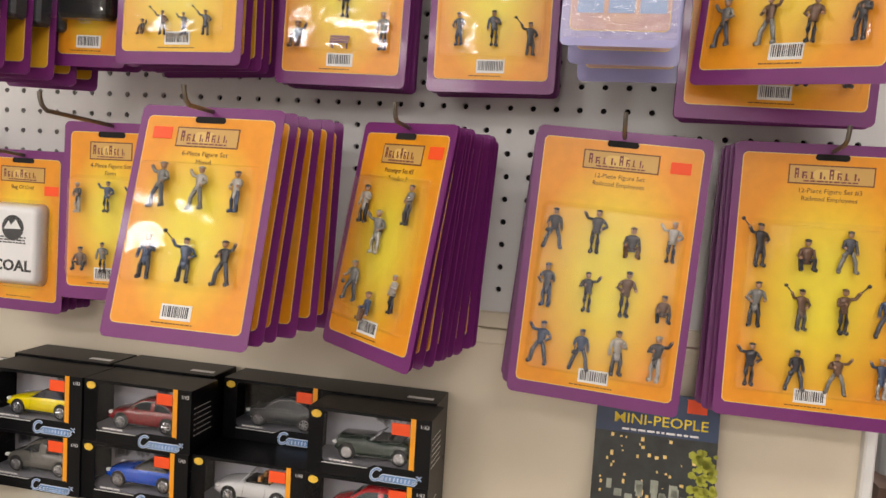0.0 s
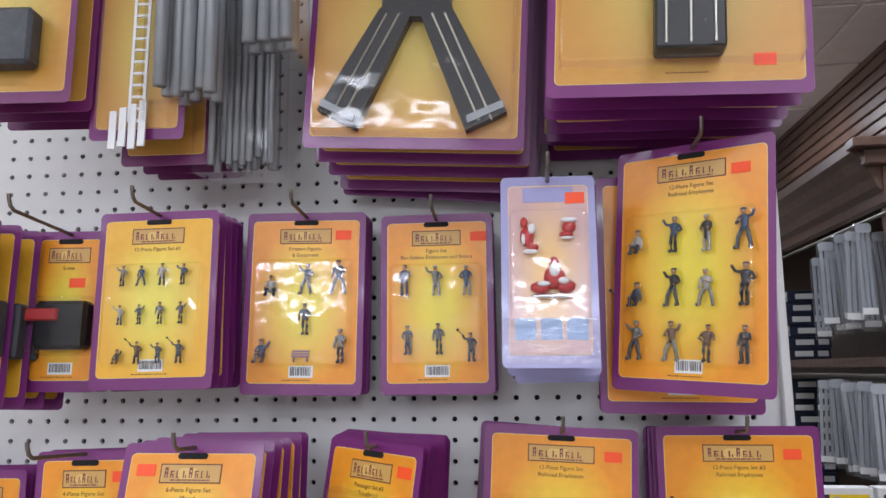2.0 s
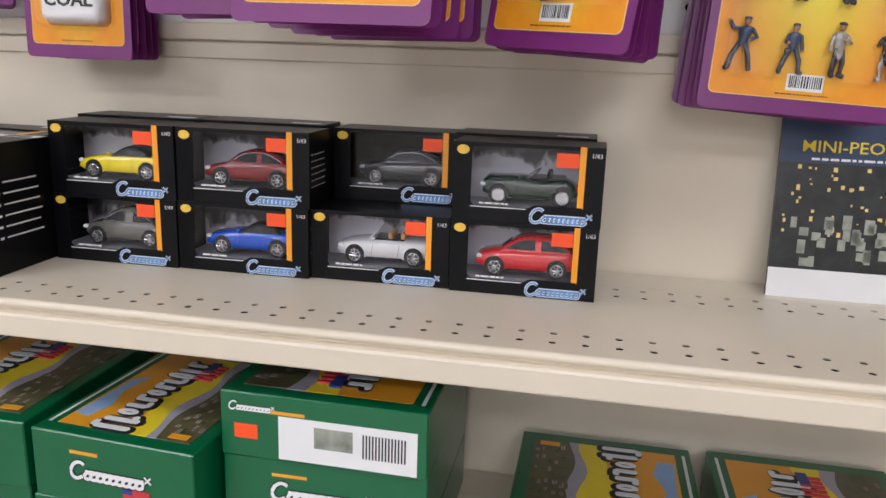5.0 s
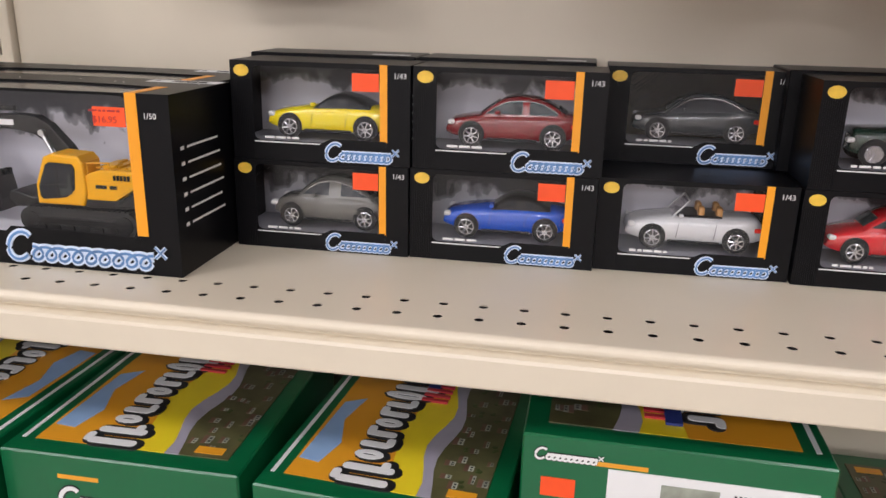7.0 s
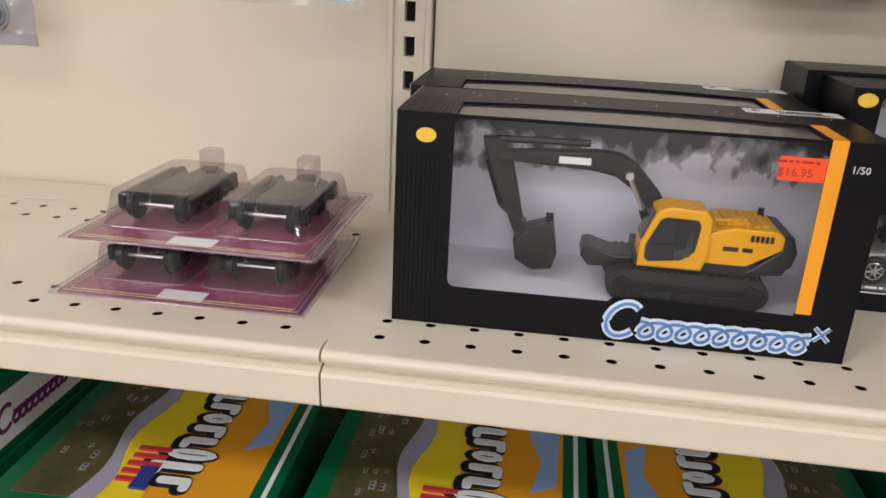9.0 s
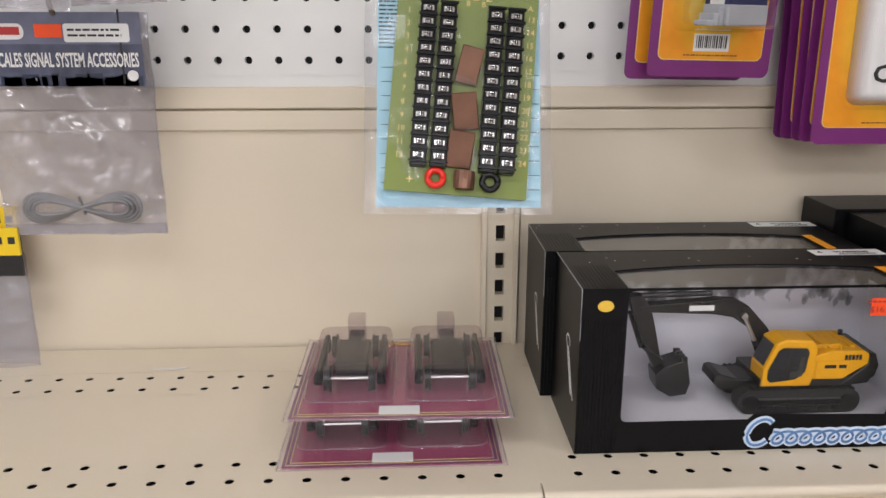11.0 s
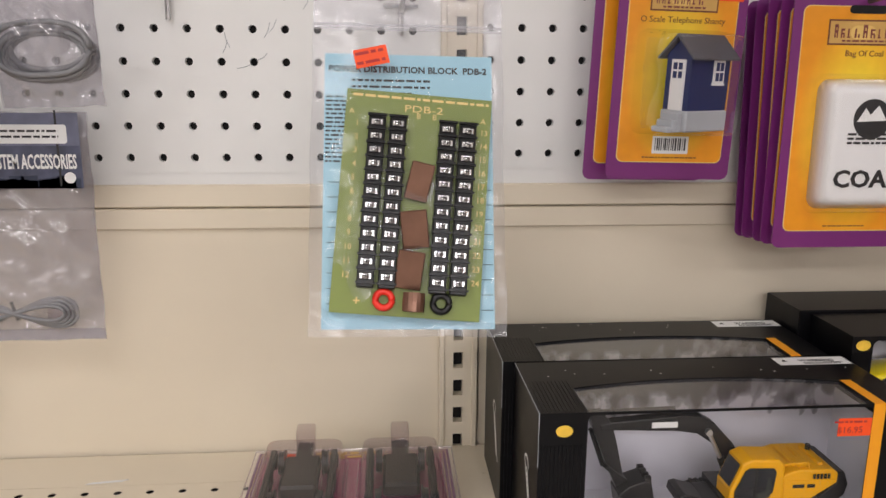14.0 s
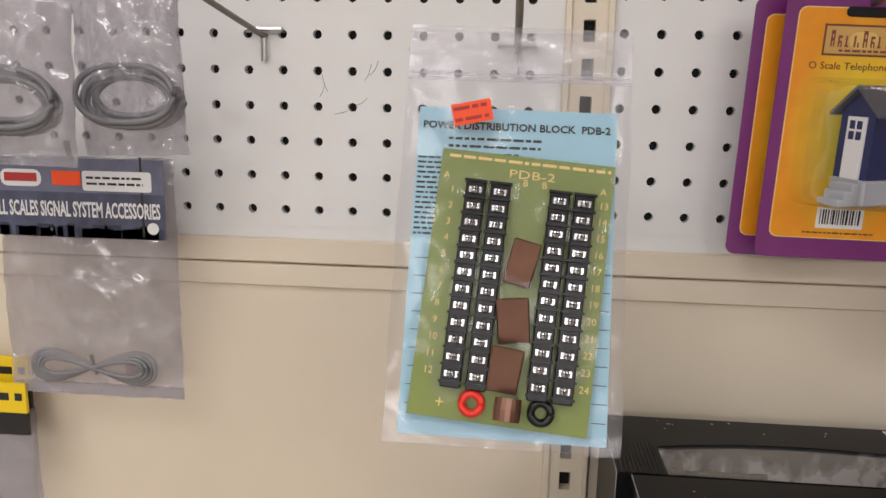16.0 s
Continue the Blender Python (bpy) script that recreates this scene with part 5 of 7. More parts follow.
def side_bars(w, d, h):
    bm = bmesh.new()
    rnd = random.Random(5)
    for k in range(6):
        z = h * (0.70 - 0.085 * k)
        box(bm, w, w + 0.0002, d * 0.22, d * (0.6 + 0.2 * rnd.random()), z, z + h * 0.012)
        box(bm, w, w + 0.0002, d * 0.12, d * 0.17, z - h * 0.004, z + h * 0.016)
    return bm


def flutes(w, h):
    bm = bmesh.new()
    n = 12
    for k in range(n):
        box(bm, w * k / n + 0.0003, w * (k + 0.55) / n, -0.0004, 0.0, h * 0.012, h * 0.82)
    return bm


PAINT = {}


def paint(name, rgb):
    if name not in PAINT:
        PAINT[name] = mat(name + "_car_paint", rgb, 0.22, var=0.03, coat=0.7)
    return PAINT[name]


GLASS = mat("dark_tinted_glass", (0.02, 0.022, 0.026), 0.2, var=0.0, spec=0.2)
TYRE = mat("tyre_rubber", (0.012, 0.012, 0.012), 0.7, var=0.1)
RIM = mat("bright_rim", (0.50, 0.50, 0.52), 0.25, 0.8, var=0.1)
YELLOW = mat("excavator_yellow_paint", (0.80, 0.39, 0.0), 0.34, var=0.04, spec=0.3)
TAN = mat("tan_seat", (0.52, 0.26, 0.08), 0.5, var=0.1)

# top lines of the lower body, then of the cabin, nose at -x, in metres of a 98 mm car
SIDE = {}
SIDE["sedan"] = ([(-0.0490, 0.0130), (-0.0475, 0.0165), (-0.0420, 0.0195), (-0.0220, 0.0228), (0.0000, 0.0240), (0.0280, 0.0250), (0.0420, 0.0250), (0.0480, 0.0225), (0.0490, 0.0150)], [(-0.0250, 0.0226), (-0.0150, 0.0300), (-0.0060, 0.0352), (0.0060, 0.0368), (0.0180, 0.0360), (0.0280, 0.0322), (0.0400, 0.0250)])
SIDE["hatch"] = ([(-0.0480, 0.0140), (-0.0468, 0.0180), (-0.0400, 0.0210), (-0.0230, 0.0245), (0.0000, 0.0252), (0.0300, 0.0262), (0.0430, 0.0260), (0.0475, 0.0220), (0.0480, 0.0150)], [(-0.0260, 0.0240), (-0.0150, 0.0325), (-0.0060, 0.0372), (0.0080, 0.0388), (0.0220, 0.0380), (0.0340, 0.0345), (0.0440, 0.0262)])
SIDE["dome"] = ([(-0.0450, 0.0130), (-0.0435, 0.0180), (-0.0370, 0.0215), (-0.0220, 0.0240), (0.0000, 0.0245), (0.0260, 0.0245), (0.0390, 0.0225), (0.0440, 0.0180), (0.0450, 0.0130)], [(-0.0260, 0.0236), (-0.0170, 0.0320), (-0.0060, 0.0378), (0.0060, 0.0388), (0.0180, 0.0360), (0.0290, 0.0300), (0.0370, 0.0232)])
SIDE["open"] = ([(-0.0490, 0.0130), (-0.0475, 0.0172), (-0.0420, 0.0200), (-0.0220, 0.0232), (-0.0120, 0.0240), (0.0260, 0.0242), (0.0400, 0.0248), (0.0480, 0.0220), (0.0490, 0.0150)], None)
SIDE["softtop"] = ([(-0.0480, 0.0125), (-0.0470, 0.0165), (-0.0410, 0.0192), (-0.0200, 0.0228), (0.0000, 0.0240), (0.0250, 0.0245), (0.0400, 0.0240), (0.0470, 0.0210), (0.0480, 0.0140)], [(-0.0110, 0.0236), (-0.0020, 0.0300), (0.0050, 0.0328), (0.0150, 0.0330), (0.0240, 0.0300), (0.0340, 0.0246)])
SIDE["roadster"] = ([(-0.0450, 0.0150), (-0.0430, 0.0230), (-0.0330, 0.0245), (-0.0200, 0.0250), (-0.0080, 0.0252), (0.0080, 0.0220), (0.0160, 0.0225), (0.0280, 0.0245), (0.0400, 0.0200), (0.0450, 0.0140)], None)


def along(line, n):
    """n + 1 even steps along a line of (x, z), rounded at its knees."""
    out = []
    for k in range(n + 1):
        x = line[0][0] + (line[-1][0] - line[0][0]) * (0.5 - 0.5 * math.cos(math.pi * k / n))
        i = max(j for j in range(len(line) - 1) if line[j][0] <= x + 1e-9)
        (xa, za), (xb, zb) = line[i], line[i + 1]
        f = (x - xa) / (xb - xa)
        sl = [(line[min(j + 1, len(line) - 1)][1] - line[max(j - 1, 0)][1]) / (line[min(j + 1, len(line) - 1)][0] - line[max(j - 1, 0)][0]) for j in (i, i + 1)]
        step = xb - xa
        f2, f3 = f * f, f * f * f
        out.append((x, (2 * f3 - 3 * f2 + 1) * za + (f3 - 2 * f2 + f) * step * sl[0] + (3 * f2 - 2 * f3) * zb + (f3 - f2) * step * sl[1]))
    return out


def lofted(rings):
    bm = bmesh.new()
    vs = [[bm.verts.new(p) for p in ring] for ring in rings]
    for a, b in zip(vs, vs[1:]):
        for i in range(len(a) - 1):
            bm.faces.new((a[i], a[i + 1], b[i + 1], b[i]))
    bm.faces.new(vs[0])
    bm.faces.new(vs[-1][::-1])
    bmesh.ops.recalc_face_normals(bm, faces=bm.faces[:])
    return bm


def car(parent_box, kind, colour, x, y, z, length=0.094, soft_top=False):
    """A die-cast car seen from its left side, with its nose to the left."""
    k = length / 0.098
    t = empty("model_car", parent_box.matrix_world @ pose(x, y, z), f"small die-cast {colour[0].replace('_', ' ')} model car inside its window box", "model car", "boxed model cars")
    deck, roof = SIDE[kind]
    col = paint(*colour)
    hw = 0.0185
    end = abs(deck[0][0])
    wide = lambda px: hw * (1 - 0.20 * abs(px / end) ** 4)  # noqa: E731
    rings = []
    for px, pz in along(deck, 30):
        e, zl = wide(px), 0.0058 + 0.004 * abs(px / end) ** 6
        half = [(0.86, zl), (0.97, zl + 0.20 * (pz - zl)), (1.0, zl + 0.45 * (pz - zl)), (0.985, zl + 0.72 * (pz - zl)), (0.93, zl + 0.92 * (pz - zl)), (0.78, pz), (0.40, pz + 0.0008)]
        rings.append([(px * k, -e * q * k, zz * k) for q, zz in half] + [(px * k, 0, (pz + 0.0011) * k)] + [(px * k, e * q * k, zz * k) for q, zz in half[::-1]])
    part("body", lofted(rings), col, t, smooth=True)
    if roof:
        top = along(roof, 20)
        base = [(px, roof[0][1] + (roof[-1][1] - roof[0][1]) * (px - roof[0][0]) / (roof[-1][0] - roof[0][0]) - 0.0012) for px, pz in top]
        rise = max(pz for px, pz in top) - roof[0][1]
        side = lambda zz, zb: hw * (0.90 - 0.25 * max(0.0, zz - zb) / rise)  # noqa: E731
        rings = []
        for (px, pz), (bx, zb) in zip(top, base):
            half = [(side(zb, zb), zb), (side(zb + 0.5 * (pz - zb), zb), zb + 0.5 * (pz - zb)), (side(pz, zb) + 0.0004, pz - 0.0016), (side(pz, zb) - 0.0012, pz - 0.0003), (hw * 0.35, pz + 0.0004)]
            rings.append([(px * k, -q * k, zz * k) for q, zz in half] + [(px * k, 0, (pz + 0.0006) * k)] + [(px * k, q * k, zz * k) for q, zz in half[::-1]])
        part("cabin", lofted(rings), M["black_plastic"] if soft_top else col, t, smooth=True)
        zb = base[0][1]
        glass_top = [(px, pz - 0.0030) for px, pz in top if pz - 0.0030 > zb + 0.0042]
        mid = glass_top[0][0] * 0.5 + glass_top[-1][0] * 0.5
        for lo, hi in ((glass_top[0][0], mid - 0.0007), (mid + 0.0007, glass_top[-1][0])):
            arch = [(px, pz) for px, pz in glass_top if lo <= px <= hi]
            if len(arch) < 2:
                continue
            pts = [(arch[0][0] - (0.0045 if lo < mid - 0.001 else 0), zb + 0.0032)] + arch + [(arch[-1][0] + (0.0050 if hi > mid else 0), zb + 0.0032)]
            bm = bmesh.new()
            a, b = [[bm.verts.new((px * k, (-side(pz, zb) + off) * k, pz * k)) for px, pz in pts] for off in (-0.0007, 0.0010)]
            bm.faces.new(a)
            bm.faces.new(b[::-1])
            for i in range(len(pts)):
                bm.faces.new((a[i], b[i], b[(i + 1) % len(pts)], a[(i + 1) % len(pts)]))
            bmesh.ops.recalc_face_normals(bm, faces=bm.faces[:])
            part("side_window", bm, GLASS, t, "dark side window")
        for name, run in (("windscreen", [q for q in top if q[0] < glass_top[0][0] + 0.004 and q[1] > zb + 0.0020]), ("rear_window", [q for q in top if q[0] > glass_top[-1][0] - 0.002 and q[1] > zb + 0.0026])):
            if len(run) > 1 and not soft_top:
                part(name, lofted([[(px * k, -hw * 0.56 * k, (pz - 0.0008) * k), (px * k, -hw * 0.56 * k, (pz + 0.0010) * k), (px * k, 0, (pz + 0.0014) * k), (px * k, hw * 0.56 * k, (pz + 0.0010) * k), (px * k, hw * 0.56 * k, (pz - 0.0008) * k)] for px, pz in run]), GLASS, t, smooth=True)
        if kind in ("sedan", "dome") and not soft_top:
            part("trim_line", tube(bmesh.new(), [((px) * k, (-side(pz, zb) - 0.0008) * k, (pz + 0.0004) * k) for px, pz in glass_top], 0.00042 * k, 5), RIM, t, "bright window trim")
    else:
        ws = -0.016 if kind == "open" else -0.004
        lift = 0.0118 if kind == "open" else 0.007
        part("windscreen", prismed([((ws) * k, 0.0245 * k), ((ws + 0.011) * k, (0.0245 + lift) * k), ((ws + 0.012) * k, (0.0245 + lift) * k), ((ws + 0.0015) * k, 0.0245 * k)], -hw * 0.78 * k, hw * 0.78 * k), M["smoke"], t)
        bm = bmesh.new()
        for sy in (-1, 1):
            tube(bm, [(ws * k, sy * hw * 0.80 * k, 0.0240 * k), ((ws + 0.0115) * k, sy * hw * 0.74 * k, (0.0247 + lift) * k)], 0.0007 * k, 6)
        tube(bm, [((ws + 0.0115) * k, -hw * 0.74 * k, (0.0247 + lift) * k), ((ws + 0.0115) * k, hw * 0.74 * k, (0.0247 + lift) * k)], 0.0007 * k, 6)
        part("screen_frame", bm, col if kind == "open" else RIM, t)
        for sx in ((0.000, 0.013) if kind == "open" else (0.012,)):
            for sy in (-1, 1):
                part("seat", boxed((sx + 0.003) * k, (sx + 0.0075) * k, (sy * hw * 0.42 - 0.0045) * k, (sy * hw * 0.42 + 0.0045) * k, 0.018 * k, 0.0318 * k, bevel=0.0016 * k, seg=2), TAN if colour[0] == "white" else M["black_plastic"], t, "tan seat" if colour[0] == "white" else "")
        part("cockpit", boxed((ws + 0.004) * k, (ws + 0.036) * k, -hw * 0.78 * k, hw * 0.78 * k, 0.0238 * k, 0.0257 * k, bevel=0.0006), M["black_plastic"], t)
        if kind == "roadster":
            part("grille", boxed(-0.0462 * k, -0.0440 * k, -0.006 * k, 0.006 * k, 0.010 * k, 0.021 * k, bevel=0.001 * k), RIM, t, "bright upright grille")
    for wx in (-0.0295, 0.0305):
        for sy in (-1, 1):
            e = wide(wx) * k
            part("wheel_arch", disc(bmesh.new(), wx * k, sy * e * 1.0, sy * (e + 0.0004), 0.0092 * k, 0.0098 * k, 22), TYRE, t)
            wheel = part("wheel", disc(bmesh.new(), wx * k, sy * (e - 0.006), sy * (e + 0.0008), 0.0083 * k, 0.0083 * k, 22), TYRE, t)
            bm = bmesh.new()
            tube(bm, [(wx * k + 0.0057 * k * math.cos(2 * math.pi * q / 20), sy * (e + 0.0010), 0.0083 * k + 0.0057 * k * math.sin(2 * math.pi * q / 20)) for q in range(21)], 0.0006 * k, 5)
            for q in range(7):
                a = 2 * math.pi * q / 7 + wx * 40
                tube(bm, [(wx * k, sy * (e + 0.0012), 0.0083 * k), (wx * k + 0.0055 * k * math.cos(a), sy * (e + 0.0012), 0.0083 * k + 0.0055 * k * math.sin(a))], 0.0008 * k, 5)
            disc(bm, wx * k, sy * (e + 0.0008), sy * (e + 0.0018), 0.0083 * k, 0.0020 * k if kind != "roadster" else 0.0055 * k, 14)
            part("rim", bm, RIM, wheel, "bright spoked rim")
    bm = bmesh.new()
    for dx in (-0.0125, 0.0145):
        tube(bm, [(dx * k, (-hw * 1.004) * k, 0.0095 * k), ((dx + 0.0008) * k, (-hw * 1.008) * k, 0.0145 * k), ((dx + 0.0014) * k, (-hw * 0.965) * k, 0.0205 * k)], 0.00022 * k, 4)
    part("door_seam", bm, TYRE, t)
    part("sill_strip", tube(bmesh.new(), [(-0.018 * k, -hw * 0.95 * k, 0.0062 * k), (0.019 * k, -hw * 0.95 * k, 0.0062 * k)], 0.0010 * k, 6), TYRE, t)
    part("door_handle", boxed(0.0085 * k, 0.0120 * k, (-hw * 1.02) * k, (-hw * 0.97) * k, 0.0190 * k, 0.0198 * k), col, t)
    part("mirror", boxed(-0.0120 * k, -0.0085 * k, (-hw * 1.14) * k, (-hw * 0.90) * k, 0.0250 * k, 0.0275 * k, bevel=0.0006 * k), col, t)
    for zx, c in ((-0.0450, M["white"]), (0.0455, M["red_plastic"])):
        for sy in (-1, 1):
            part("car_lamp", boxed((zx - 0.0026) * k, (zx + 0.0026) * k, (sy * hw * 0.76 - 0.0028) * k, (sy * hw * 0.76 + 0.0028) * k, 0.0155 * k, 0.0190 * k, bevel=0.0009), c, t)
    return t


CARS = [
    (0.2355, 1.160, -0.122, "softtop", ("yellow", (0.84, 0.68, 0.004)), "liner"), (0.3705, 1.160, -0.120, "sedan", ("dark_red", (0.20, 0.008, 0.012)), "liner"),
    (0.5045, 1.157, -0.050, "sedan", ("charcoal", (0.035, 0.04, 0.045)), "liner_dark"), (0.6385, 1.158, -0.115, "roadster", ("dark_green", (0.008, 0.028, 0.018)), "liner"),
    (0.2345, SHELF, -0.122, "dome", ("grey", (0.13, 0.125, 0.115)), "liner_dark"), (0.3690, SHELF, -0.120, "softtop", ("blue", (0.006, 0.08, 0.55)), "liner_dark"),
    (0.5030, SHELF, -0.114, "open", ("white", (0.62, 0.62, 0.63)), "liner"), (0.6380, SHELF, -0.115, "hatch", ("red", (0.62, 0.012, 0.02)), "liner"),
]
BW, BH, BD = 0.1335, 0.0672, 0.056
for cx, cz, cy, kind, colour, liner in CARS:
    up = cz > SHELF + 0.01
    z = SHELF + BH + 0.0006 if up else SHELF + 0.0002
    b = window_box(cx, cy, z, BW, BH + (0.004 if up else 0), BD, f"black window box with a {colour[0].replace('_', ' ')} model car and a sticker", liner, "1/43", yaw=1.0 if colour[0] == "white" else 0.0)
    car(b, kind, colour, BW * 0.5 + 0.002, 0.027, BH * 0.235, soft_top=kind == "softtop")
for cx in (0.2300, 0.3660, 0.5000, 0.6340):
    for up in (0, 1):
        if cx == 0.5 and up:
            continue
        t = empty("model_box", pose(cx - 0.004, -0.060 if cx != 0.23 else -0.063, SHELF + 0.0002 + up * (BH + 0.0006)), "black model box standing behind another", "toy box", "boxed models on the shelf")
        part("carton", boxed(0, BW, 0, 0.056, 0, BH + (0.006 if up else 0), bevel=0.0008), M["blackbox"], t)
        part("lid_print", boxed(BW * 0.72, BW * 0.94, 0.012, 0.020, BH + (0.006 if up else 0), BH + 0.0002 + (0.006 if up else 0)), M["white"], t)


def excavator(m):
    t = empty("model_excavator", m, "yellow and black die-cast toy excavator inside its box", "model excavator", "boxed model excavators")
    yel = YELLOW

    def plate(name, pts, y0, y1, material, label="", bevel=0.0):
        bm = prismed(pts, y0, y1)
        if bevel:
            bmesh.ops.bevel(bm, geom=[e for e in bm.edges if abs(e.verts[0].co.y - e.verts[1].co.y) < 1e-6], offset=bevel, segments=2, affect="EDGES", profile=0.5)
        return part(name, bm, material, t, label)

    for sy in (-0.014, 0.020):
        tr = part("track", prismed(rrect(0.090, 0.0185, 0.0091, 6, 0.0, 0.0093), sy - 0.006, sy + 0.006), TYRE, t, "black rubber crawler track")
        part("track_frame", boxed(-0.034, 0.034, sy - 0.0072, sy + 0.0072, 0.0065, 0.0125, bevel=0.001), M["black_plastic"], tr)
        bm = bmesh.new()
        for k in range(6):
            disc(bm, -0.0275 + 0.011 * k, sy - 0.0074, sy - 0.0062, 0.0048, 0.0030, 10)
        for k in (-0.036, 0.036):
            disc(bm, k, sy - 0.0074, sy - 0.0060, 0.0093, 0.0062, 14)
        part("roller", bm, M["black_plastic"], tr)
        bm = bmesh.new()
        for k in range(20):
            box(bm, -0.038 + 0.004 * k, -0.0360 + 0.004 * k, sy - 0.0063, sy + 0.0063, 0.0183, 0.0194)
        part("grouser", bm, TYRE, tr)
    part("turntable", boxed(-0.020, 0.022, -0.010, 0.016, 0.012, 0.0215), M["black_plastic"], t)
    plate("deck", [(-0.030, 0.0205), (0.034, 0.0205), (0.050, 0.0225), (0.052, 0.027), (-0.030, 0.0265)], -0.018, 0.022, M["black_plastic"], "black revolving deck")
    plate("engine_body", [(0.008, 0.026), (0.030, 0.026), (0.048, 0.037), (0.049, 0.044), (0.044, 0.0475), (0.020, 0.0475), (0.012, 0.045), (0.008, 0.043)], -0.0185, 0.0215, yel, "yellow engine body", 0.0010)
    plate("engine_side", [(0.010, 0.0265), (0.030, 0.0265), (0.046, 0.0370), (0.046, 0.0400), (0.010, 0.0400)], -0.0190, -0.0183, yel)
    plate("counterweight", [(0.030, 0.0225), (0.046, 0.0225), (0.054, 0.0275), (0.056, 0.036), (0.053, 0.0445), (0.0475, 0.0455), (0.0475, 0.0370)], -0.0190, 0.0220, M["black_plastic"], "black rounded counterweight", 0.0012)
    plate("cab", [(-0.0290, 0.0215), (0.0060, 0.0215), (0.0090, 0.0300), (0.0085, 0.0520), (0.0045, 0.0565), (-0.0150, 0.0575), (-0.0215, 0.0545), (-0.0290, 0.0350)], -0.0205, 0.0010, yel, "yellow cab", 0.0016)
    plate("cab_window", [(-0.0258, 0.0275), (-0.0235, 0.0252), (-0.0055, 0.0275), (0.0010, 0.0330), (0.0025, 0.0480), (0.0005, 0.0510), (-0.0165, 0.0515), (-0.0195, 0.0495), (-0.0260, 0.0345)], -0.0211, -0.0200, GLASS, "dark cab side window")
    plate("cab_bar", [(-0.0258, 0.0345), (0.0015, 0.0365), (0.0015, 0.0372), (-0.0256, 0.0353)], -0.0215, -0.0210, M["black_plastic"])
    plate("cab_pillar", [(-0.0130, 0.0265), (-0.0115, 0.0265), (-0.0100, 0.0515), (-0.0115, 0.0515)], -0.0214, -0.0210, M["black_plastic"])
    plate("cab_seat", [(-0.0095, 0.0280), (-0.0010, 0.0300), (-0.0005, 0.0440), (-0.0030, 0.0445), (-0.0042, 0.0340), (-0.0100, 0.0330)], -0.0214, -0.0211, M["photo_dark"])
    part("windscreen", prismed([(-0.0282, 0.0370), (-0.0222, 0.0530), (-0.0228, 0.0535), (-0.0288, 0.0372)], -0.0180, -0.0015), GLASS, t)
    bm = bmesh.new()
    for k in range(5):
        box(bm, 0.030 + 0.0026 * k, 0.0316 + 0.0026 * k, -0.0195, -0.0188, 0.0410, 0.0445)
    part("vent", bm, M["black_plastic"], t)
    part("side_mark", bars(bmesh.new(), 0.016, 0.032, -0.0190, 0.0345, 1, 0.002, 0.0026, 3, 0.0), M["black_plastic"], t)
    bm = bmesh.new()
    for k in range(6):
        box(bm, 0.013 + 0.0048 * k, 0.0165 + 0.0048 * k, -0.012, 0.015, 0.0470, 0.0482 + 0.0010 * (k % 2), bevel=0.0004)
    box(bm, 0.020, 0.030, -0.015, -0.004, 0.0470, 0.0505, bevel=0.0012)
    part("engine_cover", bm, yel, t)
    part("handrail", tube(bmesh.new(), [(0.010, -0.017, 0.045), (0.010, -0.017, 0.0515), (0.026, -0.017, 0.0525), (0.028, -0.017, 0.0470)], 0.0006, 6), yel, t)
    part("exhaust", tube(bmesh.new(), [(0.040, 0.008, 0.047), (0.040, 0.008, 0.0530)], 0.0018), M["black_plastic"], t)
    plate("blade", [(-0.060, 0.0205), (-0.055, 0.0150), (-0.040, 0.0155), (-0.030, 0.0190), (-0.030, 0.0235), (-0.042, 0.0230), (-0.055, 0.0270), (-0.059, 0.0260)], -0.010, 0.014, M["black_plastic"], "black front attachment", 0.0012)
    plate("boom", [(-0.012, 0.030), (-0.002, 0.034), (-0.018, 0.058), (-0.032, 0.073), (-0.042, 0.0785), (-0.056, 0.0795), (-0.106, 0.0760), (-0.114, 0.0745), (-0.113, 0.0705), (-0.058, 0.0680), (-0.044, 0.0655), (-0.030, 0.0560)], 0.004, 0.013, M["black_plastic"], "black bent boom", 0.0008)
    plate("stick", [(-0.122, 0.0830), (-0.112, 0.0835), (-0.105, 0.0745), (-0.101, 0.0600), (-0.094, 0.0300), (-0.100, 0.0265), (-0.110, 0.0500), (-0.119, 0.0720)], 0.0045, 0.0125, M["black_plastic"], "black stick", 0.0006)
    part("ram", tube(bmesh.new(), [(-0.026, 0.0025, 0.046), (-0.036, 0.0025, 0.066)], 0.0015), M["steel"], t, "bright hydraulic ram")
    part("ram_sleeve", tube(bmesh.new(), [(-0.019, 0.0025, 0.030), (-0.027, 0.0025, 0.048)], 0.0024), M["black_plastic"], t)
    part("ram_pin", disc(bmesh.new(), -0.0365, 0.0010, 0.0045, 0.0672, 0.0024, 12), M["steel"], t)
    part("stick_ram", tube(bmesh.new(), [(-0.060, 0.0085, 0.0830), (-0.114, 0.0085, 0.0820)], 0.0021), M["black_plastic"], t)
    part("stick_rod", tube(bmesh.new(), [(-0.092, 0.0085, 0.0825), (-0.118, 0.0085, 0.0818)], 0.0012), M["steel"], t)
    part("bucket_ram", tube(bmesh.new(), [(-0.119, 0.0085, 0.0700), (-0.109, 0.0085, 0.0420)], 0.0018), M["black_plastic"], t)
    plate("bucket_link", [(-0.1100, 0.0430), (-0.1070, 0.0440), (-0.0930, 0.0330), (-0.0950, 0.0300)], 0.0030, 0.0140, M["black_plastic"])
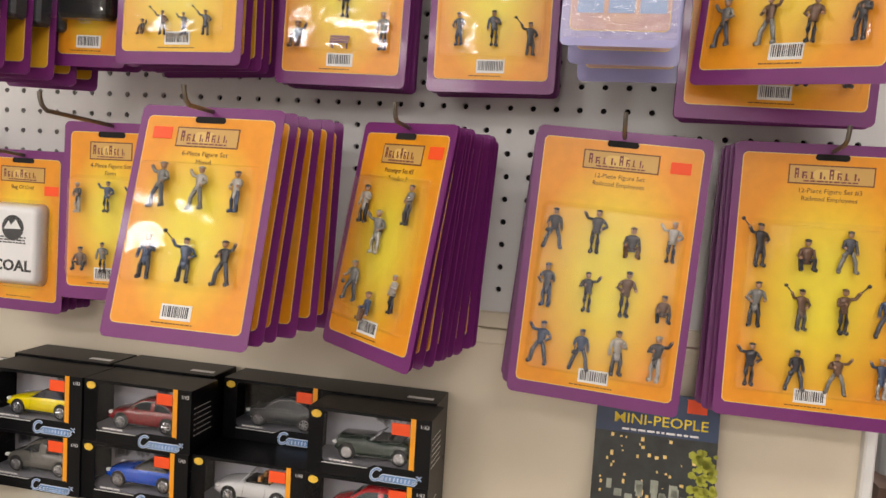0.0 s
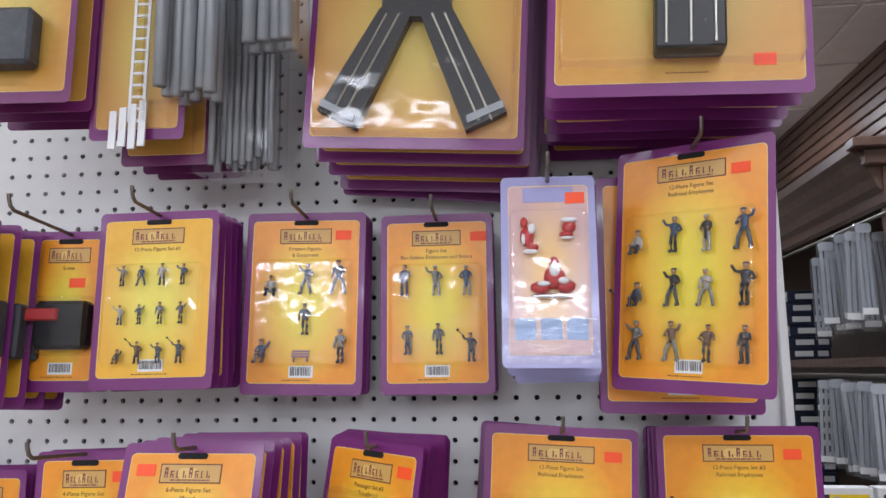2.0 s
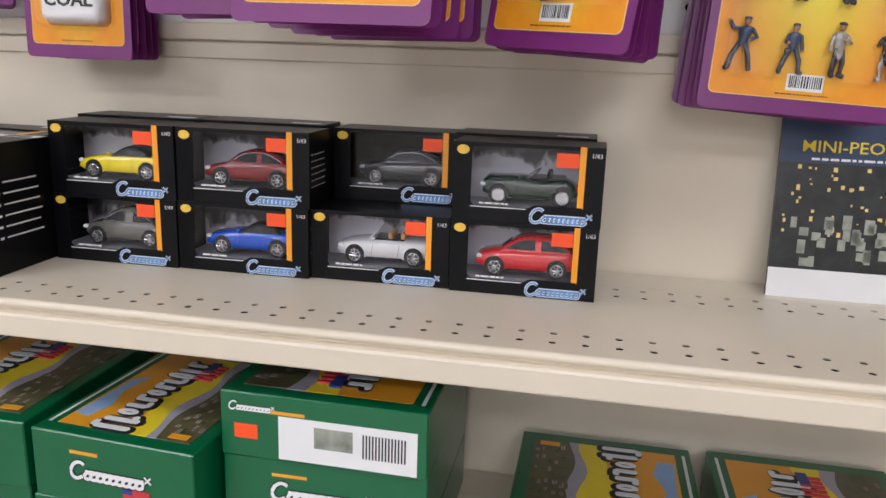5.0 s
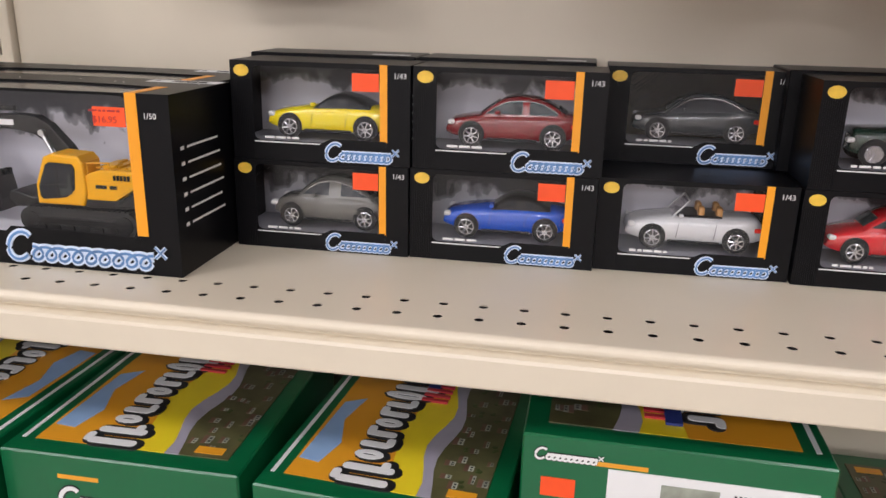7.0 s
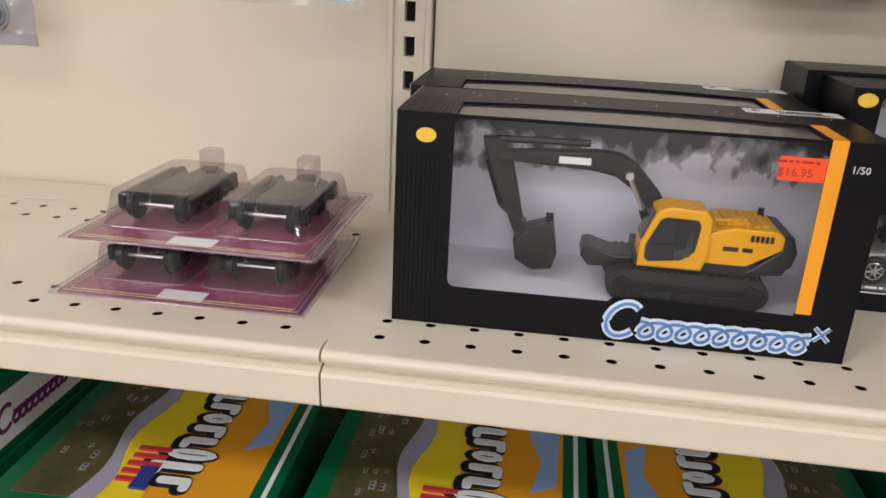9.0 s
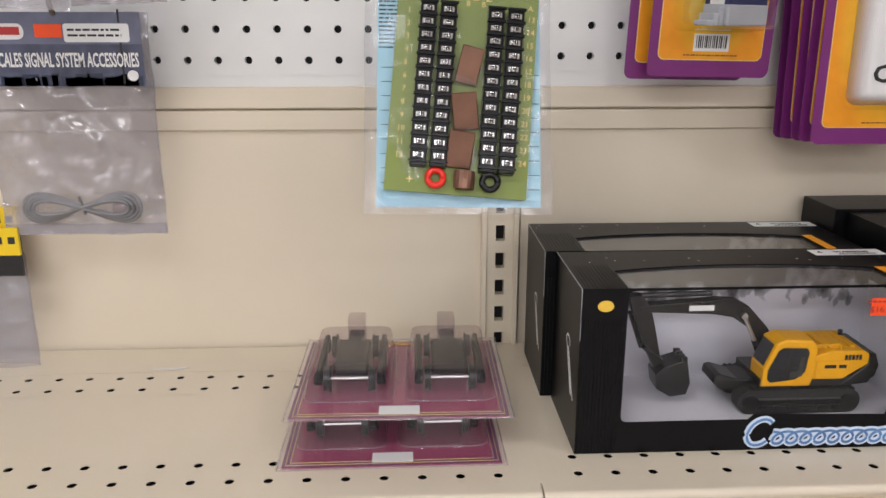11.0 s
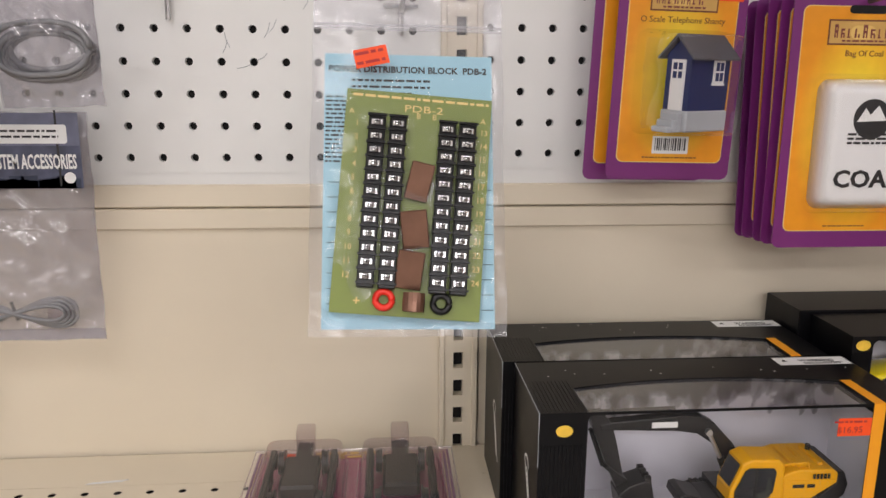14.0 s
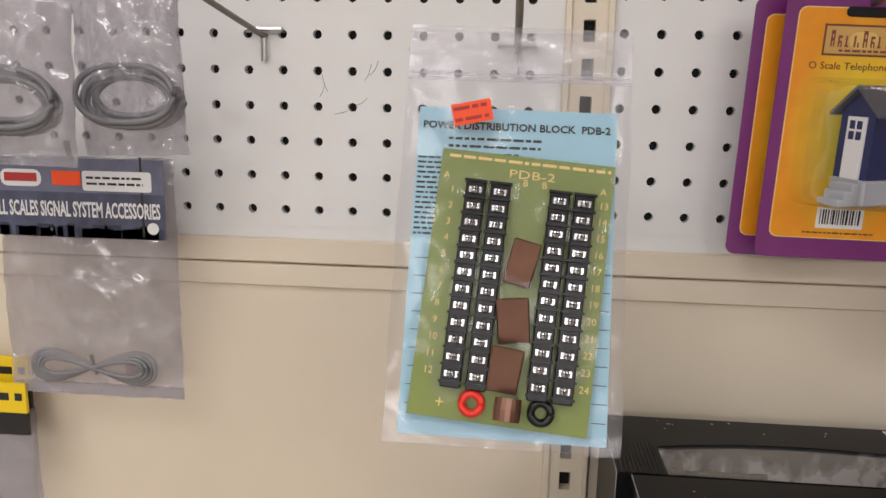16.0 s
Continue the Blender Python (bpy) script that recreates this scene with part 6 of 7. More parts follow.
    plate("bucket", [(-0.1000, 0.0240), (-0.0935, 0.0300), (-0.0800, 0.0345), (-0.0765, 0.0325), (-0.0735, 0.0170), (-0.0760, 0.0075), (-0.0880, 0.0060), (-0.0980, 0.0120)], -0.0020, 0.0180, M["black_plastic"], "black digging bucket", 0.0010)
    bm = bmesh.new()
    for k in range(4):
        box(bm, -0.0815, -0.0770, -0.0016 + 0.0055 * k, 0.0010 + 0.0055 * k, 0.0325, 0.0370)
    part("bucket_tooth", bm, M["black_plastic"], t)
    return t


def big_box(x, y, yaw, full):
    w, h, d = 0.2505, 0.1218, 0.088
    b = window_box(x, y, SHELF + 0.0003, w, h, d, "large black window box with a yellow toy excavator" if full else "large black window box behind a like one", "liner", "1/50", yaw, True)
    excavator(b.matrix_world @ pose(0.1655, 0.036, h * 0.195 * 0.80))
    part("warning_label", boxed(w * 0.775, w * 0.995, d * 0.80, d * 0.965, h, h + 0.0002), M["white"], b, "small white warning label")
    words("WARNING", 0.0055, M["black"], b, w * 0.90, d * 0.865, h + 0.0004, turn=pose(0, 0, 0, -90), name="warning_lettering")
    part("label_print", bars(bmesh.new(), -0.012, 0.020, 0.0, 0.0, 2, 0.0022, 0.0010, 4), M["black"], b).matrix_local = pose(w * 0.90, d * 0.835, h + 0.0003, -90)
    part("label_mark", disc(bmesh.new(), 0, -0.0002, 0.0, 0, 0.0026, 3), M["black"], b).matrix_local = pose(w * 0.80, d * 0.885, h + 0.0003, -90)
    part("arm_mark", boxed(w * 0.352, w * 0.425, 0.0392, 0.0398, h * 0.742, h * 0.775), M["white"], b)
    bm = flourish(bmesh.new(), 0.0, 0.046, 0.0, 0.006, 0.2)
    bmesh.ops.transform(bm, matrix=pose(-0.0003, d * 0.42, h * 0.62, 0, 0, -90) @ pose(0, 0, 0, 0, 62, 0) @ Matrix.Diagonal((1, 0.05, 1, 1)), verts=bm.verts)
    tagged(part("side_mark", bm, M["white"], b, "white flourish on the side"), kind="stuff")
    rnd = random.Random(int(abs(y) * 1000))
    bm = bmesh.new()
    for k in range(14):
        px, py, r = w * rnd.random(), d * (0.66 + 0.3 * rnd.random()), 0.0003 + 0.0005 * rnd.random()
        box(bm, px, px + r * 2, py, py + r, h, h + 0.0002)
    tagged(part("dust_fleck", bm, M["white"], b, "pale flecks of dust"), kind="stuff")
    return b


big_box(-0.0190, -0.2040, 0.2, True)
big_box(-0.0280, -0.1135, -0.2, False)


# ---- booklet ----
def booklet():
    t = empty("booklet", pose(0.995, -0.040, SHELF, -7, 0, 0), "glossy booklet with a night picture of a model town", "booklet")
    w, h = 0.126, 0.172
    part("cover", boxed(-w / 2, w / 2, 0.0, 0.006, 0.0, h), M["photo_dark"], t)
    part("cover_sky", boxed(-w / 2, w / 2, -0.0003, 0.0, h * 0.74, h), M["sky_dusk"], t)
    part("cover_foot", boxed(-w / 2, w / 2, -0.0003, 0.0, 0.0, h * 0.16), M["white"], t)
    words("MINI-PEOPLE", 0.0150, M["box_yellow"], t, 0.004, -0.0006, h * 0.80, width=0.096, name="title", bold=0.00008)
    part("subtitle", bars(bmesh.new(), -0.035, 0.045, -0.0003, h * 0.755, 1, 0.003, 0.0022, 3, 0.1), M["white"], t)
    bm = bmesh.new()
    rnd = random.Random(8)
    for k in range(46):
        x, z = (rnd.random() - 0.5) * w * 0.9, h * (0.30 + 0.42 * rnd.random())
        s = 0.0012 + 0.0028 * rnd.random()
        box(bm, x, x + s, -0.0004, 0.0, z, z + s * (0.7 + rnd.random()))
    tagged(part("cover_light", bm, M["cream"], t, "printed lit windows"), kind="stuff")
    bm = bmesh.new()
    for k in range(60):
        x, z = w * (0.30 + 0.19 * rnd.random()), h * (0.30 + 0.38 * rnd.random())
        disc(bm, x, -0.0005, 0.0, z, 0.002 + 0.003 * rnd.random(), 6)
    tagged(part("cover_bush", bm, M["forsythia"], t, "printed yellow bush"), kind="stuff")
    bm = bmesh.new()
    for k in range(26):
        x, z = (rnd.random() - 0.5) * w * 0.75, h * (0.17 + 0.22 * rnd.random())
        box(bm, x, x + 0.005 + 0.004 * rnd.random(), -0.00045, 0.0, z, z + 0.006 + 0.008 * rnd.random())
    tagged(part("cover_crowd", bm, M["photo"], t), kind="stuff")
    part("price_tag", boxed(0.030, 0.050, -0.0007, -0.0003, h * 0.90, h * 0.985), M["tag"], t, "orange price sticker")


booklet()


# ---- truck packs lying on the shelf ----
def truck_pack(x, y, z, yaw, top):
    t = empty("truck_pack", pose(x, y, z, 0, 0, yaw), "magenta card with two black wheel trucks under smoky bubbles", "blister pack", "wheel truck packs")
    hw, hd = 0.078, 0.070
    part("card", boxed(-hw + 0.003, hw - 0.003, -hd + 0.003, hd - 0.003, 0.0, 0.0010), M["magenta"], t)
    part("card_rim", ring_plate(bmesh.new(), square_like(rrect(0.138, 0.122, 0.002), -hw + 0.003, hw - 0.003, -hd + 0.003, hd - 0.003), rrect(0.138, 0.122, 0.002), -0.0002, 0.0), M["plum"], t).matrix_local = pose(0, 0, 0.0011, -90)
    bm = bmesh.new()
    for k in (0.0055, 0.0085):
        tube(bm, [(px * (hw - k), py * (hd - k), 0.0014) for px, py in ((-1, -1), (1, -1), (1, 1), (-1, 1), (-1, -1))], 0.0003, 4)
    part("card_line", bm, M["cream"], t, "thin pale printed border")
    bm = bmesh.new()
    bm.faces.new([bm.verts.new((px * hw, py * hd, 0.0018)) for px, py in ((-1, -1), (1, -1), (1, 1), (-1, 1))])
    part("film", bm, M["haze_film"], t, "clear film over the card")
    part("film_edge", tube(bmesh.new(), [(px * hw, py * hd, 0.0014) for px, py in ((-1, -1), (1, -1), (1, 1), (-1, 1), (-1, -1))], 0.0009, 5), M["haze_film"], t, "bright folded film edge")
    for sx in (-0.036, 0.036):
        bm = bmesh.new()
        box(bm, sx - 0.013, sx + 0.013, -0.018, 0.028, 0.009, 0.0195, bevel=0.002)
        box(bm, sx - 0.006, sx + 0.006, 0.020, 0.050, 0.013, 0.019, bevel=0.001)
        part("truck_bolster", bm, M["black_plastic"], t, "black cast bolster and coupler")
        for q in (-0.0225, 0.0225):
            bm = bmesh.new()
            box(bm, sx + q - 0.0022, sx + q + 0.0022, -0.034, 0.038, 0.012, 0.0195, bevel=0.001)
            for wy in (-0.027, 0.031):
                box(bm, sx + q - 0.0030, sx + q + 0.0030, wy - 0.0055, wy + 0.0055, 0.0085, 0.0165, bevel=0.001)
            for k in range(3):
                box(bm, sx + q - 0.0028, sx + q + 0.0028, -0.006 + 0.006 * k, -0.002 + 0.006 * k, 0.007, 0.018, bevel=0.0008)
            part("truck_frame", bm, M["black_plastic"], t, "black cast side frame")
        for wy in (-0.027, 0.031):
            for q in (-0.0165, 0.0165):
                bm = bmesh.new()
                for r, e, off in ((0.0085, 0.0036, 0.0), (0.0100, 0.0012, -0.0022 if q > 0 else 0.0022)):
                    bmesh.ops.create_cone(bm, cap_ends=True, segments=20, radius1=r, radius2=r, depth=e, matrix=Matrix.Translation((sx + q + off, wy, 0.0118)) @ Euler((0, math.pi / 2, 0)).to_matrix().to_4x4())
                part("truck_wheel", bm, M["black_plastic"], t, "black flanged wheel")
            part("axle", tube(bmesh.new(), [(sx - 0.0165, wy, 0.0118), (sx + 0.0165, wy, 0.0118)], 0.0013), M["steel"], t, "bright steel axle")
        bm = bmesh.new()
        prism(bm, rrect(0.062, 0.098, 0.008, 4, sx, 0.004), -0.0230, -0.002, rrect(0.056, 0.088, 0.008, 4, sx, 0.004))
        bmesh.ops.delete(bm, geom=[f for f in bm.faces if all(abs(v.co.y + 0.002) < 1e-6 for v in f.verts)], context="FACES_ONLY")
        bmesh.ops.bevel(bm, geom=[e for e in bm.edges if all(abs(v.co.y + 0.0230) < 1e-6 for v in e.verts)], offset=0.0022, segments=2, affect="EDGES", profile=0.5)
        part("bubble", bm, M["smoke"], t, "smoky clear bubble").matrix_local = pose(0, 0, 0, -90)
        # added hazy tube that imitates the highlight along the bubble's bent edge
        part("bubble_foot_glint", tube(bmesh.new(), [(px + sx, 0.004 + pz, 0.0024) for px, pz in rrect(0.064, 0.100, 0.008, 3)] + [(sx + 0.032, 0.046, 0.0024)], 0.0006, 5), M["haze_film"], t, "hazy line standing in for the highlight round the bubble's foot")
        part("bubble_tab", boxed(sx - 0.007, sx + 0.007, 0.044, 0.058, 0.002, 0.0312, bevel=0.0015), M["smoke"], t)
    part("barcode_label", boxed(-0.014, 0.014, -hd + 0.006, -hd + 0.018, 0.0019, 0.0022), M["white"], t)
    if top:
        part("price_tag", boxed(-0.058, -0.040, 0.050, 0.062, 0.0024, 0.0028), M["tag"], t, "orange price sticker")
        part("card_print", bars(bmesh.new(), -0.03, 0.03, 0, 0, 2, 0.006, 0.003, 6), M["gold"], t).matrix_local = pose(0, 0.061, 0.0022, -90)


truck_pack(-0.1460, -0.1480, SHELF + 0.0005, 0.4, False)
truck_pack(-0.1400, -0.1400, SHELF + 0.0322, -0.6, True)
scrap = part("paper_scrap", prismed([(-0.016, -0.002), (0.012, 0.001), (0.016, 0.004), (-0.012, 0.0005)], -0.0006, 0.0), M["white"])
scrap.matrix_world = pose(-0.342, -0.050, SHELF + 0.0006, -90, 0, 0)
tagged(scrap, "small torn strip of white paper on the shelf", "paper scrap")


# ---- bags on the left board ----
def bag(w, h, d, material, bulge=0.6, seed=0, crumple=1.0):
    """A soft plastic bag hung in -z: a puffed, crumpled sheet on both sides."""
    bm = bmesh.new()
    nx, nz = 34, 50
    for side in (-1, 1):
        vs = []
        for j in range(nz + 1):
            row = []
            for i in range(nx + 1):
                u, v = i / nx, j / nz
                puff = (math.sin(math.pi * u) ** 0.5) * (math.sin(math.pi * min(1, v * 1.05)) ** 0.6) if 0 < u < 1 and 0 < v < 0.95 else 0
                nn = noise.noise(Vector((u * 6 + seed, v * 8, side * 3))) * 0.0018
                for q, amp in ((5.0, 0.0022), (11.0, 0.0012)):
                    c = noise.noise(Vector((u * q + seed * 1.7 + v * 2, v * q * 1.3 - u * q * 0.5, side * q)))
                    nn += (abs(c) ** 0.7 - 0.3) * amp * crumple
                edge = noise.noise(Vector((seed, v * 5, 1))) * 0.0012
                row.append(bm.verts.new(((u - 0.5) * w + edge, side * (d * bulge * puff) + nn * (1 if puff else 0.6), -v * h + noise.noise(Vector((u * 5, seed, 2))) * 0.001)))
            vs.append(row)
        for j in range(nz):
            for i in range(nx):
                f = (vs[j][i], vs[j][i + 1], vs[j + 1][i + 1], vs[j + 1][i])
                bm.faces.new(f if side < 0 else f[::-1])
    return bm


def board_pack():
    t = empty("bagged_board", pose(-0.0970, -0.1185, 1.4740, -20, 1.0, 0), "clear zip bag with a green terminal board on blue paper", "bagged part")
    part("bag", bag(0.122, 0.224, 0.016, M["bag"], 0.6, 3, 0.9), M["bag"], t, "clear zip-top bag", smooth=True)
    bm = bmesh.new()
    for q in (-0.0262, -0.0288):
        tube(bm, [(-0.0600, -0.0035, q), (-0.02, -0.0040, q - 0.0003), (0.02, -0.0040, q + 0.0002), (0.0600, -0.0035, q)], 0.0009, 6)
    part("zip_strip", bm, M["zip_film"], t, "milky zip closure")
    part("header_film", crumpled(0.120, 0.030, 0.003, 7), M["zip_film"], t, "pale crumpled bag head", smooth=True).matrix_local = pose(0, -0.002, -0.0135)
    part("instruction_sheet", boxed(-0.053, 0.054, 0.0005, 0.0012, -0.2195, -0.044), M["sky_paper"], t, "light blue printed sheet")
    words("POWER DISTRIBUTION BLOCK  PDB-2", 0.0058, M["black"], t, 0.0, 0.0002, -0.0560, width=0.101, name="sheet_title", bold=0.00014)
    part("sheet_print", bars(bmesh.new(), -0.036, 0.020, 0.0004, -0.0620, 3, 0.0042, 0.0014, 4, 0.4), M["black"], t)
    part("sheet_text", bars(bmesh.new(), -0.052, -0.018, 0.0004, -0.0730, 16, 0.0028, 0.0011, 6, 0.2), M["black"], t)
    bm = bmesh.new()
    for k in range(9):
        box(bm, -0.050, -0.040, 0.0001, 0.0004, -0.128 - 0.0095 * k, -0.1276 - 0.0095 * k)
        box(bm, 0.046, 0.053, 0.0001, 0.0004, -0.132 - 0.0095 * k, -0.1316 - 0.0095 * k)
    part("sheet_ticks", bm, M["black"], t)
    part("price_tag", boxed(-0.0105, 0.0105, -0.0003, 0.0, -0.006, 0.006), M["tag"], t, "orange price sticker").matrix_local = pose(-0.0235, -0.0135, -0.051, 0, -13, 0)
    part("price_print", bars(bmesh.new(), -0.0095, 0.0085, 0.0, 0.0022, 2, 0.0062, 0.0018, 8, 0.1), M["santa_red"], t).matrix_local = pose(-0.0235, -0.0139, -0.051, 0, -13, 0)
    b = part("circuit_board", boxed(-0.046, 0.046, 0.0, 0.0016, -0.141, 0.0), M["pcb"], t, "green circuit board with white lettering")
    b.matrix_local = pose(0.0075, -0.004, -0.0715, 0, 4.0, 0)
    words("PDB-2", 0.0064, M["cream"], b, 0.003, -0.0002, -0.0120, width=0.024, name="board_lettering")
    part("board_mark", bars(bmesh.new(), -0.042, 0.044, 0.0, -0.0042, 1, 0.004, 0.0016, 5, 0.0), M["cream"], b)
    for k, xs in ((0, (-0.038, 0.0)), (12, (0.011, 0.042))):
        for i in range(12):
            words(str(k + i + 1), 0.0052, M["cream"], b, xs[0] if k == 0 else xs[1], -0.0002, -0.0235 - 0.0087 * i, name="number_mark")
    for s, x in (("A", -0.042), ("B", 0.000), ("B", 0.010), ("A", 0.041)):
        words(s, 0.0052, M["cream"], b, x, -0.0002, -0.0160, name="letter_mark")
    words("+", 0.009, M["cream"], b, -0.030, -0.0002, -0.136, name="plus_mark")
    for bx in (-0.0255, -0.0125, 0.0185, 0.0312):
        dz = -0.0015 if bx < 0 else -0.0025
        s = part("terminal_strip", boxed(bx - 0.0052, bx + 0.0052, -0.0075, 0.0, -0.1235 + dz, -0.0155 + dz, bevel=0.0006), M["black_plastic"], b, "black screw terminal strip")
        for i in range(13):
            part("barrier", boxed(bx - 0.0060, bx + 0.0060, -0.0098, -0.0074, -0.0170 + dz - 0.0087 * i, -0.0157 + dz - 0.0087 * i), M["black_plastic"], s)
        for i in range(12):
            zc = -0.0210 + dz - 0.0087 * i
            bm = bmesh.new()
            box(bm, bx - 0.0036, bx + 0.0036, -0.0086, -0.0075, zc - 0.0020, zc + 0.0020, bevel=0.0004)
            bmesh.ops.create_icosphere(bm, subdivisions=2, radius=0.0024, matrix=Matrix.Translation((bx, -0.0088, zc)) @ Matrix.Diagonal((1, 0.8, 1, 1)))
            part("screw", bm, M["screw"], s, "bright screw")
        bm = bmesh.new()
        for i in range(12):
            zc = -0.0210 + dz - 0.0087 * i
            box(bm, bx - 0.0016, bx + 0.0016, -0.0109, -0.0104, zc - 0.0003, zc + 0.0003)
            box(bm, bx - 0.0003, bx + 0.0003, -0.0109, -0.0104, zc - 0.0016, zc + 0.0016)
        tagged(part("screw_slot", bm, M["black_plastic"], s), kind="stuff")
    for i, (x, z, w, r) in enumerate(((0.0035, -0.056, 0.0145, 10), (0.002, -0.086, 0.0165, -10), (0.001, -0.111, 0.0165, 4))):
        part("copper_strip", boxed(-w / 2, w / 2, -0.006, -0.0045, -0.012, 0.012, bevel=0.0006), M["copper"], b, "dull copper strip").matrix_local = pose(x, -0.002, z, 20, r, 0)
    bm = bmesh.new()
    tube(bm, [(0.0045 + 0.0066 * math.cos(a), -0.006 + 0.0045 * math.sin(a), -0.132) for a in [radians(-160 + 300 * k / 14) for k in range(15)]], 0.0006, 6)
    bmesh.ops.transform(bm, matrix=Matrix.Translation((0, 0, -0.132)) @ Matrix.Diagonal((1, 1, 11, 1)) @ Matrix.Translation((0, 0, 0.132)), verts=bm.verts)
    part("copper_roll", bm, M["copper"], b, "rolled copper strip")
    for x, m in ((-0.0135, "red_plastic"), (0.0215, "black_plastic")):
        bm = bmesh.new()
        tube(bm, [(x + 0.0050 * math.cos(2 * math.pi * k / 20), -0.004, -0.1315 + 0.0050 * math.sin(2 * math.pi * k / 20)) for k in range(21)], 0.0021, 8)
        part("washer_ring", bm, M[m], b, m.split("_")[0] + " plastic ring", smooth=True)


board_pack()
hook(-0.0985, 1.4700, 0.130)


def cable_pack(x, y, z, w, h, label, full, seed, rot=(0, 0, 0)):
    t = empty("cable_bag", pose(x, y, z, *rot), label, "bagged cable", "cable bags on the pegboard")
    if full:
        part("header_card", boxed(-w / 2, w / 2, -0.013, -0.0123, -0.056, 0.0), M["header"], t, "navy printed header card")
        rnd = random.Random(4)
        bm = bmesh.new()
        for k in range(30):
            px = -w / 2 + w * rnd.random() * 0.94
            box(bm, px, px + 0.005 + 0.008 * rnd.random(), -0.0131, -0.013, -0.056, -0.050 + 0.004 * rnd.random())
        tagged(part("header_street", bm, M["navy_box"], t, "dim printed street"), kind="stuff")
        part("header_sky", boxed(-w / 2, w / 2, -0.01305, -0.013, -0.024, 0.0), M["header_sky"], t)
        part("signal_mast", boxed(w * 0.37, w * 0.382, -0.0132, -0.013, -0.054, 0.002), M["black"], t)
        words("ALL SCALES SIGNAL SYSTEM ACCESSORIES", 0.0150, M["white"], t, 0.0, -0.0132, -0.0410, width=w * 0.95, name="header_title", bold=0.00035)
        part("header_panel", prismed(rrect(0.050, 0.014, 0.002, 3, w * 0.24, -0.0155), -0.0133, -0.013), M["white"], t)
        part("header_print", bars(bmesh.new(), w * 0.24 - 0.022, w * 0.24 + 0.020, -0.0133, -0.0140, 2, 0.0042, 0.0016, 3, 0.1), M["black"], t)
        part("maker_plate", prismed(rrect(0.030, 0.012, 0.005, 3, -w * 0.30, -0.0145), -0.0133, -0.013), M["white"], t)
        part("maker_mark", boxed(-w * 0.30 - 0.012, -w * 0.30 + 0.012, -0.0136, -0.0133, -0.017, -0.011), M["santa_red"], t)
        part("price_tag", boxed(-w * 0.12, w * 0.04, -0.0138, -0.0133, -0.019, -0.009), M["tag"], t, "orange price sticker")
        bm = disc(bmesh.new(), w * 0.43, -0.0135, -0.013, -0.048, 0.0042, 16)
        part("round_seal", bm, M["white"], t)
    part("bag", bag(w * 1.03, h, 0.022, M["milky"], 0.6, seed, 3.2), M["milky"], t, "clear crumpled bag", smooth=True)
    if full:
        bm = bmesh.new()
        pts = []
        for k in range(4):
            r = 0.048 - 0.003 * k
            pts += [(r * math.sin(a), -0.004 - 0.001 * k, -h * 0.865 + (0.012 - 0.002 * k) * math.sin(2 * a)) for a in [2 * math.pi * q / 40 for q in range(40)]]
        tube(bm, pts, 0.0016, 6)
        part("cable", bm, M["cable"], t, "grey flat cable in a figure of eight", smooth=True)
        part("cable_tie", tube(bmesh.new(), [(-0.002, -0.004, -h * 0.865 + 0.009), (0.001, -0.005, -h * 0.865), (0.002, -0.004, -h * 0.865 - 0.006)], 0.0013), M["black_plastic"], t)
        part("plug", boxed(0.026, 0.044, -0.007, -0.001, -h * 0.865 - 0.005, -h * 0.865 + 0.003), M["smoke"], t)
        part("bag_seam", boxed(-w * 0.51, w * 0.51, -0.0015, 0.0015, -h + 0.001, -h + 0.009), M["milky"], t)
    else:
        bm = bmesh.new()
        pts = []
        for k in range(7):
            r = 0.027 - 0.0021 * (k % 4)
            pts += [(r * 1.25 * (abs(math.cos(a)) ** 0.75) * (1 if math.cos(a) > 0 else -1) + 0.003 * math.sin(3 * k), -0.010 + 0.0028 * k, -h * 0.74 + r * 0.66 * math.sin(a) + 0.003 * math.cos(2 * k)) for a in [2 * math.pi * q / 32 for q in range(32)]]
        tube(bm, pts, 0.0021, 6)
        part("cable", bm, M["cable"], t, "coiled grey flat cable", smooth=True)


cable_pack(-0.404, -0.034, 1.391, 0.130, 0.180, "clear bag of grey signal cable under a navy header card", True, 1)
cable_pack(-0.405, -0.110, 1.538, 0.084, 0.146, "clear bag with a coil of grey cable", False, 2, rot=(0, 2, 8))
cable_pack(-0.350, -0.070, 1.538, 0.070, 0.142, "clear bag with a coil of grey cable behind another", False, 5, rot=(0, -2, -4))
cable_pack(-0.455, -0.140, 1.534, 0.080, 0.145, "clear bag with a coil of grey cable", False, 7, rot=(0, 1, 5))
hook(-0.404, 1.3805, 0.035)
hook(-0.375, 1.5700, 0.150)


def yellow_pack(x, y, z):
    t = empty("yellow_pack", pose(x, y, z), "clear pack with a yellow and black header, seen at its edge", "bagged part", "yellow header packs")
    part("header_card", boxed(-0.045, 0.045, -0.003, 0.0, -0.024, 0.0), M["yellow_card"], t, "yellow header")
    part("header_band", boxed(-0.045, 0.045, -0.003, 0.0, -0.042, -0.024), M["black"], t)
    part("maker_mark", bars(bmesh.new(), 0.012, 0.042, -0.003, -0.014, 1, 0.006, 0.006, 3, 0.0), M["black"], t)
    part("bag", bag(0.092, 0.115, 0.014, M["bag"], 0.5, 9), M["milky"], t, "clear bag", smooth=True).matrix_local = pose(0, 0, -0.041)


yellow_pack(-0.506, -0.034, 1.218)
yellow_pack(-0.514, -0.016, 1.232)


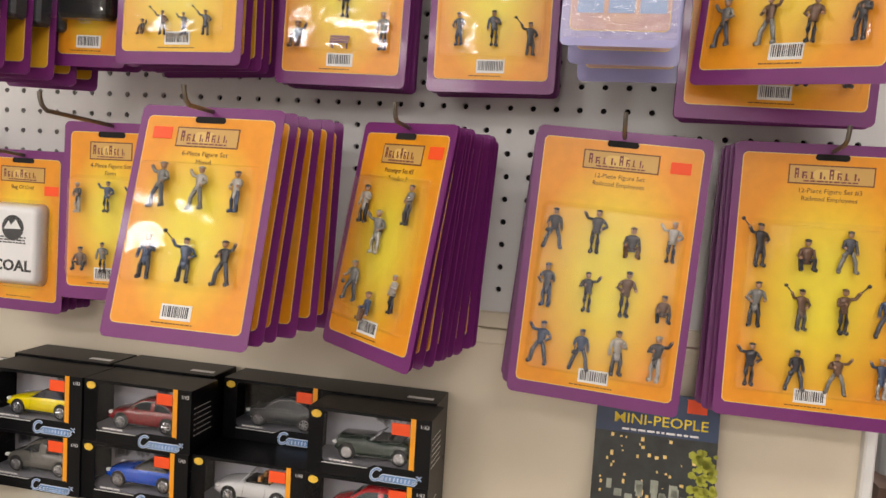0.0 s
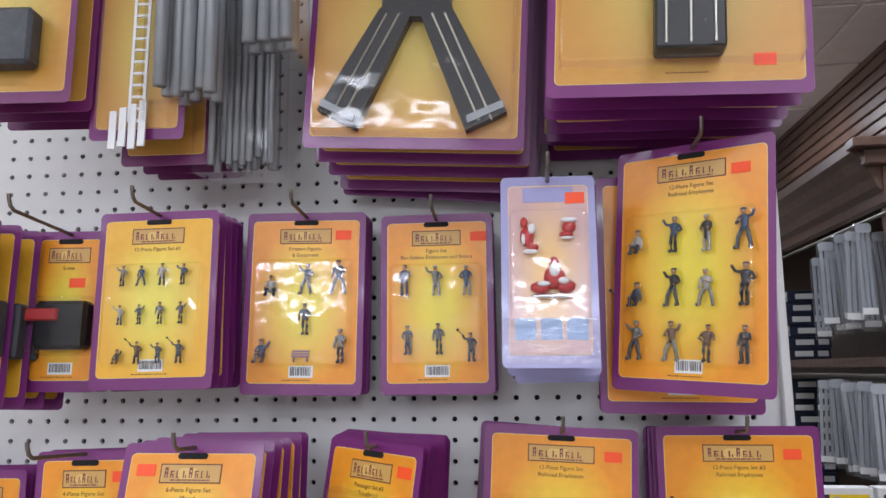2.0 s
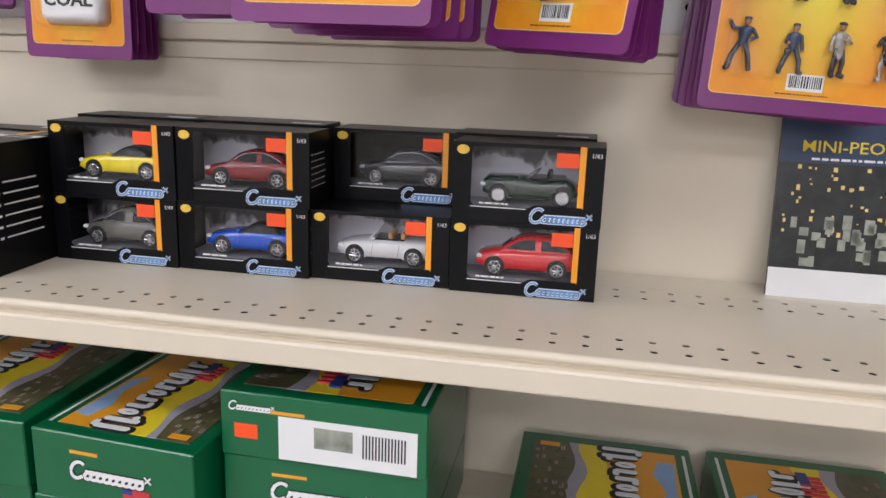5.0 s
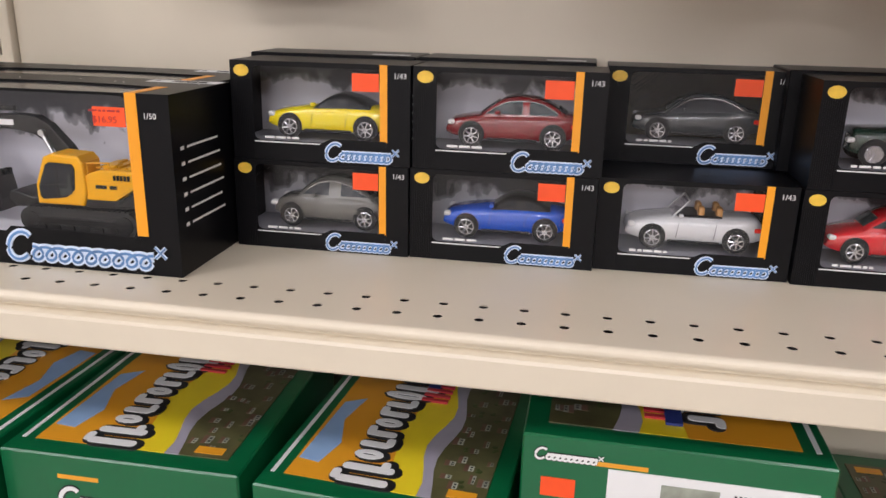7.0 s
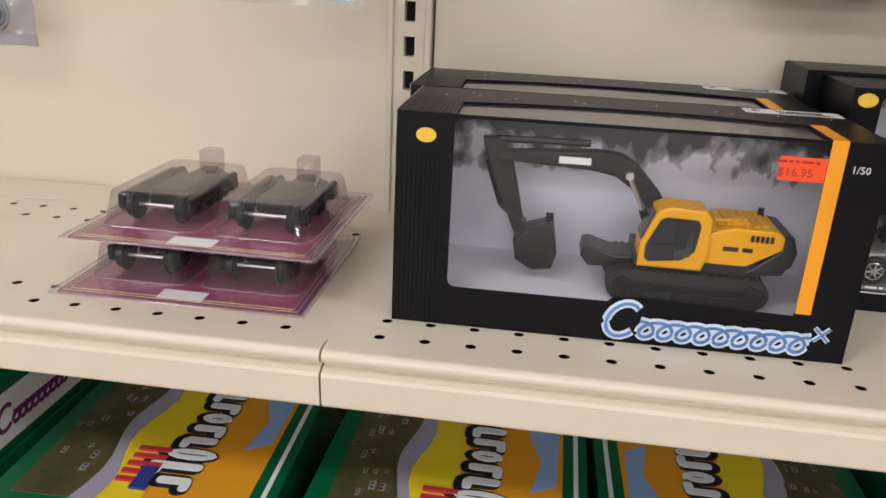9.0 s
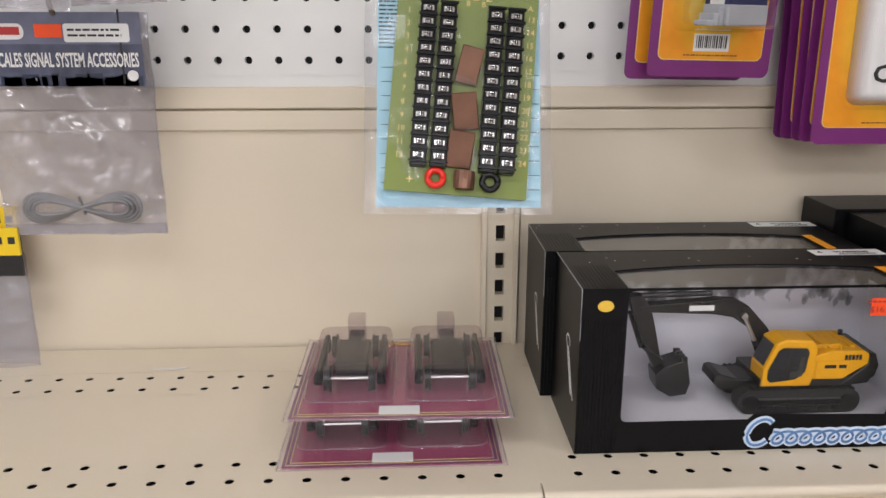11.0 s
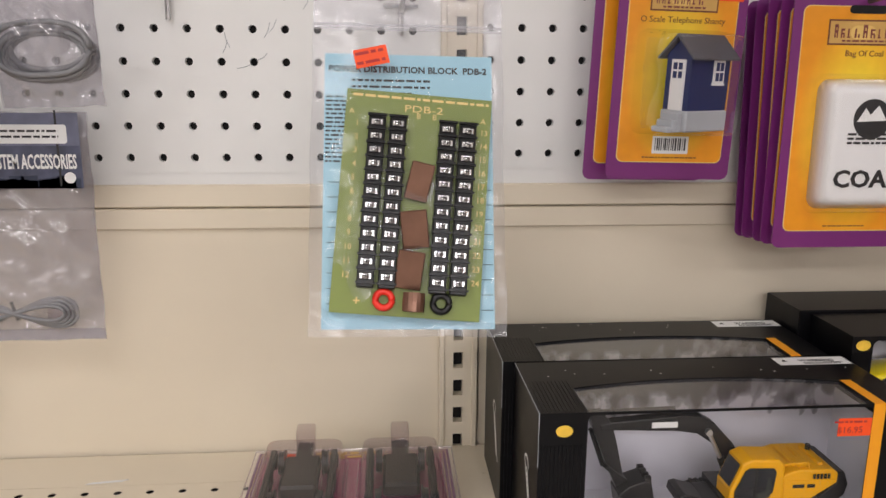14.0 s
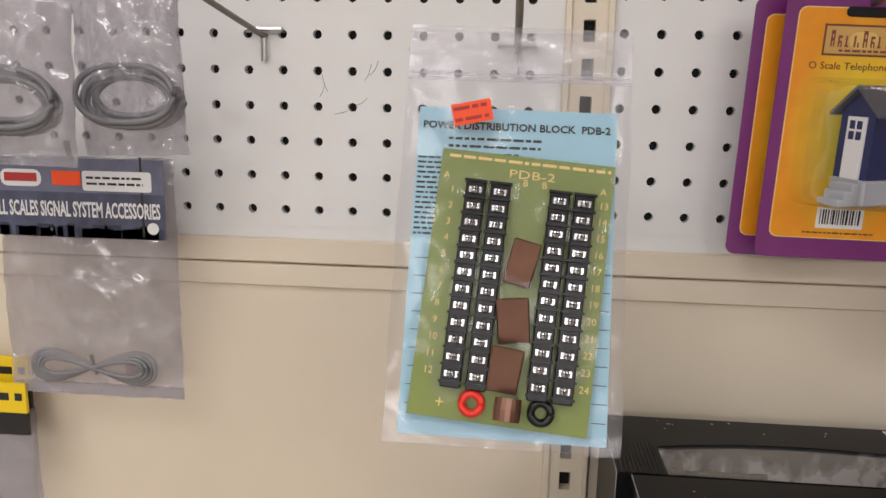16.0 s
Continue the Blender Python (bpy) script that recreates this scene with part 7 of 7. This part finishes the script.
# ---- green kit boxes under the shelf ----
def kit_box(x, y, z, w, flip, label, yaw=0.0, d=0.30, h=0.064):
    """A flat green carton with its front edge at y; its lid shows a picture, bands of colour and a big white flourish."""
    t = empty("kit_box", pose(x + w / 2, y, z, 0, 0, yaw), label, "kit box", "green kit boxes")
    part("carton", boxed(-w / 2, w / 2, 0, d, 0, h, bevel=0.0012), M["green"], t)
    lid = empty("lid_print", I4, "", "")
    lid.parent = t
    lid.matrix_parent_inverse = I4
    lid.matrix_basis = pose(0, d / 2, h) @ (pose(0, 0, 0, 0, 0, 180) if flip else I4)
    u = w / 0.172
    e = 0.00018

    def flat(name, pts, k, m, lab=""):
        bm = bmesh.new()
        a = [bm.verts.new((px * u, py, e * k)) for px, py in pts]
        b = [bm.verts.new((px * u, py, 0.0)) for px, py in pts]
        bm.faces.new(a)
        n = len(pts)
        for i in range(n):
            bm.faces.new((a[i], b[i], b[(i + 1) % n], a[(i + 1) % n]))
        bmesh.ops.recalc_face_normals(bm, faces=bm.faces[:])
        part(name, bm, M[m], lid, lab)

    y0, y1 = -d / 2 + 0.016, d / 2 - 0.016
    wave = lambda x0, amp, ph: [(x0 + amp * math.sin(ph + 11 * k / 12), y0 + (y1 - y0) * k / 12) for k in range(13)]  # noqa: E731
    flat("lid_orange", [(-0.070, y0), (0.012, y0), (0.012, y1), (-0.070, y1)], 1, "box_orange")
    flat("lid_blue", [(-0.068, y0 + 0.02), (-0.052, y0 + 0.018), (-0.046, y0 + 0.045), (-0.056, y0 + 0.075), (-0.050, y0 + 0.11), (-0.066, y0 + 0.10)], 2, "box_blue")
    flat("lid_yellow", wave(-0.004, 0.004, 0) + wave(0.024, 0.005, 1)[::-1], 2, "box_yellow")
    flat("lid_mauve", wave(0.022, 0.005, 1.1) + wave(0.034, 0.004, 2)[::-1], 3, "box_grey")
    flat("lid_picture", wave(0.033, 0.004, 2) + [(0.072, y1), (0.072, y0)], 4, "box_olive")
    rnd = random.Random(int(x * 500) + 9)
    wall, tile, tree, shade = [bmesh.new() for q in range(4)]
    for row in range(7):
        for col in range(5):
            px, py = 0.038 + 0.0068 * col + 0.003 * rnd.random(), y0 + 0.008 + (y1 - y0 - 0.02) * (row + 0.7 * rnd.random()) / 7
            hx, hy = 0.0022 + 0.0022 * rnd.random(), 0.0035 + 0.006 * rnd.random()
            pick = rnd.random()
            if pick < 0.55:
                box(wall, px * u, (px + hx) * u, py, py + hy, 0.0, e * 4.7)
                box(tile, (px - hx * 0.9) * u, px * u, py - 0.0006, py + hy + 0.0006, 0.0, e * 5.0)
                for q in range(2):
                    box(shade, (px + hx * 0.3) * u, (px + hx * 0.75) * u, py + hy * (0.15 + 0.42 * q), py + hy * (0.38 + 0.42 * q), 0.0, e * 5.3)
            elif pick < 0.9:
                for q in range(3):
                    bmesh.ops.create_cone(tree, cap_ends=True, segments=7, radius1=0.0012 + 0.0014 * rnd.random(), radius2=0.0006, depth=e, matrix=Matrix.Translation(((px + 0.003 * rnd.random()) * u, py + 0.008 * rnd.random(), e * 4.4)))
    for name, bm, m in (("lid_house", wall, "photo"), ("lid_roof", tile, "lid_brown"), ("lid_tree", tree, "lid_leaf"), ("lid_window", shade, "photo_dark")):
        tagged(part(name, bm, M[m], lid, "printed model village" if name == "lid_house" else ""), kind="stuff")
    part("lid_sign", boxed(0.046 * u, 0.066 * u, y0 + 0.004, y0 + 0.012, 0.0, e * 6), M["box_orange"], lid)
    for m, grow, k, off in (("black", 0.0028, 6, 0.0026), ("white", 0.0, 8, 0.0)):
        bm = bmesh.new()
        for i in range(11):
            py = y0 + 0.006 + (y1 - y0 - 0.02) / 10.6 * i
            tall = 0.021 if i in (0, 1, 8, 9) else 0.013
            cx = (-0.020 + off) * u
            pitch = (y1 - y0 - 0.02) / 10.6
            if i % 3 == 2:
                ring = [(cx + 0.8 * tall * math.cos(q), py + pitch * 0.40 * math.sin(q)) for q in [2 * math.pi * g / 12 for g in range(12)]]
                hole = [(cx + (0.8 * tall - 0.0052 - grow) * math.cos(q), py + max(0.0004, pitch * 0.40 - 0.0048 - grow) * math.sin(q)) for q in [2 * math.pi * g / 12 for g in range(12)]]
                ring_plate(bm, [(cx + (a - cx) * (1 + grow / 0.012), py + (b - py) * (1 + grow / 0.008)) for a, b in ring], hole, 0.0, e * k)
            else:
                prism(bm, rrect(2 * tall * 0.85 + grow * 2, 0.0070 + grow * 2, 0.003 + grow, 3, cx + (0.25 * tall if tall > 0.02 else 0), py - pitch * 0.1), 0.0, e * k)
                prism(bm, rrect(0.0062 + grow * 2, pitch * 0.75 + grow * 2, 0.0028 + grow, 3, cx + (tall * 0.75 if i % 2 else -tall * 0.65), py + pitch * 0.18), 0.0, e * (k + 0.5))
        for v in bm.verts:
            v.co = Vector((v.co.x, v.co.z, v.co.y))
        bmesh.ops.recalc_face_normals(bm, faces=bm.faces[:])
        part("lid_mark", bm, M[m], lid, "big white flourish with a black shadow" if m == "white" else "")
    bm = bmesh.new()
    for i in range(5):
        box(bm, -0.006 * u, 0.016 * u, y1 - 0.055 + 0.008 * i, y1 - 0.051 + 0.008 * i, 0.0, e * 11)
    part("lid_flag", bm, M["flag_red"], lid)
    part("lid_flag_field", boxed(-0.006 * u, 0.004 * u, y1 - 0.035, y1 - 0.013, 0.0, e * 12), M["flag_blue"], lid)
    bm = bmesh.new()
    for k in range(22):
        yy = y0 + (y1 - y0) * k / 22
        box(bm, -0.080 * u, -0.077 * u, yy, yy + 0.008, 0.0, e * 2)
    part("lid_edge_print", bm, M["white"], lid)
    # front edge
    mx0, mx1, mz, ma = (-0.078 * u, -0.040 * u, h * 0.78, 0.0042) if flip else (-0.044 * u, 0.040 * u, h * 0.46, 0.0088)
    for m, fat, off in (("black", 0.36, -0.0002), ("white", 0.21, -0.0006)):
        bm = bmesh.new()
        flourish(bm, mx0, mx1, mz, ma, fat)
        bmesh.ops.transform(bm, matrix=Matrix.Translation((0, off, 0)) @ Matrix.Diagonal((1, 0.12, 1, 1)), verts=bm.verts)
        tagged(part("front_mark", bm, M[m], t, "white flourish on the end"), kind="stuff")
    part("front_dash", boxed(-0.044 * u, -0.014 * u, -0.0003, 0.0, h * 0.72, h * 0.77), M["box_orange"], t)
    if not flip:
        part("front_flag", boxed(0.012 * u, 0.040 * u, -0.0012, 0.0, h * 0.20, h * 0.34), M["flag_red"], t)
        part("front_flag_field", boxed(0.012 * u, 0.022 * u, -0.0014, 0.0, h * 0.27, h * 0.34), M["flag_blue"], t)
    if flip:
        part("price_tag", boxed(-0.074 * u, -0.054 * u, -0.0006, 0.0, h * 0.30, h * 0.52), M["tag"], t, "orange price sticker")
        part("front_label", boxed(-0.036 * u, 0.078 * u, -0.0006, 0.0, h * 0.04, h * 0.70), M["white"], t, "white picture label")
        part("front_picture", boxed(-0.006 * u, 0.026 * u, -0.0009, 0.0, h * 0.28, h * 0.60), M["photo"], t)
        bm = bmesh.new()
        for k in range(14):
            box(bm, (0.034 + 0.0026 * k) * u, (0.0352 + 0.0026 * k) * u, -0.0009, 0.0, h * 0.22, h * 0.58)
        tagged(part("front_barcode", bm, M["black"], t), kind="stuff")
    return t


ZK = 0.9785 - 0.064
for kx, ky, kw, flip, yaw in ((-0.660, -0.215, 0.172, False, 0), (-0.4380, -0.262, 0.172, True, 0), (-0.2560, -0.272, 0.172, True, 1.5), (-0.0700, -0.277, 0.173, True, -0.8),
                              (0.1120, -0.255, 0.172, False, 0.8), (0.2950, -0.264, 0.160, False, -4.0), (0.7100, -0.235, 0.172, False, 0), (0.900, -0.23, 0.172, True, 0)):
    for lay in (0, 1) if kx < 0.68 else (0,):
        kit_box(kx + (0.003 if lay else 0), ky - (0.004 if lay == 0 else 0) if lay else ky + 0.006, ZK - 0.0650 * (1 - lay), kw, flip if lay else not flip,
                "green kit carton with a colourful lid on the lower shelf", yaw if lay else 0.0, d=min(0.262, -0.004 - ky) if ky > -0.2 else 0.205)

for lay in range(3):
    kit_box(0.4670, -0.238 + (0.004 if lay < 2 else 0), LOW + 0.0005 + 0.0595 * lay, 0.181, lay != 1, "green kit carton with a white picture label, in a tall stack", -0.6 if lay == 2 else 0.4, d=0.205, h=0.059)
top_kit = kit_box(-0.4360, -0.250, ZK + 0.0650, 0.172, False, "green kit carton with white sides on top of others", 0.0, d=0.21, h=0.046)
part("side_panel", boxed(0.086, 0.0863, 0.008, 0.202, 0.006, 0.041), M["white"], top_kit, "white printed side")
bm = flourish(bmesh.new(), 0.02, 0.10, 0.022, 0.009, 0.2)
bmesh.ops.transform(bm, matrix=pose(0.0866, 0, 0, 0, 0, 90) @ Matrix.Diagonal((1, 0.05, 1, 1)), verts=bm.verts)
tagged(part("side_mark", bm, M["plum"], top_kit, "purple flourish"), kind="stuff")

# ---- wall cabinet beyond the end of the shelving ----
XC = 1.97


def cabinet():
    t = empty("wall_cabinet", pose(XC, 0, 0), "dark walnut wall cabinet with a moulded cornice and open shelves", "cabinet")
    ya, yb = 1.39, 5.2
    prof = [(px * 0.85, 2.06 + (pz - 2.15) * 0.85) for px, pz in ((0.0, 2.15), (-0.015, 2.16), (-0.015, 2.20), (-0.035, 2.215), (-0.045, 2.25), (-0.070, 2.285), (-0.085, 2.32), (-0.110, 2.34), (-0.110, 2.375), (0.0, 2.375))]
    bm = bmesh.new()
    a = [bm.verts.new((px, ya, pz)) for px, pz in prof]
    b = [bm.verts.new((px, yb, pz)) for px, pz in prof]
    bm.faces.new(a)
    bm.faces.new(b[::-1])
    for i in range(len(prof)):
        j = (i + 1) % len(prof)
        bm.faces.new((a[i], b[i], b[j], a[j]))
    bmesh.ops.recalc_face_normals(bm, faces=bm.faces[:])
    part("cornice", bm, M["wood"], t, "moulded walnut cornice")
    bm = bmesh.new()
    box(bm, -0.110, 0.46, ya - 0.06, ya, 2.2215, 2.2515, bevel=0.004)
    box(bm, -0.070, 0.46, ya - 0.035, ya, 2.175, 2.2215, bevel=0.004)
    box(bm, -0.015, 0.46, ya - 0.015, ya, 2.06, 2.175, bevel=0.004)
    part("cornice_return", bm, M["wood"], t, "moulded walnut cornice")
    part("top", boxed(0.0, 0.46, ya, yb, 2.22, 2.25), M["wood"], t)
    part("pilaster", boxed(0.0, 0.46, ya - 0.005, ya + 0.06, 0.0, 2.06, bevel=0.004), M["wood"], t)
    part("back", boxed(0.44, 0.46, ya + 0.06, yb, 0.0, 2.22), M["wood"], t)
    for z in (1.12, 1.618, 0.70):
        part("shelf_board", boxed(0.0, 0.44, ya + 0.06, yb, z - 0.03, z), M["wood"], t)


cabinet()
bm = bmesh.new()
for k in range(13):
    z = 2.26 + 0.055 * k
    box(bm, XW - 0.02, XW + 0.02, YB, YF, z + 0.005, z + 0.052, bevel=0.004)
setting("wall_slats", bm, M["wood"], "dark brown slat wall above the cabinet", "slat wall")
t = empty("wall_speaker", pose(XW - 0.11, 3.4, 2.352), "dark blue-grey box on top of the cabinet", "box")
part("casing", boxed(-0.10, 0.06, -0.26, 0.26, -0.10, 0.16, bevel=0.008), M["navy_box"], t)


def flat_box(x, y, z, label):
    t = empty("flat_box", pose(x, y, z), label, "boxed kit", "stacked flat boxes")
    part("carton", boxed(0, 0.17, 0, 0.115, 0, 0.046, bevel=0.001), M["navy_box"], t)
    part("side_mark", bars(bmesh.new(), 0.03, 0.16, 0.0, 0.012, 1, 0.03, 0.022, int(z * 77), 0.0), M["white"], t)
    part("end_picture", boxed(-0.0006, 0.0, 0.004, 0.111, 0.003, 0.043), M["photo"], t)
    part("end_label", boxed(-0.0012, -0.0006, 0.012, 0.08, 0.022, 0.040), M["white"], t)
    return t


first = flat_box(XC - 0.02, 2.35, 1.6188, "long navy kit box stacked on a cabinet shelf")
for base, n, yy in ((1.6188, 6, 2.35), (1.1208, 9, 2.40), (1.6188, 5, 2.62), (1.1208, 8, 2.66), (1.6188, 4, 2.94), (1.1208, 7, 2.98)):
    for i in range(n):
        if (base, i, yy) == (1.6188, 0, 2.35):
            continue
        copy_thing(first, pose(XC - 0.02 + 0.010 * ((i * 7) % 3), yy + 0.006 * ((i * 5) % 3), base + 0.0468 * i))


def sleeve_pack(x, y, z):
    t = empty("sleeve_pack", pose(x, y, z), "clear long pack of grey track parts hanging in the cabinet", "hanging pack", "clear packs in the cabinet")
    bm = bmesh.new()
    prism(bm, rrect(0.056, 0.30, 0.012, 4, 0, -0.15), -0.012, 0.0)
    part("film", bm, M["bag"], t, "clear film")
    bm = bmesh.new()
    for k in (-1, 0, 1):
        box(bm, 0.016 * k - 0.005, 0.016 * k + 0.005, -0.009, -0.003, -0.28, -0.03)
    part("rail_part", bm, M["grey_plastic"], t)
    part("header_card", prismed(rrect(0.050, 0.030, 0.010, 4, 0, -0.018), -0.013, -0.012), M["stone_grey"], t)
    part("foot_label", boxed(-0.024, 0.024, -0.014, -0.012, -0.285, -0.265), M["white"], t)
    return t


sp = sleeve_pack(XC - 0.02, 1.94, 1.98)
for k, (px, py, pz) in enumerate(((0.02, 1.90, 2.00), (-0.03, 1.83, 2.02), (0.04, 1.80, 2.00), (-0.02, 1.73, 2.03), (0.05, 1.70, 2.00), (-0.02, 1.62, 2.02), (0.04, 1.58, 2.01), (-0.03, 1.53, 2.03), (-0.02, 1.96, 1.545), (0.02, 1.92, 1.545), (-0.02, 1.87, 1.55),
                                  (0.01, 1.82, 1.53), (-0.02, 1.76, 1.54), (0.02, 1.70, 1.53), (-0.02, 1.64, 1.545), (0.03, 1.59, 1.53), (-0.02, 1.53, 1.54))):
    copy_thing(sp, pose(XC + px, py, pz, 0, 3 * ((k % 3) - 1), -16 + 8 * (k % 4)))
rod = tagged(part("hanging_rail", tube(bmesh.new(), [(XC + 0.0, 1.40, 2.04), (XC + 0.0, 5.1, 2.04)], 0.006), M["bronze"]), "thin metal hanging rail along the cabinet", "rail")
rod = tagged(part("hanging_rail", tube(bmesh.new(), [(XC + 0.0, 1.40, 1.56), (XC + 0.0, 5.1, 1.56)], 0.006), M["bronze"]), "thin metal hanging rail along the cabinet", "rail")


def yellow_kit(x, y, z):
    t = empty("yellow_kit_box", pose(x, y, z), "white and yellow model kit box standing upright", "kit box", "yellow kit boxes")
    part("carton", boxed(0, 0.130, 0, 0.045, 0, 0.355, bevel=0.001), M["white"], t)
    part("front_yellow", boxed(0.030, 0.120, -0.001, 0, 0.15, 0.340), M["yellow_card"], t)
    part("front_spine", boxed(0.012, 0.030, -0.001, 0, 0.10, 0.340), M["navy_box"], t)
    part("front_disc", disc(bmesh.new(), 0.046, -0.002, -0.001, 0.312, 0.024, 16), M["grey_plastic"], t)
    part("front_mark", prismed(rrect(0.028, 0.135, 0.012, 4, 0.100, 0.262), -0.002, -0.001), M["flag_red"], t)
    part("front_bar", boxed(0.058, 0.070, -0.002, -0.001, 0.195, 0.255), M["black"], t)
    part("front_photo", boxed(0.02, 0.124, -0.0015, 0, 0.02, 0.15), M["asphalt"], t)
    return t


for k in range(3):
    yellow_kit(1.572 + 0.140 * k, 1.02, 0.952)


def bottle(x, y, z):
    t = empty("glue_bottle", pose(x, y, z), "pale squeeze bottle with a black nozzle cap", "bottle", "squeeze bottles")
    bm = bmesh.new()
    bmesh.ops.create_cone(bm, cap_ends=True, segments=16, radius1=0.026, radius2=0.026, depth=0.11, matrix=Matrix.Translation((0, 0, 0.055)))
    part("flask", bm, M["stone_grey"], t, smooth=False)
    part("shoulder", tube(bmesh.new(), [(0, 0, 0.105), (0, 0, 0.128)], 0.024, 14), M["white_plastic"], t)
    bm = bmesh.new()
    bmesh.ops.create_cone(bm, cap_ends=True, segments=12, radius1=0.016, radius2=0.005, depth=0.05, matrix=Matrix.Translation((0, 0, 0.152)))
    part("nozzle", bm, M["black_plastic"], t)
    return t


counter = empty("counter", pose(1.80, 0.92, 0.08), "low display counter under the cabinet, crowded with bottles", "counter")
part("top", boxed(-0.35, 0.62, -0.20, 0.16, 0.842, 0.87), M["wood"], counter)
part("body", boxed(-0.32, 0.60, -0.13, 0.16, -0.08, 0.842), M["wood"], counter)
bt = bottle(1.505, 0.82, 0.9505)
bt.scale = (1.25, 1.25, 1.15)
for k, (bx, by) in enumerate(((1.575, 0.87), (1.635, 0.80), (1.70, 0.86), (1.76, 0.80), (1.53, 0.93), (1.64, 0.94))):
    copy_thing(bt, pose(bx, by, 0.9505, 0, 0, 30 * k))
for bx, by in ((1.70, 0.745), (1.80, 0.745)):
    t = empty("jar", pose(bx, by, 0.9505), "squat white jar with a screw lid", "jar", "white jars")
    bm = bmesh.new()
    bmesh.ops.create_cone(bm, cap_ends=True, segments=20, radius1=0.045, radius2=0.045, depth=0.09, matrix=Matrix.Translation((0, 0, 0.045)))
    part("pot", bm, M["stone_grey"], t)
    bm = bmesh.new()
    bmesh.ops.create_cone(bm, cap_ends=True, segments=20, radius1=0.047, radius2=0.046, depth=0.03, matrix=Matrix.Translation((0, 0, 0.106)))
    part("lid", bm, M["white_plastic"], t)


def panel_pack(x, y, z):
    t = empty("panel_pack", pose(x, y, z), "tall white and blue blister pack hanging by the cabinet", "hanging pack", "white packs by the cabinet")
    part("card", prismed(rrect(0.12, 0.34, 0.02, 5, 0, -0.17), -0.001, 0.0), M["white"], t)
    part("foot_band", boxed(-0.058, 0.058, -0.002, -0.001, -0.335, -0.30), M["box_blue"], t)
    part("ring_part", ring_plate(bmesh.new(), rrect(0.07, 0.16, 0.034, 5, 0.015, -0.13), rrect(0.05, 0.14, 0.024, 5, 0.015, -0.13), -0.012, -0.002), M["black_plastic"], t)
    part("bubble", dome(0.10, 0.24, 0.014, 0, -0.16, -0.001, 0.01), M["milky"], t)
    part("price_tag", boxed(-0.045, -0.015, -0.0025, -0.001, -0.03, -0.012), M["tag"], t)


panel_pack(2.055, 1.378, 1.97)
panel_pack(2.055, 1.378, 1.59)
